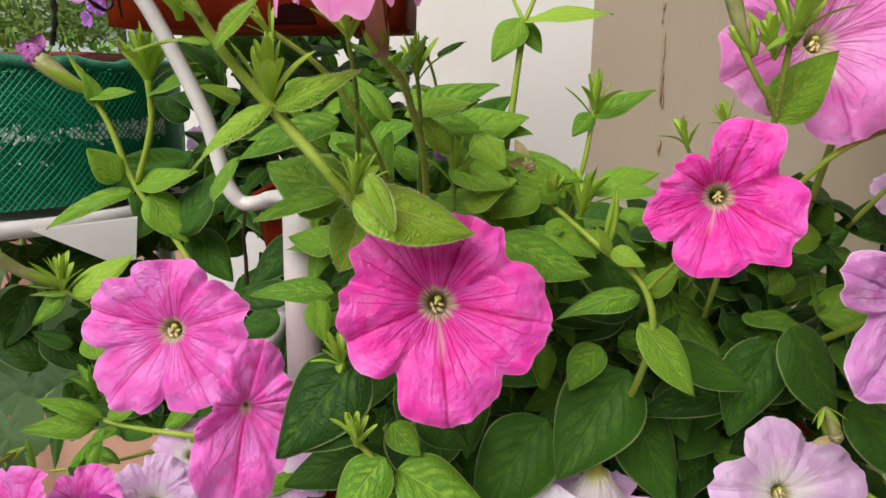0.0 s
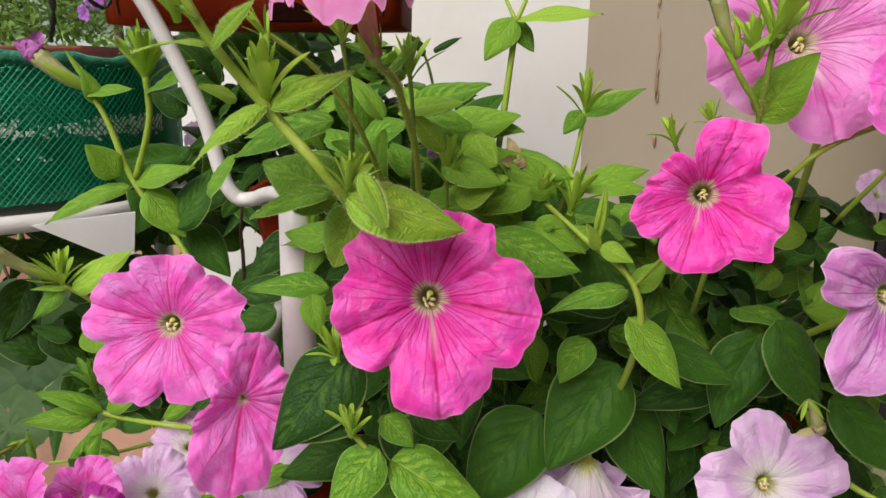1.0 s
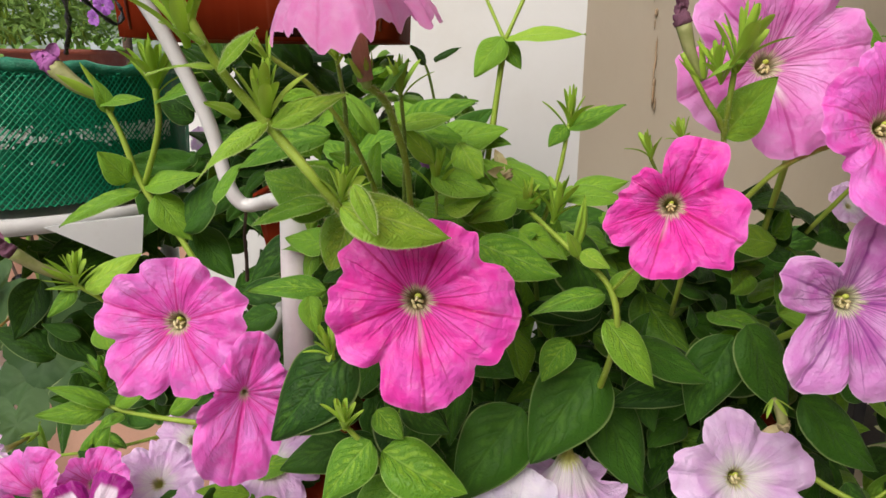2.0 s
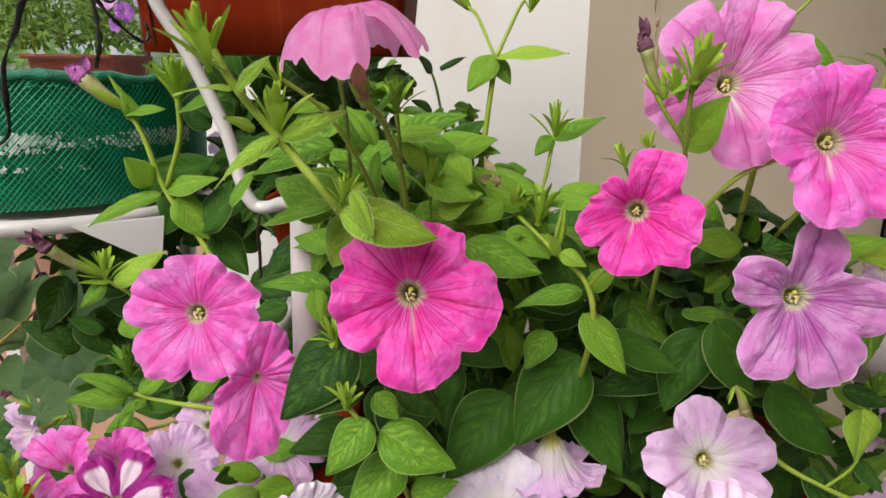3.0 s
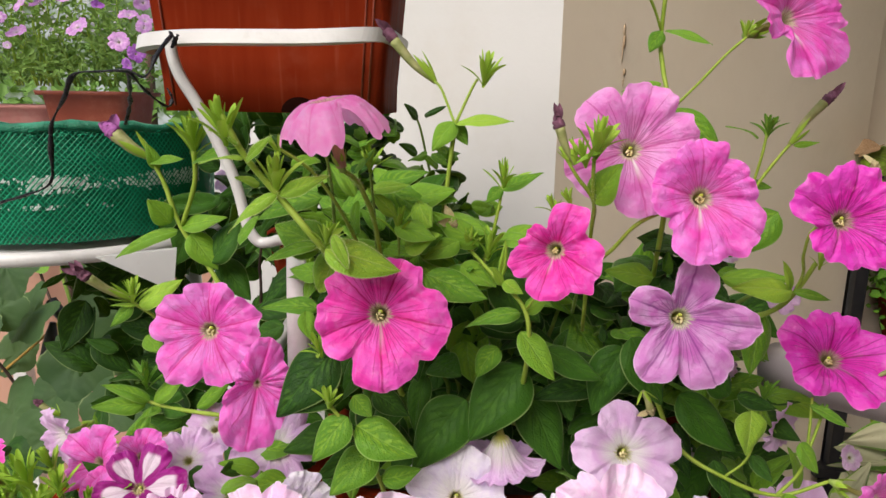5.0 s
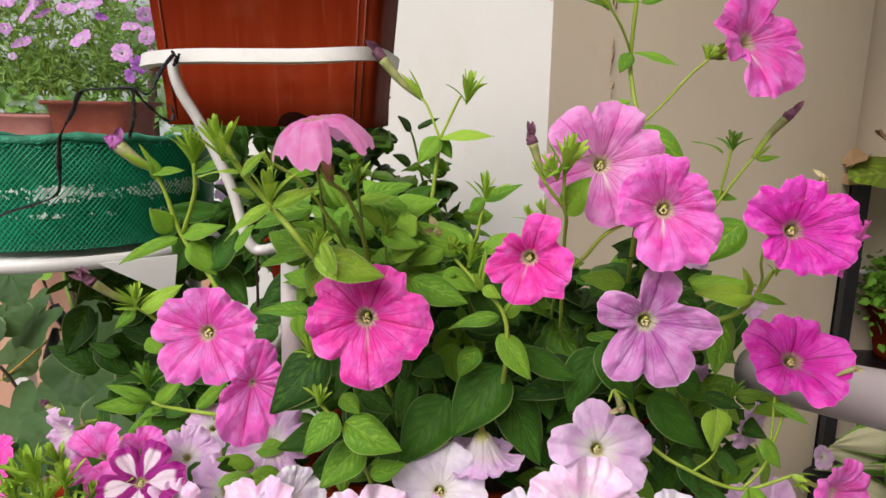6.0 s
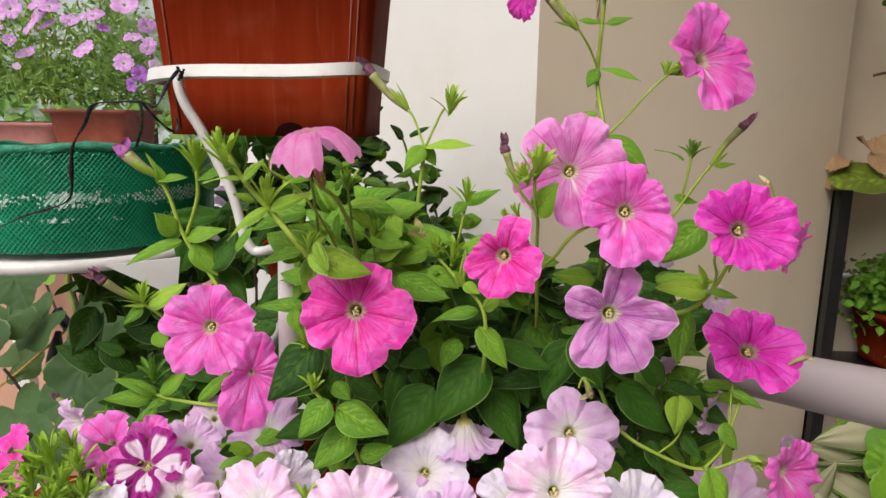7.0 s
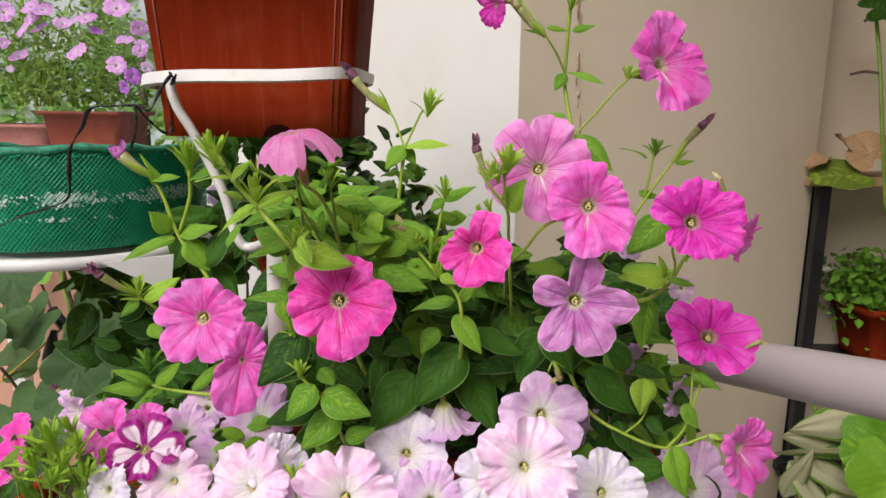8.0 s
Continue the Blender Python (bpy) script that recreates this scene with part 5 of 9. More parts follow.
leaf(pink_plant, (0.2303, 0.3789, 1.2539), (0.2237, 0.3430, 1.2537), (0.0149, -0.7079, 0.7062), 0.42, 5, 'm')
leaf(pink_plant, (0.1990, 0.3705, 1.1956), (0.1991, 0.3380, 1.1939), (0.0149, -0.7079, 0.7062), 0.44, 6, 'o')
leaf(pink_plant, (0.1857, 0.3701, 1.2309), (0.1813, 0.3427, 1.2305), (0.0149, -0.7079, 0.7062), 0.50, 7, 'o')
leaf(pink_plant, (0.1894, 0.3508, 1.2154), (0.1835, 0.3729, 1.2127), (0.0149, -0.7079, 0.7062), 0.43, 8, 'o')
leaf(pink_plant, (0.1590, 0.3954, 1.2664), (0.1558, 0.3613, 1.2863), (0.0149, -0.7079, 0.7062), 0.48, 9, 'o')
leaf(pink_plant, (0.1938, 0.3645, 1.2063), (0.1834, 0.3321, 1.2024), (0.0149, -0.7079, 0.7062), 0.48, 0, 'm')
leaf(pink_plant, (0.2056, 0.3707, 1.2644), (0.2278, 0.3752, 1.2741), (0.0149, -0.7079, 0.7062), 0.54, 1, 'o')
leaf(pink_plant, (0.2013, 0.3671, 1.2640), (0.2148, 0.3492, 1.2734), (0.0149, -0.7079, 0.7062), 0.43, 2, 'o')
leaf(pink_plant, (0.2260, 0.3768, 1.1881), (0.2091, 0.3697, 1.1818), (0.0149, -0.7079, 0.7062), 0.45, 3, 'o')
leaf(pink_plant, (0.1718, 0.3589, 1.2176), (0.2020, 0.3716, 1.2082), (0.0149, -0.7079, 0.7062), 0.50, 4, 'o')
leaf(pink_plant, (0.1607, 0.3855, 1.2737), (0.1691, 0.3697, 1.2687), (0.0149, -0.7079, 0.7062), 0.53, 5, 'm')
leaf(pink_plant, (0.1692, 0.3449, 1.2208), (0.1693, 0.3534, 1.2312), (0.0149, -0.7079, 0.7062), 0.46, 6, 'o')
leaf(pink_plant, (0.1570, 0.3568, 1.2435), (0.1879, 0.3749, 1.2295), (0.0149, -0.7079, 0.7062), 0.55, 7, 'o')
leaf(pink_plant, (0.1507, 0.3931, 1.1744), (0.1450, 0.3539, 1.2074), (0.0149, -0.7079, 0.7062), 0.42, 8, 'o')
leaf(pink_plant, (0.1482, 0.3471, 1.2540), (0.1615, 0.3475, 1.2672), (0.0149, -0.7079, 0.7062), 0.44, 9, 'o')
stem(pink_plant, [(-0.0373, 0.2220, 1.3706), (-0.0275, 0.2260, 1.3495), (-0.0135, 0.2310, 1.3303), (0.0083, 0.2320, 1.3034), (0.0149, 0.2900, 1.2679), (0.0255, 0.3300, 1.2120), (0.0470, 0.3700, 1.1266)], 0.0015, 0.002, 900)
stem(pink_plant, [(-0.0154, 0.2400, 1.3526), (-0.0024, 0.2500, 1.3412), (0.0093, 0.2600, 1.3215), (0.0155, 0.2900, 1.2929)], 0.0008, 0.001, 160)
stem(pink_plant, [(0.0185, 0.2269, 1.3440), (0.0230, 0.2345, 1.3390), (0.0246, 0.2480, 1.3310), (0.0278, 0.2700, 1.3088), (0.0261, 0.3300, 1.2491)], 0.0011, 0.0014, 240)
stem(pink_plant, [(0.0674, 0.3450, 1.3621), (0.0611, 0.3450, 1.3078), (0.0537, 0.3600, 1.2417)], 0.0014, 0.0016, 200)
stem(pink_plant, [(0.0674, 0.3450, 1.3621), (0.0579, 0.3600, 1.3833), (0.0523, 0.3700, 1.3894)], 0.0009, 0.0008, 60)
stem(pink_plant, [(0.0674, 0.3450, 1.3621), (0.0774, 0.3500, 1.3844), (0.0809, 0.3500, 1.3904)], 0.001, 0.0008, 60)
stem(pink_plant, [(0.0986, 0.3380, 1.3249), (0.0929, 0.3350, 1.2944), (0.0801, 0.3500, 1.2449)], 0.001, 0.0012, 160)
stem(pink_plant, [(0.0778, 0.3200, 1.2881), (0.0939, 0.3000, 1.2755), (0.1109, 0.2830, 1.2613), (0.1141, 0.2830, 1.2342), (0.1114, 0.3300, 1.1666)], 0.0011, 0.0016, 260)
stem(pink_plant, [(0.1117, 0.2830, 1.2605), (0.1187, 0.2750, 1.2737), (0.1232, 0.2700, 1.2830), (0.1279, 0.2694, 1.2994)], 0.0008, 0.0007, 60)
stem(pink_plant, [(0.1231, 0.2560, 1.3550), (0.1322, 0.2560, 1.3406), (0.1427, 0.2620, 1.3264), (0.1454, 0.2800, 1.3051), (0.1524, 0.3300, 1.2335)], 0.0009, 0.0012, 120)
stem(pink_plant, [(0.1398, 0.2500, 1.3575), (0.1405, 0.2550, 1.3390), (0.1427, 0.2620, 1.3264)], 0.001, 0.001, 80)
stem(pink_plant, [(0.1853, 0.3100, 1.4729), (0.1842, 0.3170, 1.4171), (0.1860, 0.3150, 1.3975), (0.1908, 0.3100, 1.3719), (0.1966, 0.3200, 1.3326), (0.1999, 0.3500, 1.2660)], 0.0012, 0.0016, 120)
stem(pink_plant, [(0.1842, 0.3170, 1.4171), (0.1768, 0.3100, 1.4300), (0.1672, 0.3050, 1.4426), (0.1516, 0.3145, 1.4654)], 0.0008, 0.0007, 40)
stem(pink_plant, [(0.1908, 0.3100, 1.3731), (0.2035, 0.3050, 1.3879), (0.2153, 0.3000, 1.4032), (0.2244, 0.2970, 1.4126), (0.2327, 0.3232, 1.4159)], 0.0008, 0.0007, 60)
stem(pink_plant, [(0.2682, 0.3250, 1.3572), (0.2570, 0.3250, 1.3413), (0.2414, 0.3300, 1.3130), (0.2220, 0.3500, 1.2711)], 0.0009, 0.0012, 80)
stem(pink_plant, [(0.2527, 0.3250, 1.3620), (0.2506, 0.3250, 1.3454), (0.2483, 0.3300, 1.3238)], 0.0009, 0.0009, 50)
stem(pink_plant, [(0.2632, 0.2700, 1.2954), (0.2559, 0.2750, 1.2765), (0.2446, 0.2800, 1.2637), (0.2262, 0.3000, 1.2506), (0.2070, 0.3500, 1.2096)], 0.0012, 0.0018, 160)
stem(pink_plant, [(0.2809, 0.2596, 1.3159), (0.2544, 0.2554, 1.3173), (0.2515, 0.2600, 1.3030), (0.2572, 0.2700, 1.2895), (0.2559, 0.2750, 1.2765)], 0.0007, 0.0009, 60)
stem(pink_plant, [(0.1966, 0.2793, 1.3247), (0.1691, 0.2700, 1.3150), (0.1573, 0.2800, 1.2974), (0.1492, 0.3000, 1.2829)], 0.001, 0.0012, 120)
stem(pink_plant, [(0.1912, 0.3000, 1.2085), (0.2098, 0.3000, 1.1708), (0.2353, 0.2880, 1.1578), (0.2660, 0.2850, 1.1490), (0.2956, 0.2844, 1.1601)], 0.0015, 0.0011, 160)
stem(pink_plant, [(0.2660, 0.2850, 1.1490), (0.2772, 0.2850, 1.1641), (0.2833, 0.2880, 1.1805), (0.2899, 0.2920, 1.2000)], 0.0011, 0.0009, 100)
stem(pink_plant, [(0.2817, 0.2880, 1.1805), (0.2822, 0.2900, 1.1972), (0.2841, 0.2950, 1.2083)], 0.0009, 0.0008, 60)
stem(pink_plant, [(0.2353, 0.2880, 1.1578), (0.2493, 0.2900, 1.1720), (0.2581, 0.3000, 1.2013)], 0.0008, 0.0008, 60)
stem(pink_plant, [(0.0014, 0.2580, 1.2112), (0.0170, 0.2620, 1.1890), (0.0249, 0.2800, 1.1591), (0.0329, 0.3300, 1.0846)], 0.001, 0.0015, 160)
stem(pink_plant, [(-0.1708, 0.4250, 1.3311), (-0.1603, 0.4240, 1.3107), (-0.1490, 0.4230, 1.2771), (-0.1261, 0.4200, 1.2436), (-0.0852, 0.4000, 1.1858)], 0.0016, 0.0022, 120)
stem(pink_plant, [(-0.1314, 0.4150, 1.3375), (-0.1337, 0.4180, 1.3118), (-0.1473, 0.4230, 1.2787)], 0.0019, 0.0019, 120)
stem(pink_plant, [(-0.1434, 0.3300, 1.2433), (-0.1287, 0.3400, 1.2243), (-0.1256, 0.3700, 1.1744)], 0.001, 0.0015, 60)
stem(pink_plant, [(-0.1841, 0.3930, 1.1469), (-0.1518, 0.3900, 1.1391), (-0.1064, 0.3800, 1.1392)], 0.0014, 0.0018, 60)
stem(pink_plant, [(-0.2243, 0.4200, 1.0895), (-0.1851, 0.4100, 1.1012), (-0.1416, 0.4000, 1.1184), (-0.0820, 0.3700, 1.1494)], 0.001, 0.0013, 40)
shoot(pink_plant, (-0.0360, 0.2240, 1.3577), (-0.1483, -0.1016, 0.9837), 0.0225, 1, count=15)
shoot(pink_plant, (-0.1314, 0.4150, 1.3375), (-0.0063, -0.0970, 0.9953), 0.0332, 2, count=14)
shoot(pink_plant, (-0.0148, 0.2320, 1.3323), (-0.0063, -0.0970, 0.9953), 0.0218, 3, count=9)
shoot(pink_plant, (-0.0148, 0.2380, 1.3510), (-0.5078, -0.1612, 0.8463), 0.0106, 4, count=5)
shoot(pink_plant, (0.0084, 0.2320, 1.3059), (0.2265, -0.0851, 0.9703), 0.0160, 5, count=8)
stem(pink_plant, [(0.0053, 0.2500, 1.3518), (0.0066, 0.2560, 1.3351), (0.0030, 0.2800, 1.3106), (-0.0042, 0.3200, 1.2779)], 0.0007, 0.0011, 60, STEM_DARK)
shoot(pink_plant, (0.0053, 0.2500, 1.3521), (-0.1016, -0.1003, 0.9898), 0.0152, 6, count=9)
stem(pink_plant, [(0.0257, 0.2650, 1.3396), (0.0264, 0.2710, 1.3222), (0.0244, 0.2950, 1.2962), (0.0209, 0.3350, 1.2615)], 0.0007, 0.0011, 60, STEM_DARK)
shoot(pink_plant, (0.0257, 0.2650, 1.3400), (-0.0063, -0.0970, 0.9953), 0.0158, 7, count=6)
stem(pink_plant, [(0.0379, 0.2900, 1.3010), (0.0379, 0.2960, 1.2817), (0.0370, 0.3200, 1.2520), (0.0369, 0.3600, 1.2121)], 0.0007, 0.0011, 60, STEM_DARK)
shoot(pink_plant, (0.0379, 0.2900, 1.3015), (0.0890, -0.0928, 0.9917), 0.0193, 8, count=8)
shoot(pink_plant, (0.0848, 0.3500, 1.3887), (0.1358, -0.0904, 0.9866), 0.0226, 9, count=10, bud=False)
shoot(pink_plant, (0.0986, 0.3380, 1.3240), (0.0415, -0.0950, 0.9946), 0.0226, 10, count=7)
shoot(pink_plant, (0.0900, 0.3100, 1.2860), (0.2265, -0.0851, 0.9703), 0.0218, 11, count=8)
shoot(pink_plant, (0.0782, 0.3150, 1.2891), (0.1126, -0.1579, 0.9810), 0.0169, 12, count=5)
shoot(pink_plant, (0.1399, 0.2500, 1.3521), (0.1358, -0.0904, 0.9866), 0.0222, 13, count=12)
shoot(pink_plant, (0.1355, 0.2520, 1.3472), (-0.2820, -0.1041, 0.9537), 0.0159, 27, count=8)
stem(pink_plant, [(0.1324, 0.2750, 1.3229), (0.1400, 0.2810, 1.3048), (0.1451, 0.3050, 1.2775), (0.1477, 0.3450, 1.2406)], 0.0007, 0.0011, 60, STEM_DARK)
shoot(pink_plant, (0.1324, 0.2750, 1.3233), (-0.4269, -0.1649, 0.8891), 0.0115, 14, count=6)
shoot(pink_plant, (0.2528, 0.3250, 1.3599), (-0.0063, -0.0970, 0.9953), 0.0149, 15, count=8, tone=LEAF)
shoot(pink_plant, (0.2236, 0.2970, 1.4125), (0.1818, -0.0878, 0.9794), 0.0115, 16, count=5)
shoot(pink_plant, (0.1851, 0.3100, 1.4600), (0.2699, -0.0823, 0.9594), 0.0155, 17, count=6, tone=LEAF)
shoot(pink_plant, (0.2580, 0.3000, 1.2035), (0.0890, -0.0928, 0.9917), 0.0167, 18, count=9, tone=LEAF)
shoot(pink_plant, (0.2882, 0.2900, 1.1982), (0.1818, -0.0878, 0.9794), 0.0107, 19, count=5, tone=LEAF)
shoot(pink_plant, (0.2993, 0.2850, 1.1532), (0.8177, -0.2201, 0.5319), 0.0099, 20, count=6)
shoot(pink_plant, (-0.1434, 0.3300, 1.2433), (0.0890, -0.0928, 0.9917), 0.0202, 21, count=10)
shoot(pink_plant, (0.0031, 0.2560, 1.2100), (-0.0063, -0.0970, 0.9953), 0.0148, 22, count=11)
shoot(pink_plant, (-0.0034, 0.2680, 1.2354), (-0.3315, -0.1082, 0.9372), 0.0158, 25, count=9)
stem(pink_plant, [(0.1273, 0.3000, 1.3144), (0.1336, 0.3060, 1.3040), (0.1451, 0.3300, 1.2871), (0.1615, 0.3700, 1.2627)], 0.0007, 0.0011, 60, STEM_DARK)
shoot(pink_plant, (0.1273, 0.3000, 1.3146), (-0.3026, -0.0734, 0.9503), 0.0131, 26, count=7)
shoot(pink_plant, (0.2628, 0.2650, 1.2945), (0.0890, -0.0928, 0.9917), 0.0113, 23, count=5)
shoot(pink_plant, (-0.1698, 0.3900, 1.1577), (-0.0063, -0.0970, 0.9953), 0.0256, 24, count=8, tone=LEAF)
spent(pink_plant, (0.0532, 0.3700, 1.3885), (0.0170, 0.3730, 1.4256), 0.0063, 1)
spent(pink_plant, (0.1313, 0.2560, 1.3461), (0.1206, 0.2560, 1.3711), 0.0047, 2)
spent(pink_plant, (0.2663, 0.3250, 1.3547), (0.2913, 0.3270, 1.3867), 0.0050, 3)
spent(pink_plant, (-0.1698, 0.4250, 1.3301), (-0.2048, 0.4260, 1.3550), 0.0103, 4, top=PURPLE_TIP)
spent(pink_plant, (-0.1432, 0.3300, 1.2447), (-0.1698, 0.3120, 1.2699), 0.0058, 5)
spent(pink_plant, (0.0793, 0.3180, 1.2894), (0.0657, 0.3180, 1.3064), 0.0072, 6, top=DRY)
spent(pink_plant, (0.2804, 0.2500, 1.3381), (0.2737, 0.2500, 1.3515), 0.0036, 7, top=DRY)
spent(pink_plant, (0.3170, 0.2920, 1.2232), (0.3301, 0.2900, 1.2314), 0.0033, 8, top=DRY, sepals=False)
spent(pink_plant, (0.1780, 0.2700, 1.2194), (0.1838, 0.2680, 1.2057), 0.0043, 9, top=DRY)
spent(pink_plant, (0.1680, 0.3050, 1.4407), (0.1439, 0.3020, 1.4659), 0.0054, 10, sepals=True, top=TUBE)
spent(pink_plant, (-0.2485, 0.4000, 1.1239), (-0.2678, 0.4000, 1.1363), 0.0048, 11)
leaf(pink_plant, (-0.0138, 0.2300, 1.3317), (-0.0362, 0.2220, 1.3144), (-0.2827, -0.7124, 0.6423), 0.36, 4, 'y', 420)
leaf(pink_plant, (-0.0126, 0.2300, 1.3309), (0.0125, 0.2250, 1.3415), (-0.0860, -0.7067, 0.7023), 0.30, 2, 'y', 420)
leaf(pink_plant, (0.0081, 0.2310, 1.3051), (0.0451, 0.2390, 1.2928), (0.1157, -0.7018, 0.7029), 0.55, 1, 'y', 420)
leaf(pink_plant, (0.0136, 0.2260, 1.3126), (0.0218, 0.2220, 1.2979), (0.5227, -0.7929, 0.3133), 0.34, 4, 'y', 420)
leaf(pink_plant, (0.0028, 0.2500, 1.3008), (-0.0232, 0.2550, 1.3118), (0.0170, -0.7833, 0.6215), 0.75, 1, 'm', 240)
leaf(pink_plant, (-0.0016, 0.2700, 1.3246), (-0.0381, 0.2700, 1.3114), (0.0127, -0.6247, 0.7808), 0.42, 2, 'm')
leaf(pink_plant, (0.0011, 0.2450, 1.3035), (-0.0244, 0.2400, 1.2958), (-0.0868, -0.6240, 0.7766), 0.36, 2, 'm', 240)
leaf(pink_plant, (0.0065, 0.2620, 1.2952), (-0.0021, 0.2620, 1.2730), (-0.0812, -0.8461, 0.5268), 0.75, 0, 'm', 240)
leaf(pink_plant, (-0.0117, 0.3000, 1.2525), (-0.0469, 0.3000, 1.2521), (0.0149, -0.7079, 0.7062), 0.36, 3, 'm')
leaf(pink_plant, (-0.0086, 0.3000, 1.2741), (-0.0317, 0.3100, 1.2739), (0.0149, -0.7079, 0.7062), 0.55, 1, 'm')
leaf(pink_plant, (-0.0144, 0.2800, 1.2567), (-0.0106, 0.2750, 1.2412), (0.0149, -0.7079, 0.7062), 0.60, 2, 'm')
leaf(pink_plant, (-0.0281, 0.2250, 1.3485), (-0.0475, 0.2200, 1.3468), (0.0045, -0.3014, 0.9535), 0.30, 3, 'y', 420)
leaf(pink_plant, (-0.0295, 0.2220, 1.3550), (-0.0424, 0.2220, 1.3620), (0.0045, -0.3014, 0.9535), 0.28, 3, 'y', 420)
leaf(pink_plant, (-0.0259, 0.2220, 1.3471), (-0.0125, 0.2180, 1.3599), (-0.3888, -0.7682, 0.5086), 0.26, 3, 'y', 420)
leaf(pink_plant, (0.0196, 0.2850, 1.3257), (0.0447, 0.2850, 1.3312), (0.0097, -0.5080, 0.8613), 0.36, 3, 'm')
leaf(pink_plant, (0.0149, 0.2800, 1.3240), (0.0004, 0.2850, 1.3406), (0.0170, -0.7833, 0.6215), 0.36, 2, 'm')
leaf(pink_plant, (0.0371, 0.2850, 1.3125), (0.0220, 0.2800, 1.3290), (0.1179, -0.7768, 0.6186), 0.36, 1, 'y')
leaf(pink_plant, (0.0360, 0.2900, 1.3077), (0.0599, 0.2850, 1.3001), (0.0149, -0.7079, 0.7062), 0.62, 1, 'm')
leaf(pink_plant, (0.0841, 0.3150, 1.2902), (0.0553, 0.3150, 1.3111), (0.0149, -0.7079, 0.7062), 0.45, 1, 'm')
leaf(pink_plant, (0.0918, 0.3200, 1.2934), (0.1231, 0.3150, 1.2938), (0.0097, -0.5080, 0.8613), 0.38, 3, 'm')
leaf(pink_plant, (0.0545, 0.2850, 1.2795), (0.0901, 0.2800, 1.2673), (0.0149, -0.7079, 0.7062), 0.58, 1, 'o')
leaf(pink_plant, (0.1088, 0.2830, 1.2589), (0.0767, 0.2750, 1.2523), (0.0097, -0.5080, 0.8613), 0.42, 4, 'm')
leaf(pink_plant, (0.1126, 0.3000, 1.2489), (0.0839, 0.3000, 1.2466), (0.0149, -0.7079, 0.7062), 0.50, 1, 'o')
leaf(pink_plant, (0.1092, 0.2800, 1.2486), (0.1289, 0.2680, 1.2247), (0.1609, -0.6142, 0.7726), 0.50, 3, 'm')
leaf(pink_plant, (0.1252, 0.2950, 1.2325), (0.1597, 0.2900, 1.2166), (0.0149, -0.7079, 0.7062), 0.50, 1, 'o')
leaf(pink_plant, (0.0970, 0.2900, 1.2350), (0.0848, 0.2850, 1.2175), (0.0149, -0.7079, 0.7062), 0.65, 2, 'm')
leaf(pink_plant, (0.1130, 0.3050, 1.2178), (0.0815, 0.2850, 1.1769), (-0.0828, -0.7529, 0.6529), 0.64, 1, 'o')
leaf(pink_plant, (0.0785, 0.3000, 1.1967), (0.0472, 0.2850, 1.1559), (-0.0860, -0.7067, 0.7023), 0.62, 1, 'o')
leaf(pink_plant, (0.1618, 0.3150, 1.2016), (0.1199, 0.3100, 1.1939), (0.0149, -0.7079, 0.7062), 0.40, 2, 'o')
leaf(pink_plant, (0.1175, 0.3250, 1.1960), (0.1416, 0.3100, 1.1454), (0.0149, -0.7079, 0.7062), 0.55, 1, 'o')
leaf(pink_plant, (0.1755, 0.3100, 1.2308), (0.1568, 0.3000, 1.1899), (0.0149, -0.7079, 0.7062), 0.55, 2, 'o')
leaf(pink_plant, (0.1768, 0.3000, 1.2403), (0.1959, 0.2900, 1.2015), (0.0149, -0.7079, 0.7062), 0.62, 1, 'o')
leaf(pink_plant, (0.0030, 0.2750, 1.2347), (-0.0287, 0.2620, 1.1991), (-0.0860, -0.7067, 0.7023), 0.62, 1, 'o')
leaf(pink_plant, (0.0133, 0.2580, 1.2027), (-0.0052, 0.2480, 1.1801), (-0.1732, -0.7097, 0.6829), 0.62, 1, 'm')
leaf(pink_plant, (0.0175, 0.2620, 1.1957), (0.0529, 0.2520, 1.1839), (0.1198, -0.6233, 0.7727), 0.60, 2, 'm')
leaf(pink_plant, (0.0267, 0.2700, 1.1773), (0.0026, 0.2550, 1.1553), (-0.0751, -0.7153, 0.6948), 0.62, 1, 'm')
leaf(pink_plant, (0.0079, 0.2750, 1.2105), (-0.0282, 0.2650, 1.2003), (0.0258, -0.7139, 0.6998), 0.50, 2, 'o')
leaf(pink_plant, (0.0143, 0.2700, 1.2101), (0.0263, 0.2620, 1.2012), (0.0258, -0.7139, 0.6998), 0.70, 1, 'm')
leaf(pink_plant, (0.0236, 0.2850, 1.2063), (0.0458, 0.2800, 1.1940), (0.0258, -0.7139, 0.6998), 0.60, 1, 'o')
leaf(pink_plant, (0.0407, 0.2900, 1.2014), (0.0241, 0.2800, 1.1771), (0.0258, -0.7139, 0.6998), 0.55, 2, 'o')
leaf(pink_plant, (0.0310, 0.2700, 1.1577), (0.0540, 0.2650, 1.1684), (0.0258, -0.7139, 0.6998), 0.50, 2, 'm')
leaf(pink_plant, (0.0734, 0.3000, 1.2814), (0.0953, 0.3000, 1.2687), (0.0258, -0.7139, 0.6998), 0.60, 0, 'o')
leaf(pink_plant, (0.0387, 0.3100, 1.2628), (0.0691, 0.3100, 1.2386), (0.0258, -0.7139, 0.6998), 0.60, 1, 'o')
leaf(pink_plant, (0.0922, 0.3200, 1.2740), (0.1242, 0.3200, 1.2417), (0.0258, -0.7139, 0.6998), 0.60, 2, 'o')
leaf(pink_plant, (0.2521, 0.2680, 1.2800), (0.2182, 0.2620, 1.2833), (0.0202, -0.6452, 0.7638), 0.40, 1, 'y')
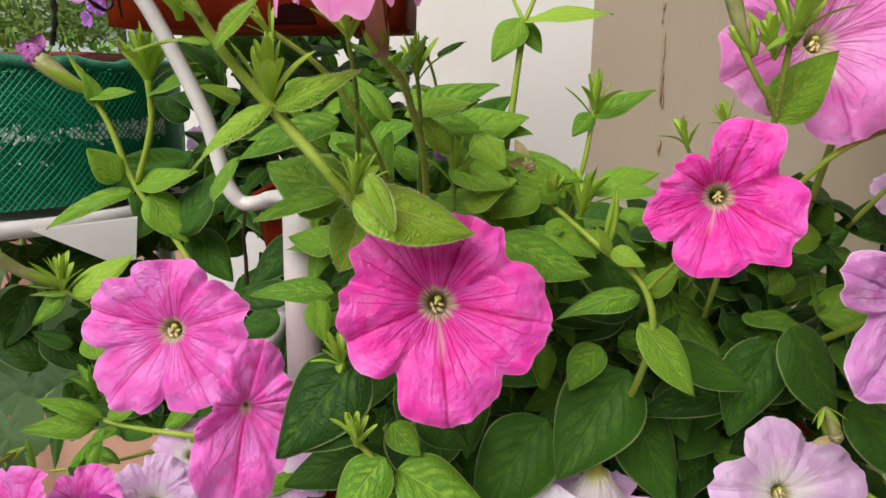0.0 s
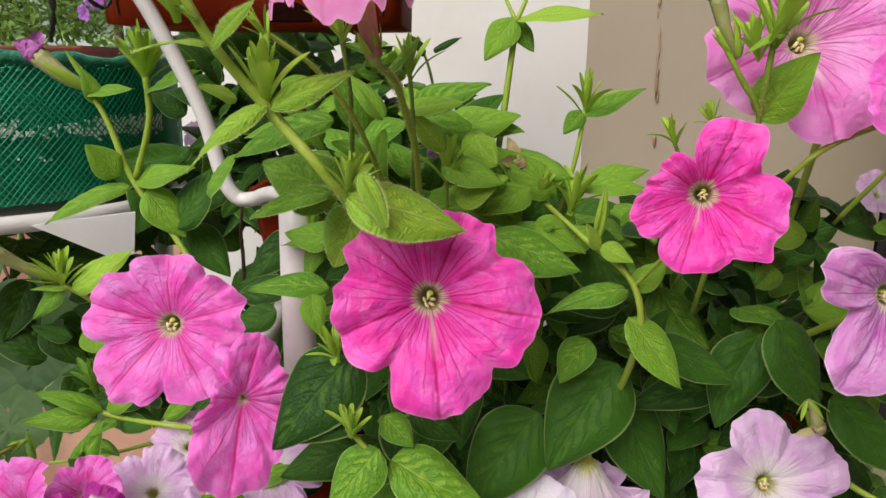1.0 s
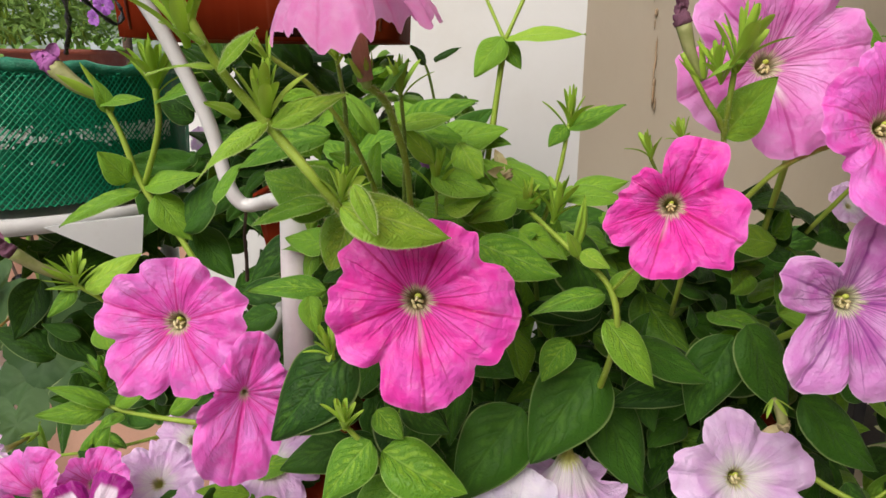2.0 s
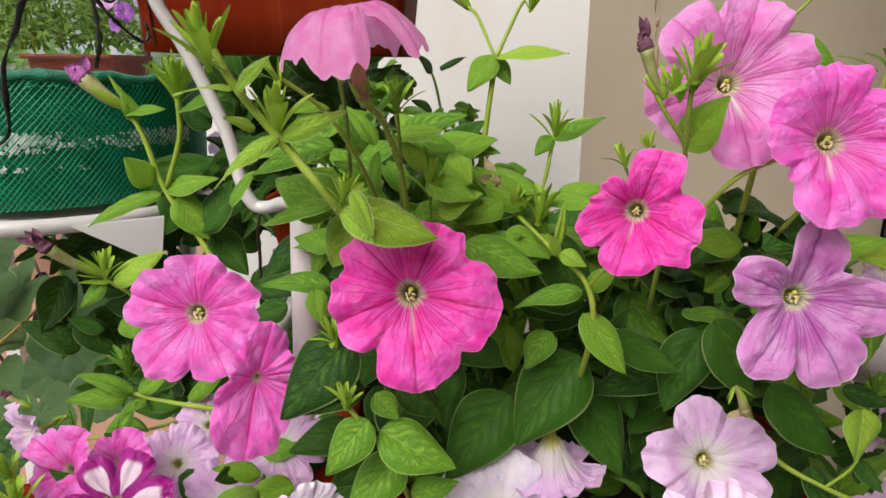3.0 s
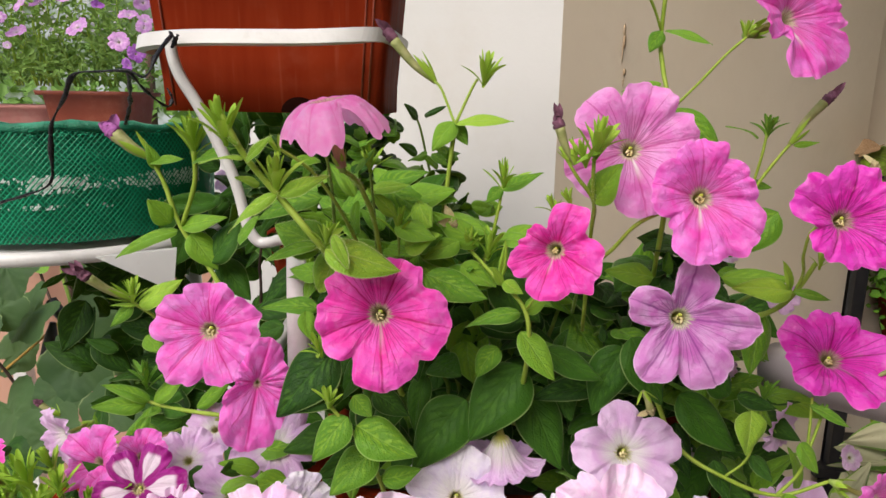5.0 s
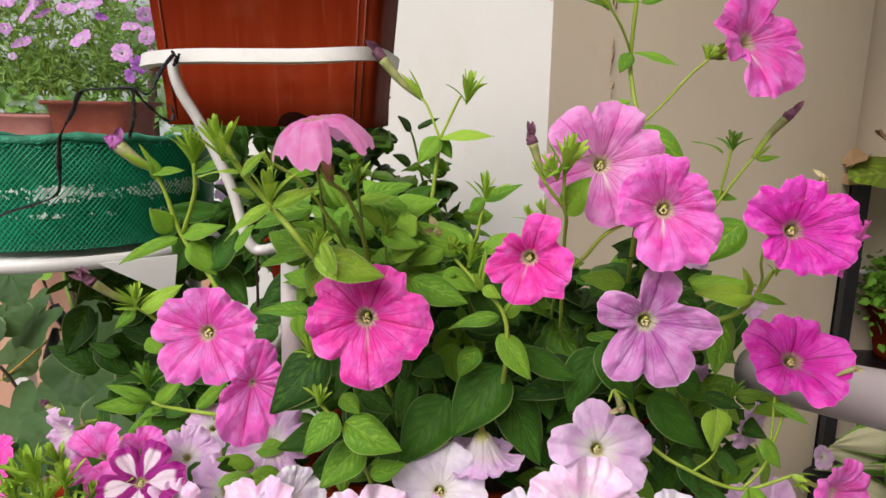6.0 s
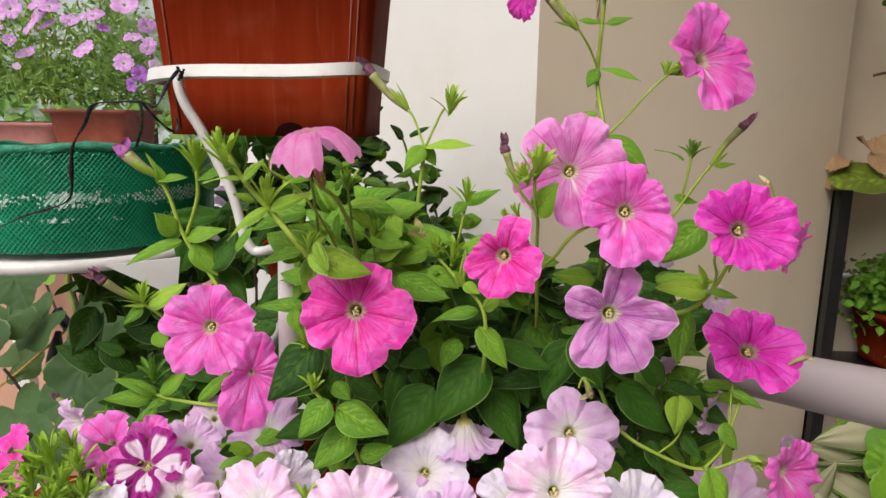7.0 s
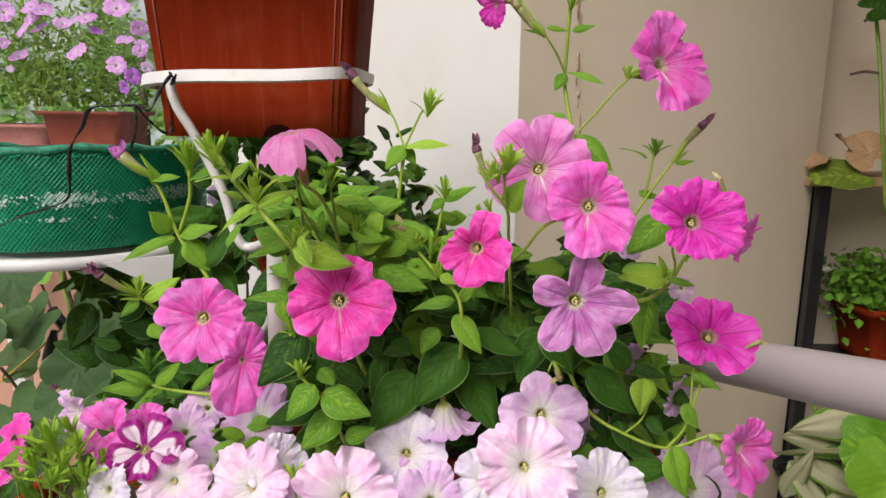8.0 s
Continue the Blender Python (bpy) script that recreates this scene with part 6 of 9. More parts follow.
leaf(pink_plant, (0.2521, 0.2680, 1.2800), (0.2693, 0.2620, 1.2778), (0.0202, -0.6452, 0.7638), 0.32, 3, 'm')
leaf(pink_plant, (0.2514, 0.2700, 1.2800), (0.2440, 0.2650, 1.2972), (0.0253, -0.7262, 0.6870), 0.40, 2, 'y')
leaf(pink_plant, (0.2484, 0.2950, 1.2601), (0.2425, 0.2850, 1.2241), (0.2283, -0.7736, 0.5912), 0.55, 1, 'm')
leaf(pink_plant, (0.2465, 0.2880, 1.2016), (0.2440, 0.2820, 1.1756), (0.1341, -0.8522, 0.5058), 0.72, 0, 'y')
leaf(pink_plant, (0.2108, 0.3100, 1.1998), (0.2468, 0.3000, 1.1681), (0.0253, -0.7262, 0.6870), 0.58, 1, 'o')
leaf(pink_plant, (0.2424, 0.3000, 1.2056), (0.2648, 0.2950, 1.2000), (0.0253, -0.7262, 0.6870), 0.50, 1, 'o')
leaf(pink_plant, (0.2420, 0.3100, 1.2010), (0.2199, 0.3100, 1.2234), (0.0253, -0.7262, 0.6870), 0.60, 1, 'o')
leaf(pink_plant, (0.2754, 0.2850, 1.1836), (0.2860, 0.2800, 1.1671), (0.2392, -0.8248, 0.5123), 0.65, 1, 'm')
leaf(pink_plant, (0.2792, 0.2880, 1.2063), (0.3000, 0.2800, 1.1975), (0.0064, -0.4059, 0.9139), 0.32, 3, 'm')
leaf(pink_plant, (0.2551, 0.3000, 1.1666), (0.2652, 0.2900, 1.1547), (0.0253, -0.7262, 0.6870), 0.60, 1, 'o')
leaf(pink_plant, (0.2327, 0.3000, 1.1620), (0.2411, 0.2900, 1.1408), (0.0253, -0.7262, 0.6870), 0.60, 1, 'o')
leaf(pink_plant, (0.2694, 0.2830, 1.1515), (0.2800, 0.2750, 1.1150), (0.2348, -0.8423, 0.4852), 0.55, 2, 'm')
leaf(pink_plant, (0.1908, 0.3000, 1.3742), (0.2170, 0.2920, 1.3509), (0.1182, -0.6614, 0.7407), 0.52, 3, 'm')
leaf(pink_plant, (0.1845, 0.3100, 1.3877), (0.1628, 0.3100, 1.3835), (0.0080, -0.4339, 0.9009), 0.45, 2, 'm')
leaf(pink_plant, (0.1427, 0.2620, 1.3264), (0.1540, 0.2500, 1.3477), (-0.2787, -0.8825, 0.3788), 0.62, 0, 'm')
leaf(pink_plant, (0.1434, 0.2500, 1.3540), (0.1288, 0.2450, 1.3471), (0.0228, -0.7473, 0.6641), 0.20, 3, 'y')
leaf(pink_plant, (0.1861, 0.3170, 1.4171), (0.2110, 0.3100, 1.4104), (0.0080, -0.4339, 0.9009), 0.30, 3, 'm')
leaf(pink_plant, (0.1839, 0.3150, 1.4170), (0.1766, 0.3100, 1.4051), (0.0228, -0.7473, 0.6641), 0.60, 1, 'm')
leaf(pink_plant, (0.1672, 0.3050, 1.4407), (0.1520, 0.3000, 1.4449), (0.0228, -0.7473, 0.6641), 0.20, 2, 'm')
leaf(pink_plant, (0.1682, 0.3050, 1.4463), (0.1845, 0.3000, 1.4439), (0.0228, -0.7473, 0.6641), 0.22, 2, 'm')
leaf(pink_plant, (0.1866, 0.3100, 1.4451), (0.2022, 0.3050, 1.4483), (0.0228, -0.7473, 0.6641), 0.36, 2, 'm')
leaf(pink_plant, (0.2477, 0.3250, 1.3578), (0.2268, 0.3200, 1.3652), (0.0080, -0.4339, 0.9009), 0.30, 3, 'm')
leaf(pink_plant, (0.2684, 0.3250, 1.3539), (0.2810, 0.3200, 1.3565), (0.0228, -0.7473, 0.6641), 0.30, 2, 'm')
leaf(pink_plant, (0.0674, 0.3450, 1.3621), (0.1029, 0.3350, 1.3659), (0.0080, -0.4339, 0.9009), 0.30, 3, 'm')
leaf(pink_plant, (0.0665, 0.3450, 1.3638), (0.0533, 0.3380, 1.3459), (-0.1729, -0.8091, 0.5617), 0.60, 1, 'm')
leaf(pink_plant, (0.0669, 0.3500, 1.3636), (0.0757, 0.3450, 1.3492), (0.0228, -0.7473, 0.6641), 0.60, 1, 'm')
leaf(pink_plant, (0.0977, 0.3380, 1.3222), (0.1227, 0.3320, 1.3345), (0.0135, -0.5569, 0.8305), 0.36, 2, 'm')
leaf(pink_plant, (0.0977, 0.3380, 1.3240), (0.0885, 0.3320, 1.3146), (0.0228, -0.7473, 0.6641), 0.60, 1, 'm')
leaf(pink_plant, (0.0986, 0.2900, 1.2730), (0.0921, 0.2850, 1.2849), (0.0149, -0.7079, 0.7062), 0.40, 1, 'y')
leaf(pink_plant, (0.0991, 0.2880, 1.2758), (0.1096, 0.2800, 1.2710), (0.0149, -0.7079, 0.7062), 0.60, 2, 'y')
leaf(pink_plant, (0.0972, 0.2900, 1.2775), (0.0994, 0.2900, 1.2995), (0.0149, -0.7079, 0.7062), 0.22, 2, 'y')
leaf(pink_plant, (0.1114, 0.2850, 1.2587), (0.1245, 0.2850, 1.2702), (0.0149, -0.7079, 0.7062), 0.60, 1, 'm')
leaf(pink_plant, (0.0411, 0.2950, 1.2923), (0.0621, 0.2900, 1.3019), (0.0228, -0.7473, 0.6641), 0.70, 0, 'm')
leaf(pink_plant, (0.0920, 0.3350, 1.2899), (0.0700, 0.3350, 1.3064), (0.0228, -0.7473, 0.6641), 0.50, 1, 'm')
leaf(pink_plant, (0.1009, 0.3300, 1.2954), (0.1268, 0.3300, 1.2993), (0.0228, -0.7473, 0.6641), 0.50, 1, 'm')
leaf(pink_plant, (0.1895, 0.3100, 1.2751), (0.1603, 0.3100, 1.2788), (0.0228, -0.7473, 0.6641), 0.50, 1, 'm')
leaf(pink_plant, (0.2666, 0.3300, 1.3134), (0.2389, 0.3300, 1.2847), (0.0228, -0.7473, 0.6641), 0.60, 1, 'm')
leaf(pink_plant, (0.2444, 0.3300, 1.3322), (0.2614, 0.3300, 1.3282), (0.0228, -0.7473, 0.6641), 0.50, 1, 'm')
leaf(pink_plant, (0.2385, 0.3200, 1.2562), (0.2634, 0.3100, 1.2244), (0.0228, -0.7473, 0.6641), 0.60, 1, 'm')
leaf(pink_plant, (0.2332, 0.3200, 1.2736), (0.2719, 0.3100, 1.2766), (0.0228, -0.7473, 0.6641), 0.40, 1, 'm')
leaf(pink_plant, (-0.1514, 0.4220, 1.2736), (-0.1913, 0.4000, 1.2563), (0.0135, -0.5569, 0.8305), 0.36, 2, 'm')
leaf(pink_plant, (-0.1474, 0.4230, 1.2771), (-0.1106, 0.4200, 1.2861), (0.0135, -0.5569, 0.8305), 0.45, 2, 'm')
leaf(pink_plant, (-0.1401, 0.4200, 1.2725), (-0.1197, 0.4200, 1.2437), (0.0228, -0.7473, 0.6641), 0.60, 1, 'm')
leaf(pink_plant, (-0.1258, 0.4200, 1.2490), (-0.1037, 0.4300, 1.2846), (0.0228, -0.7473, 0.6641), 0.60, 1, 'o')
leaf(pink_plant, (-0.1554, 0.4200, 1.2801), (-0.1676, 0.4100, 1.2996), (0.0228, -0.7473, 0.6641), 0.70, 1, 'm')
leaf(pink_plant, (-0.1711, 0.4250, 1.3259), (-0.1416, 0.4200, 1.3309), (0.0080, -0.4339, 0.9009), 0.35, 3, 'm')
leaf(pink_plant, (-0.1652, 0.4250, 1.3209), (-0.1707, 0.4200, 1.3416), (0.0228, -0.7473, 0.6641), 0.45, 3, 'm')
leaf(pink_plant, (-0.1320, 0.4150, 1.3274), (-0.0952, 0.4000, 1.3416), (0.0080, -0.4339, 0.9009), 0.35, 3, 'm')
leaf(pink_plant, (-0.1435, 0.3300, 1.2410), (-0.1572, 0.3250, 1.2272), (0.0228, -0.7473, 0.6641), 0.45, 1, 'm')
leaf(pink_plant, (-0.1412, 0.3300, 1.2410), (-0.1560, 0.3250, 1.2421), (0.0228, -0.7473, 0.6641), 0.25, 3, 'y')
leaf(pink_plant, (-0.1390, 0.3300, 1.2411), (-0.1081, 0.3300, 1.2601), (0.0228, -0.7473, 0.6641), 0.45, 1, 'y')
leaf(pink_plant, (-0.1360, 0.3300, 1.2201), (-0.1229, 0.3250, 1.2102), (0.0228, -0.7473, 0.6641), 0.70, 1, 'm')
leaf(pink_plant, (-0.1716, 0.3900, 1.1413), (-0.2062, 0.3750, 1.1450), (0.0135, -0.5569, 0.8305), 0.42, 1, 'm')
leaf(pink_plant, (-0.1682, 0.3900, 1.1442), (-0.1998, 0.3800, 1.1608), (0.0135, -0.5569, 0.8305), 0.35, 2, 'm')
leaf(pink_plant, (-0.1573, 0.3850, 1.1411), (-0.1658, 0.3700, 1.1392), (0.0135, -0.5569, 0.8305), 0.60, 2, 'm')
leaf(pink_plant, (-0.1646, 0.3900, 1.1442), (-0.1418, 0.3950, 1.1646), (0.0228, -0.7473, 0.6641), 0.50, 1, 'm')
leaf(pink_plant, (-0.1571, 0.3900, 1.1390), (-0.1369, 0.3850, 1.1362), (0.0228, -0.7473, 0.6641), 0.60, 1, 'o')
leaf(pink_plant, (-0.1309, 0.3900, 1.1397), (-0.1008, 0.3900, 1.1675), (0.0228, -0.7473, 0.6641), 0.35, 1, 'm')
leaf(pink_plant, (-0.0734, 0.3700, 1.2265), (-0.0367, 0.3700, 1.2322), (0.0228, -0.7473, 0.6641), 0.50, 1, 'o')
leaf(pink_plant, (-0.0512, 0.3600, 1.2200), (-0.0757, 0.3600, 1.2095), (0.0228, -0.7473, 0.6641), 0.60, 1, 'o')
leaf(pink_plant, (0.0217, 0.3100, 1.3262), (0.0541, 0.2980, 1.3370), (0.0188, -0.6686, 0.7434), 0.42, 2, 'm')
leaf(pink_plant, (0.0243, 0.3250, 1.3253), (0.0586, 0.3130, 1.3041), (0.0188, -0.6686, 0.7434), 0.62, 1, 'm')
leaf(pink_plant, (0.0614, 0.3300, 1.3070), (0.0920, 0.3180, 1.2974), (0.0188, -0.6686, 0.7434), 0.50, 1, 'm')
leaf(pink_plant, (0.0588, 0.3100, 1.2717), (0.0817, 0.2980, 1.2808), (0.0188, -0.6686, 0.7434), 0.55, 1, 'm')
leaf(pink_plant, (0.0385, 0.3100, 1.2765), (0.0242, 0.2980, 1.2956), (0.0188, -0.6686, 0.7434), 0.60, 1, 'm')
leaf(pink_plant, (0.0432, 0.3400, 1.3194), (0.0707, 0.3280, 1.3162), (0.0188, -0.6686, 0.7434), 0.50, 2, 'm')
leaf(pink_plant, (0.0723, 0.3100, 1.2942), (0.0521, 0.2980, 1.2857), (0.0188, -0.6686, 0.7434), 0.55, 1, 'm')
leaf(pink_plant, (0.0075, 0.3000, 1.3075), (-0.0057, 0.2880, 1.3152), (0.0188, -0.6686, 0.7434), 0.60, 1, 'm')
leaf(pink_plant, (0.0133, 0.2900, 1.2846), (0.0405, 0.2780, 1.2836), (0.0188, -0.6686, 0.7434), 0.55, 1, 'm')
leaf(pink_plant, (0.0976, 0.3100, 1.2776), (0.0838, 0.2980, 1.2673), (0.0188, -0.6686, 0.7434), 0.60, 1, 'm')
leaf(pink_plant, (-0.0596, 0.3000, 1.2938), (-0.0422, 0.2880, 1.3106), (0.0188, -0.6686, 0.7434), 0.60, 1, 'm')
leaf(pink_plant, (-0.0319, 0.2600, 1.3322), (-0.0406, 0.2480, 1.3372), (0.0188, -0.6686, 0.7434), 0.45, 1, 'y')
leaf(pink_plant, (0.0170, 0.2700, 1.3394), (0.0292, 0.2580, 1.3518), (0.0188, -0.6686, 0.7434), 0.50, 1, 'm')

leaf(pink_plant, (-0.0486, 0.4200, 1.2457), (-0.0807, 0.4100, 1.2207), (0.02, -0.75, 0.66), 0.60, 2, 'o')
leaf(pink_plant, (-0.1248, 0.4400, 1.2474), (-0.0985, 0.4300, 1.2161), (0.02, -0.75, 0.66), 0.55, 1, 'o')
leaf(pink_plant, (-0.1073, 0.4600, 1.2634), (-0.1293, 0.4500, 1.2476), (0.02, -0.75, 0.66), 0.50, 3, 'o')
leaf(pink_plant, (-0.1066, 0.5000, 1.2642), (-0.1218, 0.4900, 1.2401), (0.02, -0.75, 0.66), 0.50, 0, 'o')
leaf(pink_plant, (-0.1011, 0.5000, 1.2583), (-0.0934, 0.4900, 1.2403), (0.02, -0.75, 0.66), 0.60, 5, 'o')
leaf(pink_plant, (-0.0652, 0.4200, 1.2177), (-0.0876, 0.4100, 1.2172), (0.02, -0.75, 0.66), 0.50, 1, 'o')
leaf(pink_plant, (-0.1165, 0.5000, 1.2641), (-0.1333, 0.4900, 1.2570), (0.02, -0.75, 0.66), 0.60, 2, 'm')
leaf(pink_plant, (-0.0940, 0.5000, 1.2761), (-0.1078, 0.4900, 1.2599), (0.02, -0.75, 0.66), 0.50, 2, 'o')
leaf(pink_plant, (-0.1291, 0.4500, 1.2209), (-0.1423, 0.4400, 1.2125), (0.02, -0.75, 0.66), 0.60, 1, 'o')
leaf(pink_plant, (-0.0562, 0.4200, 1.2609), (-0.0414, 0.4100, 1.2482), (0.02, -0.75, 0.66), 0.60, 1, 'o')
stem(pink_plant, [(-0.1004, 0.4700, 1.2549), (-0.1029, 0.4700, 1.2350), (-0.1025, 0.4700, 1.2194), (-0.1030, 0.4700, 1.2016)], 0.0011, 0.0014, 0, BARK)

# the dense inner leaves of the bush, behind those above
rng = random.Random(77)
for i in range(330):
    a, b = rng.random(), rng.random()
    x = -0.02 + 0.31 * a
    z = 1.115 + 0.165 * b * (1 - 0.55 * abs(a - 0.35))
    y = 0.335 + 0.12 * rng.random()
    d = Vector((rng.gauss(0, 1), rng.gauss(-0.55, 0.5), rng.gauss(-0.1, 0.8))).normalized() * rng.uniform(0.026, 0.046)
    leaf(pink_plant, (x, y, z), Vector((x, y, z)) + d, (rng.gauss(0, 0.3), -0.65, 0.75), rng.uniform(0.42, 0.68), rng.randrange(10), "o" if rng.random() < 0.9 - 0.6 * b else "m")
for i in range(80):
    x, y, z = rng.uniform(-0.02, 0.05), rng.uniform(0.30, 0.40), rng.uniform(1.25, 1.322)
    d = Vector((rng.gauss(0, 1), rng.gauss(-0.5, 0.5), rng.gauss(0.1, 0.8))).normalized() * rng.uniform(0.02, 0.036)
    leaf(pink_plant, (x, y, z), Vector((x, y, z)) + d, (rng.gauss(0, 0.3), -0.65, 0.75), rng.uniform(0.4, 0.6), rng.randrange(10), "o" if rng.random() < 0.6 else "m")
# large dark-coloured leaves behind, added to fill the gaps with shade
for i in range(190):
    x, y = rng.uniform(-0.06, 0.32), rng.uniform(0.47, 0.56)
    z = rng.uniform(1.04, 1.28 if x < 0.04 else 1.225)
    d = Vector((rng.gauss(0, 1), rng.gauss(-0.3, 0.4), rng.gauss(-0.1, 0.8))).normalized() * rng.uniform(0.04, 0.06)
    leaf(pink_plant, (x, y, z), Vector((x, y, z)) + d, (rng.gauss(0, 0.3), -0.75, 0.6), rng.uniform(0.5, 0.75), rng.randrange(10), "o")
for i in range(14):
    x, z = 0.0 + 0.022 * i, rng.uniform(1.20, 1.28)
    stem(pink_plant, [(x, 0.36 + 0.02 * rng.random(), z), (0.06 + 0.010 * i, 0.40, 1.17), (0.06 + 0.010 * i, 0.42, 1.13)], 0.0014, 0.002, 0, STEM_DARK)


pale_plant = thing("petunia_plant", (0.0500, 0.3600, 1.1200), 'petunia covered in white and pale lilac flowers', "plant", "petunias on the stand")
flower(pale_plant, (0.0744, 0.2780, 1.1423), (0.0298, -0.8774, 0.4788), 0.0325, WHITE, 61, funnel=0.1, notch=0.14, mouth=0.12)
flower(pale_plant, (0.1027, 0.3000, 1.1493), (0.0724, 0.0720, -0.9948), 0.0268, LILAC, 62, funnel=0.85, cup=-0.25, tube=0.25, mouth=0.2, heart=False, calyx=False)
flower(pale_plant, (0.1564, 0.2140, 1.1690), (0.0312, -0.9011, 0.4326), 0.0322, BLUSH, 63, funnel=0.22, ruffle=0.17, notch=0.16)
flower(pale_plant, (0.1333, 0.2620, 1.1316), (-0.1205, -0.8717, 0.4750), 0.0250, WHITE, 64, funnel=0.1, ruffle=0.12, notch=0.16)
flower(pale_plant, (0.2145, 0.2550, 1.1292), (0.0298, -0.8774, 0.4788), 0.0293, WHITE, 65, funnel=0.1, ruffle=0.12, notch=0.16)
flower(pale_plant, (0.2997, 0.3200, 1.0968), (0.1792, -0.8598, 0.4781), 0.0370, LILAC, 66, funnel=0.15)
flower(pale_plant, (0.2916, 0.3400, 1.1648), (0.5835, -0.8003, -0.1380), 0.0192, LILAC, 67, funnel=0.3, ruffle=0.1, notch=0.16, heart=False)
flower(pale_plant, (0.2251, 0.3500, 1.1258), (0.2339, -0.9284, 0.2887), 0.0218, LILAC, 68, funnel=0.3, ruffle=0.1, notch=0.16, heart=False)
flower(pale_plant, (0.2513, 0.3500, 1.1937), (0.5344, -0.7700, -0.3487), 0.0157, LILAC, 75, funnel=0.3, ruffle=0.1, notch=0.16, heart=False)
flower(pale_plant, (0.0351, 0.2400, 1.1287), (0.0283, -0.8509, 0.5246), 0.0358, BLUSH, 69, funnel=0.25, ruffle=0.19, notch=0.16)
flower(pale_plant, (-0.0350, 0.2500, 1.1282), (-0.1723, -0.8376, 0.5184), 0.0311, BLUSH, 70, funnel=0.2, ruffle=0.18, notch=0.16)
flower(pale_plant, (-0.0186, 0.2700, 1.1351), (0.5744, -0.7113, 0.4050), 0.0228, WHITE, 71, funnel=0.3, ruffle=0.08, heart=False)
flower(pale_plant, (-0.0959, 0.2650, 1.1219), (0.1280, -0.8417, 0.5246), 0.0257, BLUSH, 72, funnel=0.2, ruffle=0.14, notch=0.16)
flower(pale_plant, (-0.1444, 0.2600, 1.1160), (-0.3196, -0.8725, 0.3697), 0.0206, WHITE, 73, funnel=0.2, ruffle=0.08, heart=False)
flower(pale_plant, (0.0945, 0.2500, 1.1225), (0.1280, -0.8417, 0.5246), 0.0246, LILAC, 74, funnel=0.2, ruffle=0.1, notch=0.16, heart=False)
flower(pale_plant, (0.0636, 0.2700, 1.1252), (0.0267, -0.8214, 0.5697), 0.0206, LILAC, 76, funnel=0.2, ruffle=0.1, notch=0.16, heart=False)
flower(pale_plant, (-0.2196, 0.3500, 1.1309), (-0.5158, -0.8512, -0.0967), 0.0219, LILAC, 77, funnel=0.4, ruffle=0.1, notch=0.16, heart=False)
flower(pale_plant, (-0.1187, 0.3400, 1.1247), (0.1724, -0.7339, 0.6570), 0.0238, LILAC, 78, funnel=0.25, ruffle=0.1, notch=0.16, heart=False)
flower(pale_plant, (-0.0609, 0.3600, 1.1271), (0.1777, -0.8331, 0.5238), 0.0323, LILAC, 79, funnel=0.2, ruffle=0.1, notch=0.16, heart=False)
flower(pale_plant, (-0.0832, 0.3200, 1.1107), (-0.0771, -0.7509, 0.6559), 0.0267, LILAC, 80, funnel=0.2, ruffle=0.1, notch=0.16, heart=False)
flower(pale_plant, (-0.1146, 0.3800, 1.1292), (0.0188, -0.6686, 0.7434), 0.0228, LILAC, 81, funnel=0.2, ruffle=0.1, notch=0.16, heart=False)
flower(pale_plant, (0.0057, 0.2500, 1.1173), (0.0267, -0.8214, 0.5697), 0.0240, LILAC, 82, funnel=0.2, ruffle=0.1, notch=0.16, heart=False)
flower(pale_plant, (0.2574, 0.3000, 1.0880), (0.0267, -0.8214, 0.5697), 0.0306, WHITE, 83, funnel=0.2, heart=False)
flower(pale_plant, (0.1715, 0.2400, 1.1228), (0.0230, -0.7526, 0.6580), 0.0270, LILAC, 84, funnel=0.2, ruffle=0.1, notch=0.16, heart=False)
rng = random.Random(31)
for i in range(120):
    x, y, z = rng.uniform(-0.26, 0.33), rng.uniform(0.29, 0.40), rng.uniform(1.06, 1.135)
    d = Vector((rng.gauss(0, 1), rng.gauss(-0.5, 0.5), rng.gauss(0.2, 0.7))).normalized() * rng.uniform(0.022, 0.04)
    leaf(pale_plant, (x, y, z), Vector((x, y, z)) + d, (rng.gauss(0, 0.3), -0.6, 0.8), rng.uniform(0.35, 0.6), rng.randrange(10), rng.choice("mmo"))
for i in range(12):
    x = -0.15 + 0.04 * i
    stem(pale_plant, [(x, 0.29, 1.10), (x + 0.01, 0.34, 1.08), (x + 0.01, 0.40, 1.05)], 0.0011, 0.0018, 0, STEM_DARK)

stem(pale_plant, [(0.1401, 0.2350, 1.1391), (0.1433, 0.2410, 1.1169), (0.1487, 0.2650, 1.0766), (0.1573, 0.3050, 1.0186)], 0.0007, 0.0011, 60, STEM_DARK)
shoot(pale_plant, (0.1401, 0.2350, 1.1395), (-0.0063, -0.0970, 0.9953), 0.0152, 31, count=6)
stem(pale_plant, [(-0.0018, 0.2500, 1.1341), (-0.0016, 0.2560, 1.1111), (-0.0055, 0.2800, 1.0700), (-0.0118, 0.3200, 1.0111)], 0.0007, 0.0011, 60, STEM_DARK)
shoot(pale_plant, (-0.0018, 0.2500, 1.1345), (-0.0063, -0.0970, 0.9953), 0.0159, 32, count=6)
stem(pale_plant, [(-0.0767, 0.2900, 1.1086), (-0.0776, 0.2960, 1.0837), (-0.0852, 0.3200, 1.0400), (-0.0974, 0.3600, 0.9782)], 0.0007, 0.0011, 60, STEM_DARK)
shoot(pale_plant, (-0.0767, 0.2900, 1.1091), (-0.0063, -0.0970, 0.9953), 0.0157, 33, count=6)

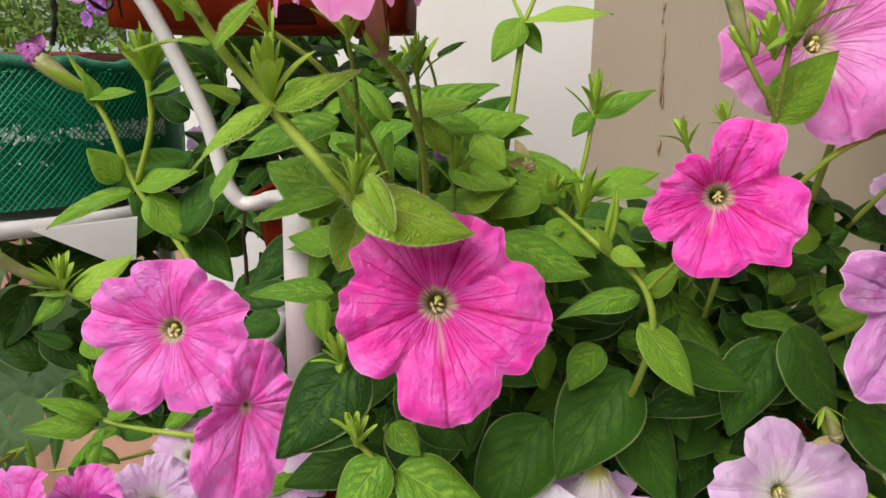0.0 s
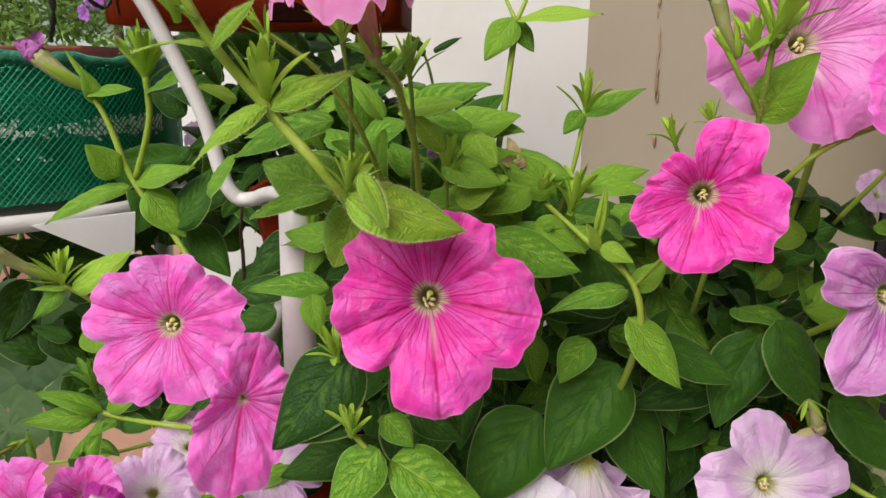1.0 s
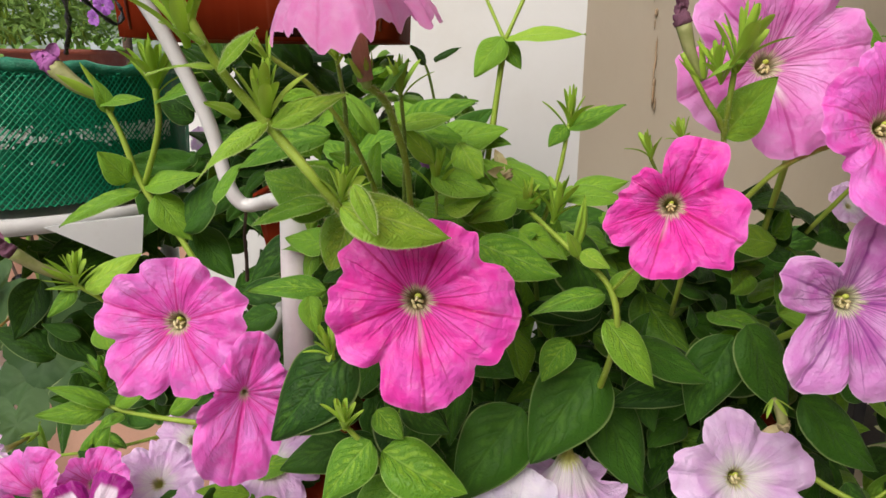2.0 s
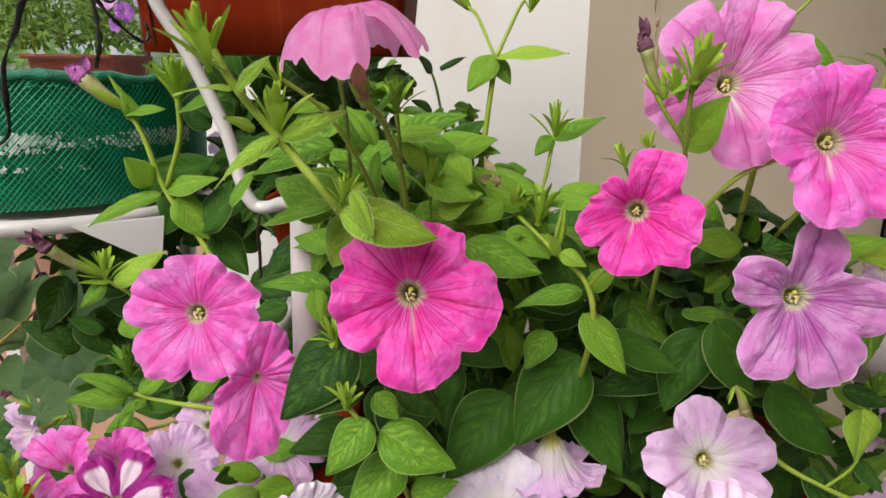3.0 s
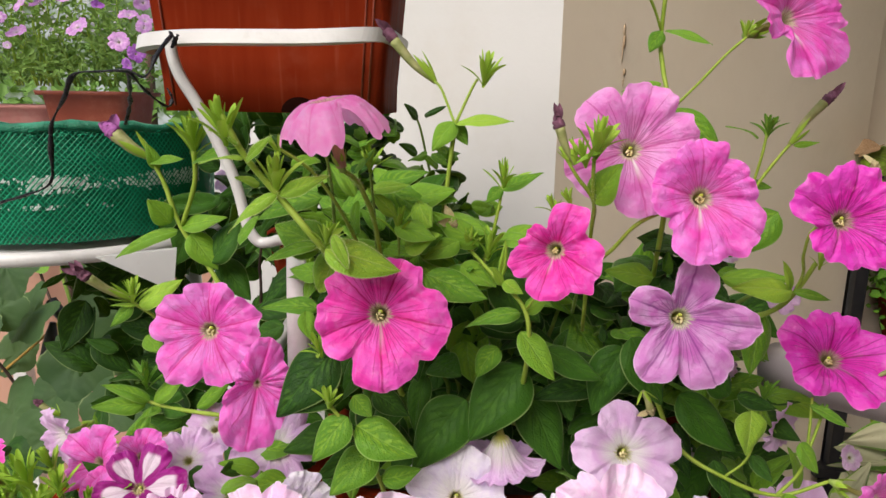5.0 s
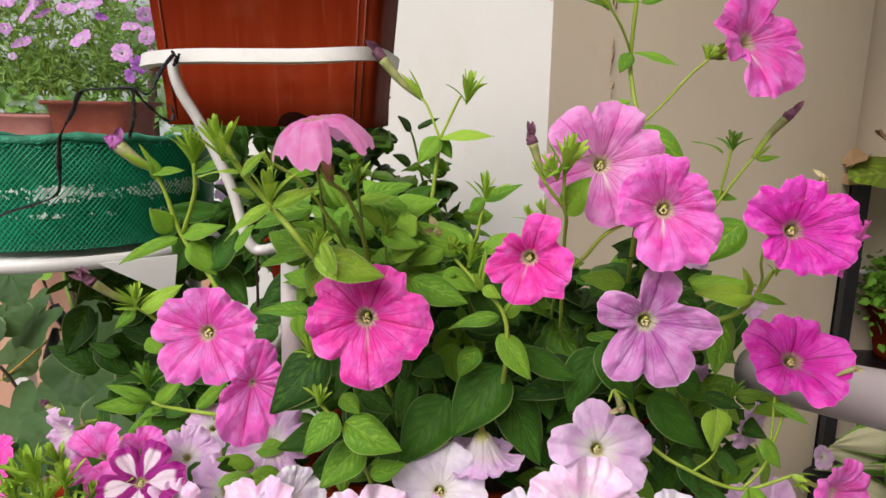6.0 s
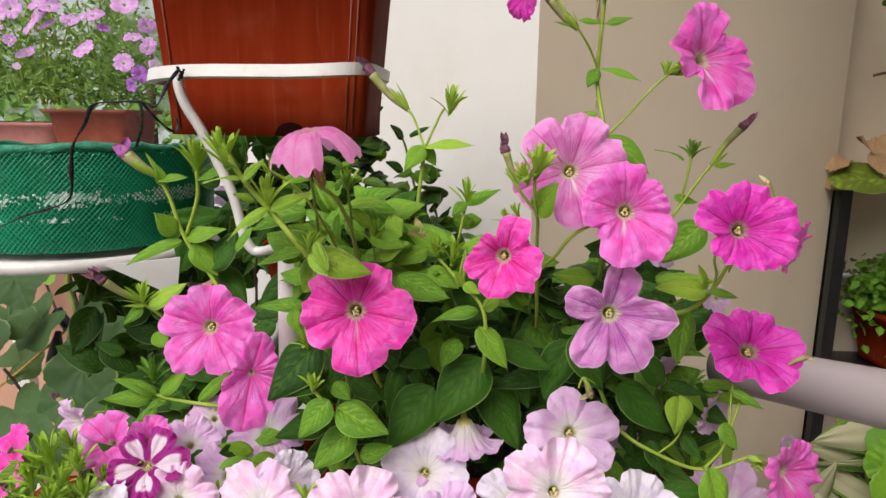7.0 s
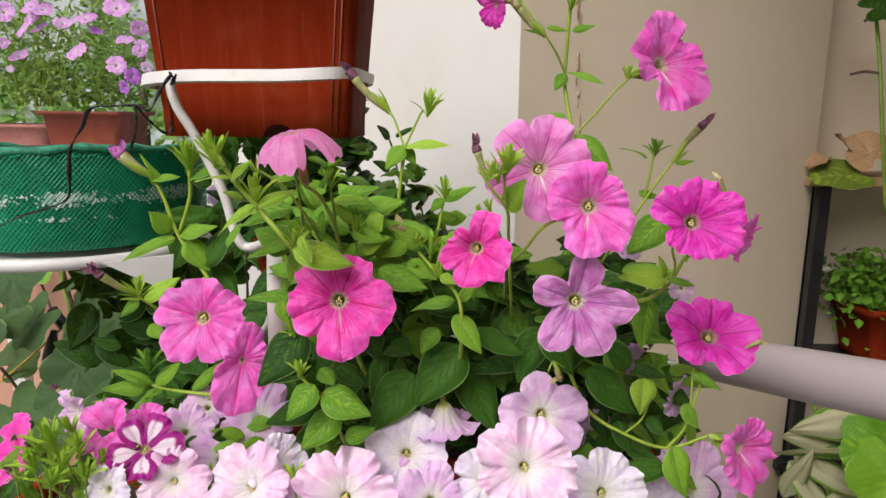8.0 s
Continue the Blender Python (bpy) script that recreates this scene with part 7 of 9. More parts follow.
star_plant = thing("petunia_plant", (-0.1600, 0.3400, 1.1000), 'petunia with purple and white striped star flowers', "plant", "petunias on the stand")
flower(star_plant, (-0.1211, 0.2750, 1.1419), (0.0722, -0.7337, 0.6756), 0.0269, STAR, 91, funnel=0.16, ruffle=0.09, mouth=0.1, notch=0.36, lobes=[(5, 1.08, 0), (70, 1.0, 0), (130, 0.95, 0), (195, 0.95, 0), (275, 0.85, 0)])
flower(star_plant, (-0.1597, 0.2920, 1.1469), (-0.3209, -0.8507, 0.4163), 0.0252, PINK, 92, funnel=0.3, ruffle=0.1, heart=False)
flower(star_plant, (-0.1368, 0.3100, 1.1436), (0.1227, -0.7430, 0.6579), 0.0179, PINK, 93, funnel=0.2, ruffle=0.08, heart=False)
flower(star_plant, (-0.2500, 0.3100, 1.1193), (-0.5998, -0.6454, 0.4729), 0.0301, HOT, 94, funnel=0.35, ruffle=0.08, heart=False)
flower(star_plant, (-0.1453, 0.2850, 1.1332), (0.0298, -0.8774, 0.4788), 0.0172, PINK, 95, heart=False)
stem(star_plant, [(-0.1856, 0.2700, 1.1439), (-0.1851, 0.2760, 1.1205), (-0.2000, 0.3000, 1.0795), (-0.2285, 0.3400, 1.0212)], 0.0007, 0.0011, 60, STEM_DARK)
shoot(star_plant, (-0.1855, 0.2700, 1.1443), (-0.2820, -0.1041, 0.9537), 0.0259, 50, count=10, bud=True)
stem(star_plant, [(-0.1637, 0.2650, 1.1427), (-0.1667, 0.2710, 1.1193), (-0.1806, 0.2950, 1.0783), (-0.2031, 0.3350, 1.0201)], 0.0007, 0.0011, 60, STEM_DARK)
shoot(star_plant, (-0.1636, 0.2650, 1.1431), (-0.0063, -0.0970, 0.9953), 0.0206, 51, count=10, bud=False)
stem(star_plant, [(-0.1757, 0.2620, 1.1305), (-0.1830, 0.2680, 1.1067), (-0.1981, 0.2920, 1.0647), (-0.2178, 0.3320, 1.0052)], 0.0007, 0.0011, 60, STEM_DARK)
shoot(star_plant, (-0.1757, 0.2620, 1.1309), (0.2699, -0.0823, 0.9594), 0.0227, 52, count=10, bud=False)
stem(star_plant, [(-0.2026, 0.2700, 1.1251), (-0.2024, 0.2760, 1.1012), (-0.2184, 0.3000, 1.0588), (-0.2486, 0.3400, 0.9983)], 0.0007, 0.0011, 60, STEM_DARK)
shoot(star_plant, (-0.2025, 0.2700, 1.1256), (-0.2820, -0.1041, 0.9537), 0.0210, 53, count=10, bud=True)
stem(star_plant, [(-0.1584, 0.2600, 1.1232), (-0.1615, 0.2660, 1.0994), (-0.1752, 0.2900, 1.0569), (-0.1975, 0.3300, 0.9964)], 0.0007, 0.0011, 60, STEM_DARK)
shoot(star_plant, (-0.1584, 0.2600, 1.1236), (-0.0063, -0.0970, 0.9953), 0.0198, 54, count=10, bud=False)
stem(star_plant, [(-0.1808, 0.2550, 1.1208), (-0.1883, 0.2610, 1.0969), (-0.2040, 0.2850, 1.0543), (-0.2248, 0.3250, 0.9935)], 0.0007, 0.0011, 60, STEM_DARK)
shoot(star_plant, (-0.1808, 0.2550, 1.1213), (0.2699, -0.0823, 0.9594), 0.0204, 55, count=10, bud=False)
stem(star_plant, [(-0.1761, 0.2800, 1.1482), (-0.1752, 0.2860, 1.1247), (-0.1891, 0.3100, 1.0838), (-0.2160, 0.3500, 1.0261)], 0.0007, 0.0011, 60, STEM_DARK)
shoot(star_plant, (-0.1761, 0.2800, 1.1486), (-0.2820, -0.1041, 0.9537), 0.0204, 56, count=10, bud=True)
stem(star_plant, [(-0.2166, 0.2700, 1.1155), (-0.2207, 0.2760, 1.0911), (-0.2378, 0.3000, 1.0479), (-0.2653, 0.3400, 0.9864)], 0.0007, 0.0011, 60, STEM_DARK)
shoot(star_plant, (-0.2166, 0.2700, 1.1159), (-0.0063, -0.0970, 0.9953), 0.0169, 57, count=10, bud=False)
stem(star_plant, [(-0.1505, 0.2700, 1.1314), (-0.1572, 0.2760, 1.1075), (-0.1703, 0.3000, 1.0655), (-0.1869, 0.3400, 1.0062)], 0.0007, 0.0011, 60, STEM_DARK)
shoot(star_plant, (-0.1505, 0.2700, 1.1318), (0.2699, -0.0823, 0.9594), 0.0142, 58, count=10, bud=False)
stem(star_plant, [(-0.2037, 0.2800, 1.1335), (-0.2034, 0.2860, 1.1096), (-0.2189, 0.3100, 1.0676), (-0.2486, 0.3500, 1.0081)], 0.0007, 0.0011, 60, STEM_DARK)
shoot(star_plant, (-0.2037, 0.2800, 1.1340), (-0.2820, -0.1041, 0.9537), 0.0214, 59, count=10, bud=True)
spent(star_plant, (-0.2086, 0.2700, 1.1171), (-0.2227, 0.2680, 1.1261), 0.0038, 12)
stem(star_plant, [(-0.1796, 0.2700, 1.1400), (-0.1757, 0.2800, 1.1068), (-0.1812, 0.3300, 1.0405)], 0.0012, 0.0016, 60)
stem(star_plant, [(-0.1842, 0.2600, 1.1182), (-0.1775, 0.2800, 1.0878), (-0.1826, 0.3300, 1.0243)], 0.0012, 0.0016, 60)
leaf(star_plant, (-0.1743, 0.2850, 1.1007), (-0.1535, 0.2750, 1.1271), (0.0228, -0.7473, 0.6641), 0.36, 0, 'y')
leaf(star_plant, (-0.1587, 0.2850, 1.0978), (-0.1528, 0.2750, 1.1112), (0.0228, -0.7473, 0.6641), 0.36, 1, 'm')
leaf(star_plant, (-0.1998, 0.2850, 1.1251), (-0.1861, 0.2750, 1.1346), (0.0228, -0.7473, 0.6641), 0.36, 2, 'y')
leaf(star_plant, (-0.2126, 0.2850, 1.0899), (-0.2203, 0.2750, 1.1114), (0.0228, -0.7473, 0.6641), 0.36, 3, 'm')
leaf(star_plant, (-0.1878, 0.2850, 1.1161), (-0.1951, 0.2750, 1.1397), (0.0228, -0.7473, 0.6641), 0.36, 4, 'y')
leaf(star_plant, (-0.1779, 0.2850, 1.1140), (-0.1676, 0.2750, 1.1261), (0.0228, -0.7473, 0.6641), 0.36, 5, 'm')
leaf(star_plant, (-0.1896, 0.2850, 1.1080), (-0.1635, 0.2750, 1.1256), (0.0228, -0.7473, 0.6641), 0.36, 6, 'y')
leaf(star_plant, (-0.1879, 0.2850, 1.1039), (-0.1736, 0.2750, 1.1152), (0.0228, -0.7473, 0.6641), 0.36, 7, 'm')
leaf(star_plant, (-0.2083, 0.2850, 1.1020), (-0.1914, 0.2750, 1.1266), (0.0228, -0.7473, 0.6641), 0.36, 8, 'y')
leaf(star_plant, (-0.2227, 0.2850, 1.1008), (-0.2066, 0.2750, 1.1270), (0.0228, -0.7473, 0.6641), 0.36, 9, 'm')
leaf(star_plant, (-0.1398, 0.2850, 1.1328), (-0.1238, 0.2750, 1.1438), (0.0228, -0.7473, 0.6641), 0.36, 10, 'y')
leaf(star_plant, (-0.1978, 0.2850, 1.1112), (-0.1935, 0.2750, 1.1276), (0.0228, -0.7473, 0.6641), 0.36, 11, 'm')
leaf(star_plant, (-0.1841, 0.2850, 1.0976), (-0.1568, 0.2750, 1.1122), (0.0228, -0.7473, 0.6641), 0.36, 12, 'y')
leaf(star_plant, (-0.2155, 0.2850, 1.1028), (-0.2150, 0.2750, 1.1147), (0.0228, -0.7473, 0.6641), 0.36, 13, 'm')
leaf(star_plant, (-0.1694, 0.2850, 1.0990), (-0.1613, 0.2750, 1.1171), (0.0228, -0.7473, 0.6641), 0.36, 14, 'y')
leaf(star_plant, (-0.1477, 0.2850, 1.1040), (-0.1289, 0.2750, 1.1295), (0.0228, -0.7473, 0.6641), 0.36, 15, 'm')

# ---- things behind the stand ----
CREAM = {}


def cream_shape(me):
    """The pale middle of a variegated leaf: the same leaf form in cream."""
    if me.name not in CREAM:
        c = me.copy()
        c.materials[0] = LEAF_CREAM
        CREAM[me.name] = c
    return CREAM[me.name]


# black tie tied from the ring to the netted planter
tie = thing("plastic_tie", (-0.14, 0.343, 1.39), "crinkled black plastic tie knotted to the white ring", "tie")
for pts in [[(-0.1261, 0.3780, 1.4174), (-0.1282, 0.3600, 1.4042), (-0.1305, 0.3450, 1.3887), (-0.1403, 0.3430, 1.3920), (-0.1581, 0.3430, 1.3914), (-0.1773, 0.3450, 1.3891), (-0.1910, 0.3550, 1.3750), (-0.2108, 0.3700, 1.3575), (-0.2199, 0.3800, 1.3390), (-0.2299, 0.3910, 1.3136), (-0.2568, 0.4000, 1.3021), (-0.2848, 0.4100, 1.2941), (-0.3327, 0.4300, 1.2754)],
    [(-0.1403, 0.3430, 1.3920), (-0.1699, 0.4000, 1.3720), (-0.1851, 0.4200, 1.3555)],
    [(-0.1403, 0.3430, 1.3920), (-0.1382, 0.3600, 1.3799), (-0.1318, 0.3750, 1.3698), (-0.1298, 0.3800, 1.3752), (-0.1327, 0.3800, 1.3821)],
    [(-0.1278, 0.3790, 1.4192), (-0.1235, 0.3770, 1.4138), (-0.1275, 0.3800, 1.4094), (-0.1219, 0.3780, 1.4174)]]:
    bm = bmesh.new()
    line = spline(pts, 8)
    rng = random.Random(len(pts))
    sweep(bm, line, lambda t: 0.0014 * (1 + 0.35 * math.sin(31 * t) + 0.2 * math.sin(77 * t)), 6, 0.6)
    own(part("strand", bm, WIRE, None), tie)

# plant shelf by the house wall
shelf = thing("plant_shelf", (1.25, 1.40, 0.0), "black iron shelf with a weathered board on top", "shelf")
for x, y in ((0.918, 1.385), (1.65, 1.40), (0.97, 1.50), (1.65, 1.55)):
    bm = bmesh.new()
    box(bm, (x - 0.013, y - 0.013, 0.0), (x + 0.013, y + 0.013, 1.24), 0.002)
    own(part("leg", bm, BLACK, None, smooth=False), shelf)
for z, mat, nm in ((1.24, WOOD, "top_board"), (0.79, BLACK, "shelf_board"), (0.55, BLACK, "shelf_board")):
    bm = bmesh.new()
    box(bm, (0.87, 1.355, z), (1.70, 1.55, z + 0.022), 0.003)
    own(part(nm, bm, mat, None, smooth=False), shelf)
bm = bmesh.new()
sweep(bm, [Vector((0.97, 1.50, 1.02)), Vector((1.65, 1.55, 1.04))], 0.006, 8)
own(part("cross_bar", bm, ENAMEL, None), shelf)


def scatter(name, parent, mat, count, place, size, seed, ratio=0.6, face=(0, -0.6, 0.8)):
    """Many small folded leaves as one mesh."""
    rng = random.Random(seed)
    bm = bmesh.new()
    uv = bm.loops.layers.uv.new("UVMap")
    for _ in range(count):
        p = place(rng)
        d = Vector((rng.gauss(0, 1), rng.gauss(0, 1), rng.gauss(0, 0.8))).normalized() * rng.uniform(*size)
        n = Vector((face[0] + rng.gauss(0, 0.5), face[1] + rng.gauss(0, 0.4), face[2] + rng.gauss(0, 0.4))).normalized()
        s = d.cross(n).normalized() * d.length * ratio / 2
        up = n * d.length * 0.08
        pts = [p, p + d * 0.35 - s + up, p + d * 0.75 - s * 0.7 + up, p + d - n * d.length * 0.15, p + d * 0.75 + s * 0.7 + up, p + d * 0.35 + s + up]
        uvs = [(0, 0.5), (0.35, 0), (0.75, 0.15), (1, 0.5), (0.75, 0.85), (0.35, 1)]
        vs = [bm.verts.new(q) for q in pts]
        for tri in ((0, 1, 2, 3), (0, 3, 4, 5)):
            f = bm.faces.new([vs[k] for k in tri])
            for loop, k in zip(f.loops, tri):
                loop[uv].uv = uvs[k]
    ob = part(name, bm, mat, None)
    own(ob, parent)
    return tagged(ob, kind="stuff")


pot = trough((1.195, 1.46, 0.814), (0.30, 0.17, 0.14), "brick-red pot of small-leaved greenery on the shelf", PLASTIC, 4, 0.16, 0.012, 0, "flower_pot")
herb = thing("herb_plant", (1.20, 1.50, 1.0), "bushy small-leaved bright green herb trailing over its pot", "plant")
scatter("leaves", herb, LEAF, 2200, lambda r: Vector((1.165 + r.gauss(0, 0.085), 1.45 + r.gauss(0, 0.05), 0.99 + r.gauss(0, 0.035))), (0.012, 0.026), 3, 0.8)
scatter("trailing_leaves", herb, LEAF_YOUNG, 200, lambda r: Vector((1.11 + r.gauss(0, 0.015), 1.395, 0.84 + 0.12 * r.random())), (0.010, 0.02), 4, 0.8)
for i, (x, z) in enumerate(((1.03, 1.01), (1.10, 1.03), (1.28, 1.02))):
    bm = bmesh.new()
    sweep(bm, spline([(x, 1.46, z), (1.15, 1.49, 0.97), (1.2, 1.49, 0.92)], 4), 0.002, 6)
    own(part("stem", bm, STEM_DARK, None), herb)


def big_leaf(parent, at, facing, spin, size, seed, mat, lobes=5, depth=0.17, fold=0.15, points=0.03):
    """A broad lobed vine leaf with toothed edge."""
    rng = random.Random(seed)
    bm = bmesh.new()
    uv = bm.loops.layers.uv.new("UVMap")
    N, M = 60, 6
    ph = rng.uniform(0, 6)
    rings = []
    for j in range(1, M + 1):
        b = j / M
        ring = []
        for i in range(N):
            w = math.tau * i / N
            r = 0.5 * (1 - depth * (0.5 - 0.5 * math.cos(lobes * w)) ** 1.5) * (1 - 0.55 * math.exp(-((w - math.pi) / 0.30) ** 2)) * (1 + points * abs(math.sin(15 * w)))
            z = fold * r * b * abs(math.sin(w)) - 0.22 * (r * b) ** 2 + 0.03 * b * math.sin(4 * w + ph) + 0.015 * noise.noise(Vector((w * 2, b * 3, seed)))
            ring.append(bm.verts.new((r * b * math.cos(w), r * b * math.sin(w), z)))
        rings.append(ring)
    c = bm.verts.new((0, 0, 0))
    def put(f, keys):
        for loop, (b, i) in zip(f.loops, keys):
            w = math.tau * i / N
            loop[uv].uv = (0.5 + 0.5 * b * math.cos(w), 0.5 + 0.5 * b * math.sin(w))
    for i in range(N):
        k = (i + 1) % N
        put(bm.faces.new((c, rings[0][i], rings[0][k])), ((0, i), (1 / M, i), (1 / M, i + 1)))
        for j in range(M - 1):
            put(bm.faces.new((rings[j][i], rings[j + 1][i], rings[j + 1][k], rings[j][k])), (((j + 1) / M, i), ((j + 2) / M, i), ((j + 2) / M, i + 1), ((j + 1) / M, i + 1)))
    ob = part("leaf", bm, mat, None)
    ob.matrix_basis = Matrix.Translation(at) @ basis(facing, (0, 0, 1), spin) @ Matrix.Scale(size, 4)
    return own(ob, parent)


vine = thing("vine", (-0.7500, 1.3000, 0.6000), "climbing vine with broad grey-green lobed leaves", "vine")
big_leaf(vine, (-0.7543, 1.0500, 1.0752), (0.0265, -0.8176, 0.5752), -60, 0.130, 0, LEAF_VINE)
big_leaf(vine, (-0.6055, 1.1500, 0.9697), (0.1321, -0.8904, 0.4355), -80, 0.220, 1, LEAF_VINE)
big_leaf(vine, (-0.8216, 1.2000, 0.9371), (-0.2940, -0.7622, 0.5768), -120, 0.140, 2, LEAF_VINE)
big_leaf(vine, (-0.6819, 1.1200, 0.8677), (0.1294, -0.8685, 0.4785), -100, 0.150, 3, LEAF_VINE)
big_leaf(vine, (-0.8124, 1.1000, 0.7606), (-0.1729, -0.8091, 0.5617), -40, 0.160, 4, LEAF_VINE)
big_leaf(vine, (-0.7112, 1.1000, 0.8133), (0.0228, -0.7473, 0.6641), -140, 0.120, 5, LEAF_VINE)
big_leaf(vine, (-0.5487, 1.2500, 0.8749), (0.1294, -0.8685, 0.4785), -60, 0.160, 6, LEAF_VINE)
big_leaf(vine, (-0.9054, 1.2500, 0.8258), (0.2248, -0.7934, 0.5657), 30, 0.100, 7, LEAF_VINE)
big_leaf(vine, (-0.7595, 1.3000, 1.0020), (-0.0782, -0.7474, 0.6597), 60, 0.090, 8, LEAF_VINE)
big_leaf(vine, (-0.5909, 1.2000, 0.8524), (0.2432, -0.8861, 0.3947), -90, 0.120, 9, LEAF_VINE)
big_leaf(vine, (-0.8630, 1.3000, 1.0266), (0.0293, -0.8691, 0.4937), 20, 0.070, 10, LEAF)
big_leaf(vine, (-0.8470, 1.1500, 0.9644), (0.3292, -0.8168, 0.4738), -70, 0.100, 11, LEAF_VINE)
big_leaf(vine, (-0.6770, 1.0000, 0.7763), (0.1272, -0.8094, 0.5733), -80, 0.130, 12, LEAF_VINE)
big_leaf(vine, (-0.5500, 1.0000, 0.8379), (0.0236, -0.7634, 0.6455), -100, 0.120, 13, LEAF_VINE)
big_leaf(vine, (-0.4173, 0.9500, 0.8640), (0.1201, -0.7560, 0.6435), -60, 0.100, 14, LEAF_OLD_SHADE)
big_leaf(vine, (-0.6889, 0.9000, 0.7605), (0.1201, -0.7560, 0.6435), -60, 0.120, 15, LEAF_OLD_SHADE)
big_leaf(vine, (-0.4267, 1.2000, 0.8823), (0.1272, -0.8094, 0.5733), -60, 0.120, 16, LEAF_VINE)
big_leaf(vine, (-0.8991, 1.1000, 0.9305), (0.2248, -0.7934, 0.5657), -60, 0.150, 17, LEAF_VINE)
big_leaf(vine, (-0.9423, 1.1000, 0.7820), (0.2248, -0.7934, 0.5657), -30, 0.150, 18, LEAF_VINE)
big_leaf(vine, (-0.7655, 1.3500, 0.7919), (-0.1774, -0.8586, 0.4810), -20, 0.140, 19, LEAF_VINE)
bm = bmesh.new()
sweep(bm, spline([(-0.7980, 1.3000, 1.0806), (-0.8126, 1.3000, 1.0009), (-0.7882, 1.2800, 0.9265), (-0.7867, 1.2500, 0.8288), (-0.7321, 1.2000, 0.6890)], 6), 0.004, 7)
own(part('stem', bm, STEM_DARK, None), vine)
bm = bmesh.new()
sweep(bm, spline([(-0.8748, 1.3000, 1.0396), (-0.8553, 1.3000, 0.9732), (-0.8280, 1.2800, 0.9257)], 6), 0.003, 7)
own(part('stem', bm, BARK, None), vine)
bm = bmesh.new()
sweep(bm, spline([(-0.9096, 1.2000, 0.8313), (-0.8822, 1.2000, 0.7924), (-0.8418, 1.1800, 0.7490), (-0.7805, 1.1500, 0.6723)], 6), 0.0035, 7)
own(part('stem', bm, BARK, None), vine)
bm = bmesh.new()
sweep(bm, spline([(-0.8224, 1.3200, 1.0228), (-0.8143, 1.3200, 0.9688), (-0.7926, 1.3000, 0.9340)], 6), 0.007, 7)
own(part('stem', bm, BARK, None), vine)
twine = thing("twine", (-0.7997, 1.2400, 0.8989), "taut yellow-brown twine tied to the vine", "twine")
bm = bmesh.new()
sweep(bm, spline([(-1.0149, 1.2200, 0.7262), (-0.9073, 1.2300, 0.8064), (-0.7997, 1.2400, 0.8989), (-0.7348, 1.2500, 0.9630), (-0.6758, 1.2700, 1.0241)], 6), 0.0028, 7)
own(part('strand', bm, TWINE, None), twine)
peg = thing("hanging_peg", (-0.7868, 1.2200, 0.9057), "black plastic peg hanging on twine", "peg")
bm = bmesh.new()
sweep(bm, spline([(-0.8044, 1.2400, 0.9539), (-0.7901, 1.2350, 0.9374), (-0.7724, 1.2300, 0.9185)], 6), 0.0125, 7)
own(part('clip', bm, BLACK, None), peg)
bm = bmesh.new()
sweep(bm, spline([(-0.7990, 1.2300, 0.9087), (-0.8063, 1.2300, 0.8757), (-0.8216, 1.2300, 0.8153)], 6), lambda t: 0.006 + 0.014 * t * (1 - 0.45 * t ** 6), 12)
own(part('weight', bm, BLACK, None), peg)
far_planter = trough((-0.9579, 1.7800, 1.2873), (0.225, 0.2, 0.10), "faded terracotta planter of mauve petunias", PLASTIC_FAR, 0, 0.1, 0.02, 0)
rose_planter = trough((-1.3420, 1.8500, 1.2583), (0.5, 0.2, 0.09), "dusty rose plastic planter box", PLASTIC_PINK, 0, 0.1, 0.02, 0)
ledge = thing("plant_ledge", (-1.3, 1.8, 0.0), "white ledge that carries the far planters", "ledge")
bm = bmesh.new()
box(bm, (-2.6, 1.62, 1.20), (-0.55, 2.15, 1.257), 0.004)
own(part("board", bm, ENAMEL, None, smooth=False), ledge)
for x in (-2.5, -1.2, -0.6):
    bm = bmesh.new()
    box(bm, (x - 0.02, 1.66, 0.0), (x + 0.02, 1.70, 1.20), 0.003)
    own(part("leg", bm, ENAMEL, None, smooth=False), ledge)
for k, (px, pz, n) in enumerate(((-1.03, 1.40, 2200), (-1.45, 1.40, 2400))):
    far = thing("petunia_plant", (px, 1.78, pz), "leggy petunia with mauve flowers in a far planter", "plant", "far petunias")
    scatter("leaves", far, LEAF_FAR, n, lambda r: Vector((px + r.uniform(-0.2, 0.2), 1.78 + r.gauss(0, 0.1), pz + 0.02 + abs(r.gauss(0, 0.16)))), (0.012, 0.034), 20 + k, 0.4)
    # white flecks among the leaves, shaped to stand for bright bokeh spots
    scatter("blossoms", far, WHITE, 160, lambda r: Vector((px + r.uniform(-0.2, 0.2), 1.74 + r.gauss(0, 0.1), pz + 0.12 + abs(r.gauss(0, 0.14)))), (0.006, 0.014), 40 + k, 0.9)
    rng = random.Random(60 + k)
    for i in range(22):
        bx = px + rng.uniform(-0.16, 0.16)
        stem(far, [(bx, 1.78, pz), (bx + rng.gauss(0, 0.03), 1.76, pz + 0.15), (bx + rng.gauss(0, 0.06), 1.74 + rng.gauss(0, 0.05), pz + rng.uniform(0.25, 0.42))], 0.0025, 0.0018, 0, STEM)
flower(far, (-0.8159, 1.4500, 1.5273), (-0.2803, -0.6787, 0.6788), 0.0271, FARPINK, 300, heart=False, fine=False, calyx=False)
flower(far, (-0.7233, 1.4500, 1.4957), (0.1801, -0.8745, 0.4504), 0.0230, FARPINK, 301, heart=False, fine=False, calyx=False)
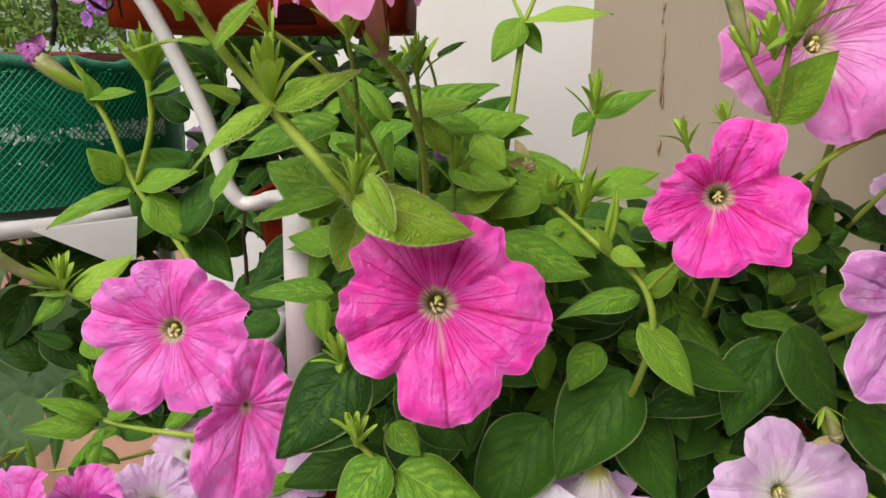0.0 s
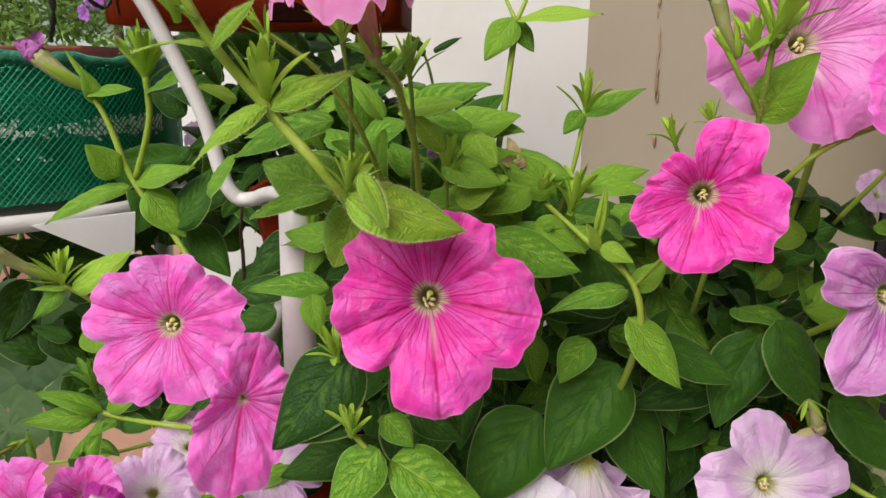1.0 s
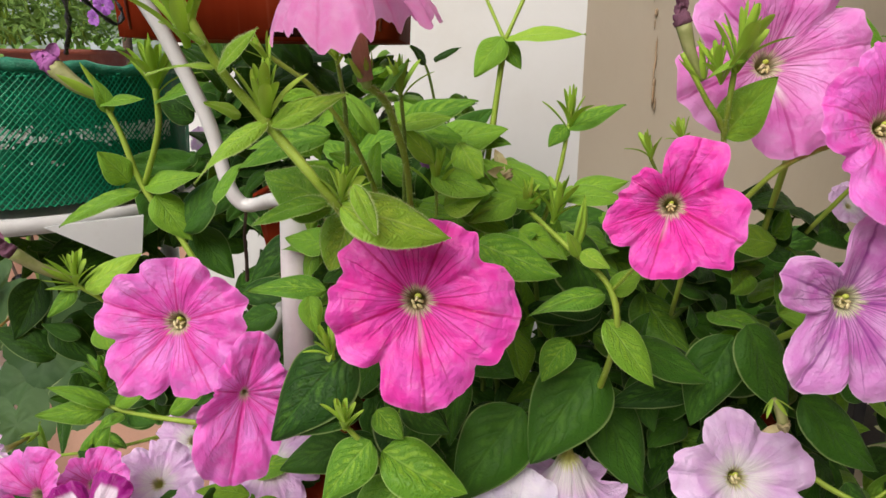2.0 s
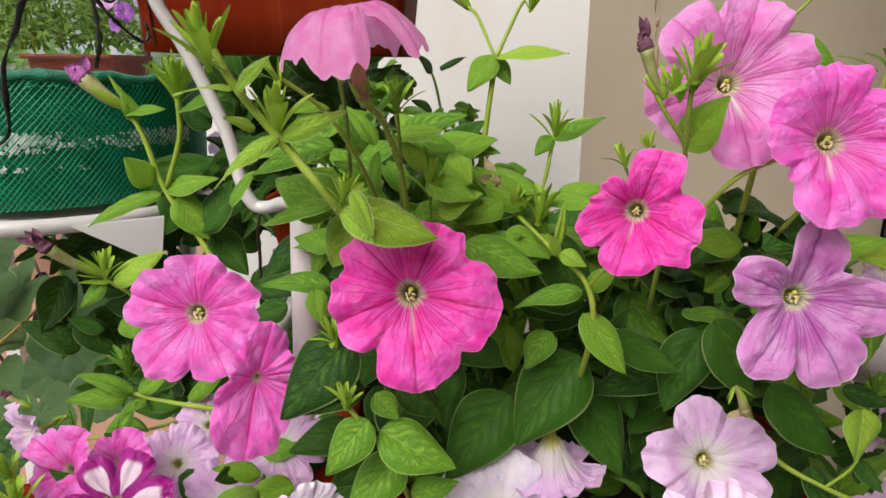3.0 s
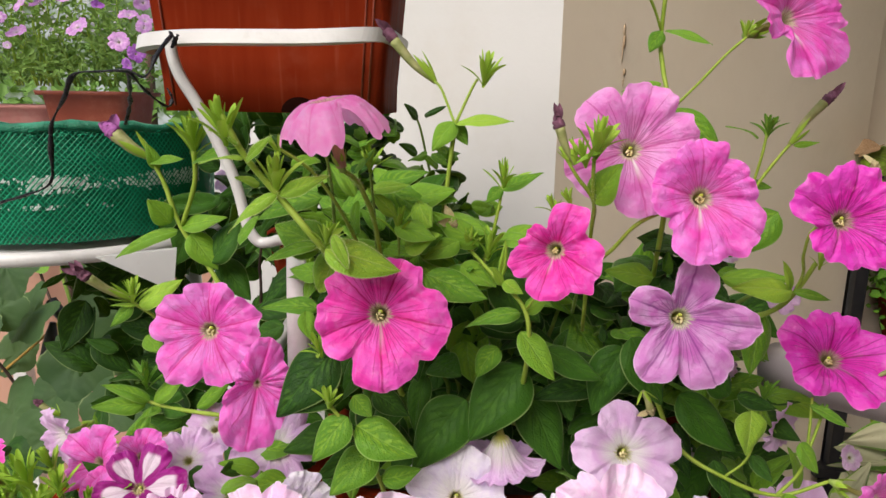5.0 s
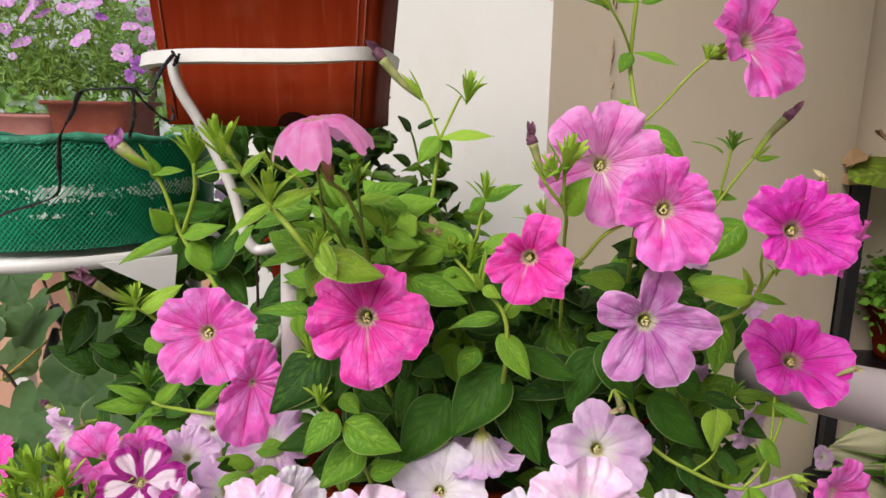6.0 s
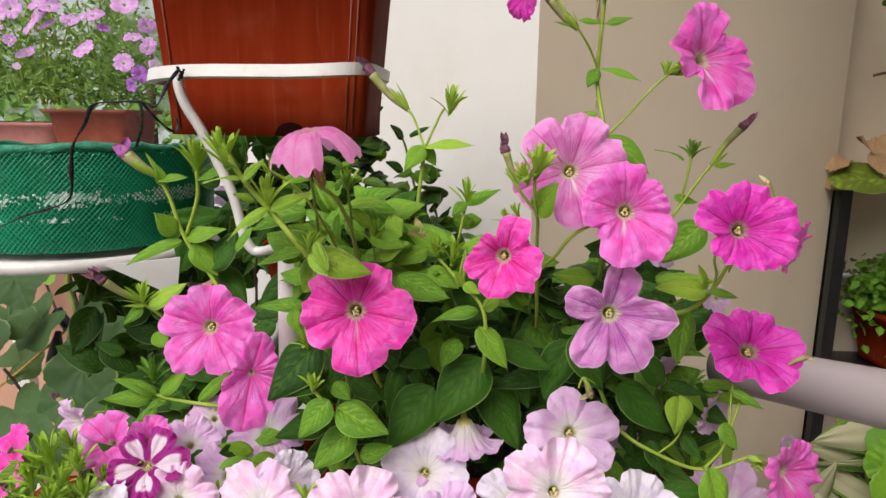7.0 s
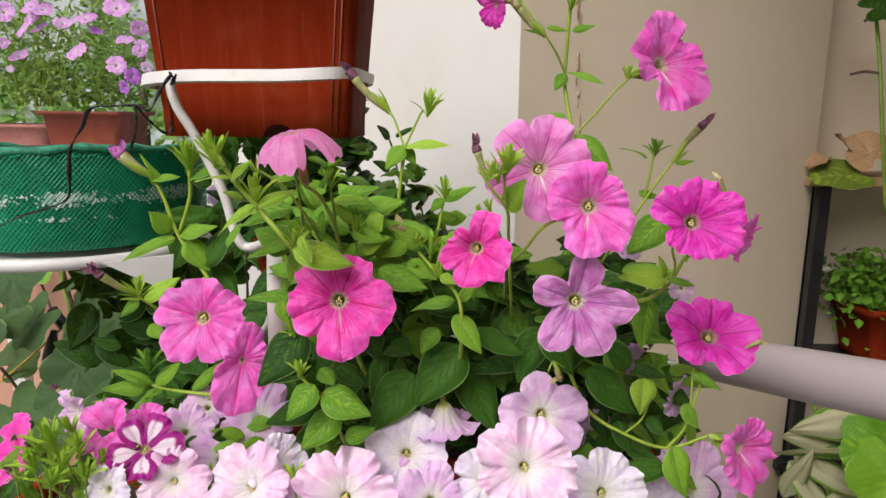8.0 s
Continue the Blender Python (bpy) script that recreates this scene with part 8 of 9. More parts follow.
flower(far, (-0.6845, 1.4500, 1.4700), (0.6261, -0.7234, 0.2911), 0.0209, VIOLET, 302, heart=False, fine=False, calyx=False)
flower(far, (-0.7071, 1.4500, 1.4437), (-0.4132, -0.8762, -0.2480), 0.0168, VIOLET, 303, heart=False, fine=False, calyx=False)
flower(far, (-0.6954, 1.4500, 1.5537), (0.1645, -0.5721, 0.8035), 0.0207, FARPINK, 304, heart=False, fine=False, calyx=False)
flower(far, (-0.6585, 1.4500, 1.5412), (0.4663, -0.5754, 0.6719), 0.0187, FARPINK, 305, heart=False, fine=False, calyx=False)
flower(far, (-0.9402, 1.4500, 1.5778), (-0.4275, -0.7200, 0.5467), 0.0249, FARPINK, 306, heart=False, fine=False, calyx=False)
flower(far, (-0.7883, 1.4500, 1.6040), (0.0152, -0.5932, 0.8049), 0.0268, FARPINK, 307, heart=False, fine=False, calyx=False)
flower(far, (-0.8436, 1.4500, 1.5910), (0.3192, -0.6550, 0.6849), 0.0207, FARPINK, 308, heart=False, fine=False, calyx=False)
flower(far, (-0.7122, 1.4500, 1.6270), (0.1759, -0.8002, 0.5733), 0.0308, FARPINK, 309, heart=False, fine=False, calyx=False)
flower(far, (-0.8878, 1.4500, 1.6224), (0.3192, -0.6550, 0.6849), 0.0227, FARPINK, 310, heart=False, fine=False, calyx=False)
flower(far, (-0.9835, 1.4500, 1.6157), (0.3286, -0.8331, 0.4449), 0.0269, FARPINK, 311, heart=False, fine=False, calyx=False)
flower(far, (-0.9918, 1.4500, 1.5455), (0.4762, -0.7647, 0.4341), 0.0146, FARPINK, 312, heart=False, fine=False, calyx=False)
flower(far, (-0.9810, 1.4500, 1.4846), (0.4762, -0.7647, 0.4341), 0.0095, LILAC, 313, heart=False, fine=False, calyx=False)
flower(far, (-0.6489, 1.4500, 1.4898), (0.7708, -0.5792, 0.2653), 0.0146, LILAC, 314, heart=False, fine=False, calyx=False)
flower(far, (-0.7641, 1.4500, 1.5724), (0.4592, -0.4253, 0.7799), 0.0145, VIOLET, 315, heart=False, fine=False, calyx=False)
flower(far, (-0.9020, 1.4500, 1.6787), (0.1708, -0.7019, 0.6915), 0.0266, FARPINK, 316, heart=False, fine=False, calyx=False)
flower(far, (-0.7946, 1.4500, 1.6790), (0.1708, -0.7019, 0.6915), 0.0286, FARPINK, 317, heart=False, fine=False, calyx=False)
flower(far, (-0.6996, 1.4500, 1.6979), (0.1708, -0.7019, 0.6915), 0.0285, FARPINK, 318, heart=False, fine=False, calyx=False)
flower(far, (-0.2560, 0.8000, 1.2686), (-0.4231, -0.8003, 0.4250), 0.0169, LILAC, 319, heart=False, fine=False, calyx=False)
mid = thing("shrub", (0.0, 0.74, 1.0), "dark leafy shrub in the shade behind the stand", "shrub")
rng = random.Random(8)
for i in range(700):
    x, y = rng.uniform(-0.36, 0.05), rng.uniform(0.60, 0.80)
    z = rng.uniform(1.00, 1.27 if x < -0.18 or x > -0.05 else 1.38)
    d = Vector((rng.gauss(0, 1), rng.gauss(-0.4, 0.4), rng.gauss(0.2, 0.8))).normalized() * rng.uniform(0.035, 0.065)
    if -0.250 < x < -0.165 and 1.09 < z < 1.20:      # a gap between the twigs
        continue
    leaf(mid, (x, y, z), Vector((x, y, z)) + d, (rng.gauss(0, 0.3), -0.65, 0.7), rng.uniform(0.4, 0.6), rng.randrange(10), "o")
for i in range(6):
    x = -0.12 + 0.03 * i
    stem(mid, [(x + rng.gauss(0, 0.03), 0.74, 1.30), (x, 0.75, 1.15), (x * 0.5, 0.76, 0.9), (0, 0.76, 0.6)], 0.0016, 0.003, 0, STEM_DARK)
tub = trough((0.0, 0.76, 0.30), (0.34, 0.22, 0.32), "brick-red plastic tub under the shrub", PLASTIC, 0, 0.16, 0.014, 0, "flower_pot")
stool = thing("low_stool", (0.0, 0.76, 0.0), "plain white metal stool under the tub", "stool")
for x in (-0.15, 0.15):
    for y in (0.68, 0.84):
        bar([(x, y, 0.29), (x, y, 0.0)], 0.01, "leg", steps=2, parent=stool)
bm = bmesh.new()
box(bm, (-0.18, 0.64, 0.285), (0.18, 0.88, 0.298), 0.003)
own(part("seat", bm, ENAMEL, None, smooth=False), stool)
leaf(mid, (-0.0339, 0.7501, 1.2721), (-0.0410, 0.6839, 1.2687), (0.0228, -0.7473, 0.6641), 0.40, 0, 'o')
leaf(mid, (0.0680, 0.7376, 1.2450), (0.0719, 0.7302, 1.2258), (0.0228, -0.7473, 0.6641), 0.50, 1, 'm')
leaf(mid, (0.0345, 0.7419, 1.2969), (0.0155, 0.7245, 1.3122), (0.0228, -0.7473, 0.6641), 0.53, 2, 'm')
leaf(mid, (-0.0548, 0.7025, 1.2429), (-0.0792, 0.7319, 1.2451), (0.0228, -0.7473, 0.6641), 0.49, 3, 'o')
leaf(mid, (0.0488, 0.7316, 1.2135), (0.0417, 0.7281, 1.2334), (0.0228, -0.7473, 0.6641), 0.49, 4, 'm')
leaf(mid, (0.0855, 0.7174, 1.2102), (0.1008, 0.7379, 1.1996), (0.0228, -0.7473, 0.6641), 0.49, 5, 'm')
leaf(mid, (0.0337, 0.7281, 1.2810), (0.0120, 0.7151, 1.2828), (0.0228, -0.7473, 0.6641), 0.52, 6, 'o')
leaf(mid, (0.0777, 0.7793, 1.2110), (0.1081, 0.7203, 1.2305), (0.0228, -0.7473, 0.6641), 0.43, 7, 'm')
leaf(mid, (0.0713, 0.7571, 1.1966), (0.0955, 0.6927, 1.2189), (0.0228, -0.7473, 0.6641), 0.57, 8, 'm')
leaf(mid, (0.0198, 0.7792, 1.2769), (0.0567, 0.6853, 1.2812), (0.0228, -0.7473, 0.6641), 0.56, 9, 'o')
leaf(mid, (-0.0072, 0.7698, 1.2936), (-0.0036, 0.6827, 1.2858), (0.0228, -0.7473, 0.6641), 0.52, 0, 'm')
leaf(mid, (-0.0729, 0.7785, 1.2375), (-0.0751, 0.7103, 1.2312), (0.0228, -0.7473, 0.6641), 0.60, 1, 'm')
leaf(mid, (-0.0158, 0.7158, 1.3514), (-0.0276, 0.7045, 1.3575), (0.0228, -0.7473, 0.6641), 0.52, 2, 'o')
leaf(mid, (-0.0511, 0.7767, 1.3545), (-0.0286, 0.7338, 1.3657), (0.0228, -0.7473, 0.6641), 0.48, 3, 'm')
leaf(mid, (0.0042, 0.7447, 1.2530), (-0.0089, 0.7172, 1.2693), (0.0228, -0.7473, 0.6641), 0.59, 4, 'm')
leaf(mid, (0.0145, 0.7241, 1.2663), (0.0089, 0.7387, 1.2768), (0.0228, -0.7473, 0.6641), 0.50, 5, 'o')
leaf(mid, (0.0238, 0.7016, 1.3160), (-0.0004, 0.7169, 1.3065), (0.0228, -0.7473, 0.6641), 0.53, 6, 'm')
leaf(mid, (-0.0601, 0.7282, 1.2606), (-0.0868, 0.7224, 1.2574), (0.0228, -0.7473, 0.6641), 0.55, 7, 'm')
leaf(mid, (-0.0628, 0.7201, 1.3533), (-0.0743, 0.7074, 1.3704), (0.0228, -0.7473, 0.6641), 0.52, 8, 'o')
leaf(mid, (-0.0193, 0.7476, 1.3028), (-0.0207, 0.6980, 1.2949), (0.0228, -0.7473, 0.6641), 0.48, 9, 'm')
leaf(mid, (0.0577, 0.7248, 1.3129), (0.0345, 0.6934, 1.3221), (0.0228, -0.7473, 0.6641), 0.56, 0, 'm')
leaf(mid, (-0.0262, 0.7081, 1.3342), (-0.0501, 0.6993, 1.3280), (0.0228, -0.7473, 0.6641), 0.47, 1, 'o')
leaf(mid, (0.0680, 0.7269, 1.2356), (0.0804, 0.7190, 1.2465), (0.0228, -0.7473, 0.6641), 0.58, 2, 'm')
leaf(mid, (0.0065, 0.7153, 1.2907), (0.0235, 0.7284, 1.2789), (0.0228, -0.7473, 0.6641), 0.57, 3, 'm')
leaf(mid, (-0.0449, 0.7645, 1.3154), (-0.0244, 0.7007, 1.3352), (0.0228, -0.7473, 0.6641), 0.43, 4, 'o')
leaf(mid, (-0.0227, 0.7334, 1.2325), (-0.0215, 0.7052, 1.2238), (0.0228, -0.7473, 0.6641), 0.48, 5, 'm')
leaf(mid, (0.0805, 0.7704, 1.2469), (0.1148, 0.7392, 1.2514), (0.0228, -0.7473, 0.6641), 0.49, 6, 'm')
leaf(mid, (0.0863, 0.7669, 1.1973), (0.0932, 0.7198, 1.1891), (0.0228, -0.7473, 0.6641), 0.50, 7, 'o')
leaf(mid, (-0.0244, 0.7471, 1.3066), (-0.0144, 0.6972, 1.3008), (0.0228, -0.7473, 0.6641), 0.56, 8, 'm')
leaf(mid, (-0.0722, 0.7717, 1.2059), (-0.0758, 0.7340, 1.2317), (0.0228, -0.7473, 0.6641), 0.52, 9, 'm')
leaf(mid, (-0.0734, 0.7530, 1.2368), (-0.0548, 0.7115, 1.2320), (0.0228, -0.7473, 0.6641), 0.48, 0, 'o')
leaf(mid, (0.0841, 0.7689, 1.2176), (0.0750, 0.7086, 1.2175), (0.0228, -0.7473, 0.6641), 0.56, 1, 'm')
leaf(mid, (-0.0090, 0.7137, 1.3326), (-0.0405, 0.7275, 1.3352), (0.0228, -0.7473, 0.6641), 0.58, 2, 'm')
leaf(mid, (0.0611, 0.7690, 1.2134), (0.0924, 0.6830, 1.2288), (0.0228, -0.7473, 0.6641), 0.45, 3, 'o')
leaf(mid, (-0.0306, 0.7621, 1.2736), (-0.0387, 0.6801, 1.2766), (0.0228, -0.7473, 0.6641), 0.41, 4, 'm')
leaf(mid, (-0.0548, 0.7684, 1.3410), (-0.0113, 0.6852, 1.3376), (0.0228, -0.7473, 0.6641), 0.50, 5, 'm')
leaf(mid, (-0.0198, 0.7469, 1.3111), (-0.0292, 0.7017, 1.3017), (0.0228, -0.7473, 0.6641), 0.44, 6, 'o')
leaf(mid, (-0.0150, 0.7304, 1.3434), (-0.0339, 0.6848, 1.3507), (0.0228, -0.7473, 0.6641), 0.44, 7, 'm')
leaf(mid, (-0.0130, 0.7641, 1.2604), (-0.0019, 0.7174, 1.2803), (0.0228, -0.7473, 0.6641), 0.49, 8, 'm')
leaf(mid, (-0.0118, 0.7555, 1.2800), (-0.0120, 0.7077, 1.2987), (0.0228, -0.7473, 0.6641), 0.45, 9, 'o')
leaf(mid, (0.0180, 0.7341, 1.2342), (0.0401, 0.7328, 1.2284), (0.0228, -0.7473, 0.6641), 0.59, 0, 'm')
leaf(mid, (-0.0096, 0.7371, 1.2144), (0.0026, 0.6874, 1.2359), (0.0228, -0.7473, 0.6641), 0.56, 1, 'm')
leaf(mid, (0.0370, 0.7587, 1.2071), (0.0481, 0.7138, 1.2322), (0.0228, -0.7473, 0.6641), 0.42, 2, 'o')
leaf(mid, (0.0298, 0.7035, 1.3166), (0.0492, 0.6855, 1.3051), (0.0228, -0.7473, 0.6641), 0.42, 3, 'm')
leaf(mid, (0.0764, 0.7097, 1.2543), (0.1063, 0.7306, 1.2489), (0.0228, -0.7473, 0.6641), 0.53, 4, 'm')
leaf(mid, (0.0700, 0.7029, 1.2083), (0.0418, 0.7260, 1.2120), (0.0228, -0.7473, 0.6641), 0.50, 5, 'o')
leaf(mid, (0.0500, 0.7049, 1.3056), (0.0500, 0.6995, 1.3247), (0.0228, -0.7473, 0.6641), 0.51, 6, 'm')
leaf(mid, (0.0658, 0.7493, 1.2443), (0.0762, 0.7252, 1.2366), (0.0228, -0.7473, 0.6641), 0.48, 7, 'm')
leaf(mid, (-0.0058, 0.7067, 1.3015), (-0.0201, 0.7100, 1.2896), (0.0228, -0.7473, 0.6641), 0.59, 8, 'o')
leaf(mid, (-0.0061, 0.7605, 1.2231), (0.0143, 0.7204, 1.2156), (0.0228, -0.7473, 0.6641), 0.50, 9, 'm')
leaf(mid, (0.0125, 0.7077, 1.2444), (0.0259, 0.7249, 1.2490), (0.0228, -0.7473, 0.6641), 0.58, 0, 'm')
leaf(mid, (0.0164, 0.7214, 1.2653), (0.0160, 0.6920, 1.2806), (0.0228, -0.7473, 0.6641), 0.52, 1, 'o')
leaf(mid, (-0.0164, 0.7237, 1.3263), (-0.0278, 0.7223, 1.3441), (0.0228, -0.7473, 0.6641), 0.48, 2, 'm')
leaf(mid, (0.0727, 0.7018, 1.2310), (0.0703, 0.7088, 1.2174), (0.0228, -0.7473, 0.6641), 0.48, 3, 'm')
leaf(mid, (-0.0378, 0.7115, 1.3064), (-0.0562, 0.7395, 1.2874), (0.0228, -0.7473, 0.6641), 0.50, 4, 'o')
leaf(mid, (0.0276, 0.7446, 1.2595), (0.0462, 0.7089, 1.2802), (0.0228, -0.7473, 0.6641), 0.54, 5, 'm')
leaf(mid, (0.0713, 0.7374, 1.2363), (0.0700, 0.6938, 1.2626), (0.0228, -0.7473, 0.6641), 0.45, 6, 'm')
leaf(mid, (0.0495, 0.7194, 1.2394), (0.0806, 0.6914, 1.2492), (0.0228, -0.7473, 0.6641), 0.45, 7, 'o')
leaf(mid, (-0.0378, 0.7204, 1.2492), (-0.0192, 0.7319, 1.2630), (0.0228, -0.7473, 0.6641), 0.46, 8, 'm')
leaf(mid, (-0.0051, 0.7667, 1.2243), (0.0193, 0.6975, 1.2308), (0.0228, -0.7473, 0.6641), 0.47, 9, 'm')
leaf(mid, (0.0254, 0.7349, 1.2365), (0.0501, 0.7092, 1.2405), (0.0228, -0.7473, 0.6641), 0.44, 0, 'o')
leaf(mid, (0.0286, 0.7095, 1.2084), (0.0102, 0.6965, 1.2008), (0.0228, -0.7473, 0.6641), 0.53, 1, 'm')
leaf(mid, (-0.0609, 0.7753, 1.2083), (-0.0319, 0.7025, 1.2282), (0.0228, -0.7473, 0.6641), 0.55, 2, 'm')
leaf(mid, (0.0527, 0.7645, 1.2778), (0.0453, 0.6959, 1.2998), (0.0228, -0.7473, 0.6641), 0.55, 3, 'o')
leaf(mid, (0.0889, 0.7395, 1.2190), (0.0722, 0.7011, 1.2282), (0.0228, -0.7473, 0.6641), 0.54, 4, 'm')
leaf(mid, (0.0405, 0.7505, 1.2472), (0.0565, 0.6907, 1.2416), (0.0228, -0.7473, 0.6641), 0.58, 5, 'm')
leaf(mid, (0.0386, 0.7265, 1.3016), (0.0561, 0.7232, 1.3069), (0.0228, -0.7473, 0.6641), 0.52, 6, 'o')
leaf(mid, (0.0233, 0.7141, 1.2430), (0.0060, 0.6841, 1.2441), (0.0228, -0.7473, 0.6641), 0.54, 7, 'm')
leaf(mid, (0.0553, 0.7213, 1.2545), (0.0550, 0.7030, 1.2705), (0.0228, -0.7473, 0.6641), 0.57, 8, 'm')
leaf(mid, (-0.0627, 0.7283, 1.2809), (-0.0569, 0.7000, 1.2668), (0.0228, -0.7473, 0.6641), 0.48, 9, 'o')
leaf(mid, (0.0216, 0.7090, 1.2296), (0.0046, 0.6962, 1.2168), (0.0228, -0.7473, 0.6641), 0.42, 0, 'm')
leaf(mid, (-0.0494, 0.7151, 1.2376), (-0.0501, 0.7050, 1.2510), (0.0228, -0.7473, 0.6641), 0.55, 1, 'm')
leaf(mid, (0.0649, 0.7319, 1.2152), (0.0515, 0.6916, 1.2287), (0.0228, -0.7473, 0.6641), 0.51, 2, 'o')
leaf(mid, (0.0268, 0.7024, 1.2949), (0.0241, 0.7282, 1.2743), (0.0228, -0.7473, 0.6641), 0.58, 3, 'm')
leaf(mid, (0.0863, 0.7507, 1.2355), (0.0611, 0.7386, 1.2423), (0.0228, -0.7473, 0.6641), 0.54, 4, 'm')
leaf(mid, (-0.0254, 0.7581, 1.2168), (-0.0394, 0.6801, 1.2289), (0.0228, -0.7473, 0.6641), 0.55, 5, 'o')
leaf(mid, (0.0406, 0.7155, 1.2609), (0.0170, 0.7118, 1.2632), (0.0228, -0.7473, 0.6641), 0.41, 6, 'm')
leaf(mid, (0.0072, 0.7767, 1.2330), (-0.0130, 0.7335, 1.2339), (0.0228, -0.7473, 0.6641), 0.43, 7, 'm')
leaf(mid, (0.0617, 0.7187, 1.2457), (0.0846, 0.6847, 1.2473), (0.0228, -0.7473, 0.6641), 0.51, 8, 'o')
leaf(mid, (0.0845, 0.7107, 1.2456), (0.1031, 0.7315, 1.2552), (0.0228, -0.7473, 0.6641), 0.52, 9, 'm')
leaf(mid, (0.0822, 0.7645, 1.2116), (0.0816, 0.7359, 1.2308), (0.0228, -0.7473, 0.6641), 0.57, 0, 'm')
leaf(mid, (0.0053, 0.7034, 1.2320), (-0.0102, 0.6847, 1.2339), (0.0228, -0.7473, 0.6641), 0.44, 1, 'o')
leaf(mid, (-0.0440, 0.7338, 1.2818), (-0.0492, 0.7190, 1.2979), (0.0228, -0.7473, 0.6641), 0.46, 2, 'm')
leaf(mid, (0.0014, 0.7720, 1.2200), (-0.0090, 0.7232, 1.2212), (0.0228, -0.7473, 0.6641), 0.47, 3, 'm')
leaf(mid, (-0.0045, 0.7002, 1.2810), (-0.0197, 0.6925, 1.2884), (0.0228, -0.7473, 0.6641), 0.56, 4, 'o')
leaf(mid, (-0.0431, 0.7137, 1.2901), (-0.0349, 0.7042, 1.2800), (0.0228, -0.7473, 0.6641), 0.43, 5, 'm')
leaf(mid, (-0.0591, 0.7048, 1.3462), (-0.0430, 0.6813, 1.3352), (0.0228, -0.7473, 0.6641), 0.49, 6, 'm')
leaf(mid, (-0.0031, 0.7317, 1.2332), (0.0250, 0.6816, 1.2377), (0.0228, -0.7473, 0.6641), 0.59, 7, 'o')
leaf(mid, (-0.0360, 0.7498, 1.3470), (-0.0466, 0.7008, 1.3472), (0.0228, -0.7473, 0.6641), 0.42, 8, 'm')
leaf(mid, (-0.0635, 0.7372, 1.2424), (-0.0685, 0.7360, 1.2241), (0.0228, -0.7473, 0.6641), 0.46, 9, 'm')
stem(mid, [(-0.0080, 0.7500, 1.3726), (0.0088, 0.7500, 1.3516), (0.0203, 0.7500, 1.3057), (0.0350, 0.7600, 1.2336), (0.0301, 0.7700, 1.1492)], 0.0013, 0.002, 0, STEM_DARK)
stem(mid, [(0.0726, 0.7500, 1.2659), (0.0540, 0.7500, 1.2356), (0.0391, 0.7600, 1.1767)], 0.0013, 0.002, 0, STEM_DARK)
leaf(mid, (0.0088, 0.7500, 1.3554), (-0.0053, 0.7300, 1.3729), (0.0228, -0.7473, 0.6641), 0.50, 1, 'o')
leaf(mid, (0.0165, 0.7500, 1.3592), (0.0450, 0.7300, 1.3712), (0.0228, -0.7473, 0.6641), 0.40, 1, 'o')
leaf(mid, (0.0516, 0.7500, 1.2355), (0.0721, 0.7300, 1.2662), (0.0228, -0.7473, 0.6641), 0.40, 1, 'o')
leaf(mid, (0.0437, 0.7500, 1.2592), (0.0643, 0.7300, 1.2814), (0.0228, -0.7473, 0.6641), 0.40, 1, 'o')
leaf(mid, (0.0086, 0.7500, 1.3133), (-0.0118, 0.7300, 1.3259), (0.0228, -0.7473, 0.6641), 0.50, 1, 'o')
leaf(mid, (0.0319, 0.7500, 1.3136), (0.0626, 0.7300, 1.3155), (0.0228, -0.7473, 0.6641), 0.40, 1, 'o')
leaf(mid, (0.0477, 0.7500, 1.2195), (0.0840, 0.7300, 1.2276), (0.0228, -0.7473, 0.6641), 0.40, 1, 'o')
leaf(mid, (-0.0083, 0.7500, 1.3422), (-0.0267, 0.7300, 1.3519), (0.0228, -0.7473, 0.6641), 0.50, 1, 'o')
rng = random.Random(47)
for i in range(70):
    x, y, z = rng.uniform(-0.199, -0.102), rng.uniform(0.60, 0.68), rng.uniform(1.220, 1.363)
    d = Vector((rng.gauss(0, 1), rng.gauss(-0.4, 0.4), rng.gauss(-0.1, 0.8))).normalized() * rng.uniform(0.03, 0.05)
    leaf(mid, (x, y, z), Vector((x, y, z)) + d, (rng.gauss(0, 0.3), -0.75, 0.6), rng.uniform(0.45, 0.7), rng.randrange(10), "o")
hosta = thing("variegated_plant", (0.9500, 0.9500, 0.5000), "plant with long cream leaves edged in green", "plant")
leaf(hosta, (0.8077, 0.9800, 0.8086), (0.6660, 0.9300, 0.8511), (0.0228, -0.7473, 0.6641), 0.34, 1, 'm')
cream = leaf(hosta, (0.8053, 0.9760, 0.8106), (0.6640, 0.9260, 0.8530), (0.0228, -0.7473, 0.6641), 0.29, 1, 'm')
cream.data = cream_shape(cream.data)
leaf(hosta, (0.8679, 0.9800, 0.8649), (0.6792, 0.9300, 0.8620), (0.0228, -0.7473, 0.6641), 0.34, 1, 'm')
cream = leaf(hosta, (0.8654, 0.9760, 0.8667), (0.6772, 0.9260, 0.8639), (0.0228, -0.7473, 0.6641), 0.29, 1, 'm')
cream.data = cream_shape(cream.data)
leaf(hosta, (0.8766, 0.9800, 0.7997), (0.6597, 0.9300, 0.8192), (0.0228, -0.7473, 0.6641), 0.10, 1, 'm')
cream = leaf(hosta, (0.8740, 0.9760, 0.8017), (0.6577, 0.9260, 0.8213), (0.0228, -0.7473, 0.6641), 0.06, 1, 'm')
cream.data = cream_shape(cream.data)
leaf(hosta, (0.7141, 0.9800, 0.7946), (0.8491, 0.9300, 0.7286), (0.0228, -0.7473, 0.6641), 0.36, 1, 'm')
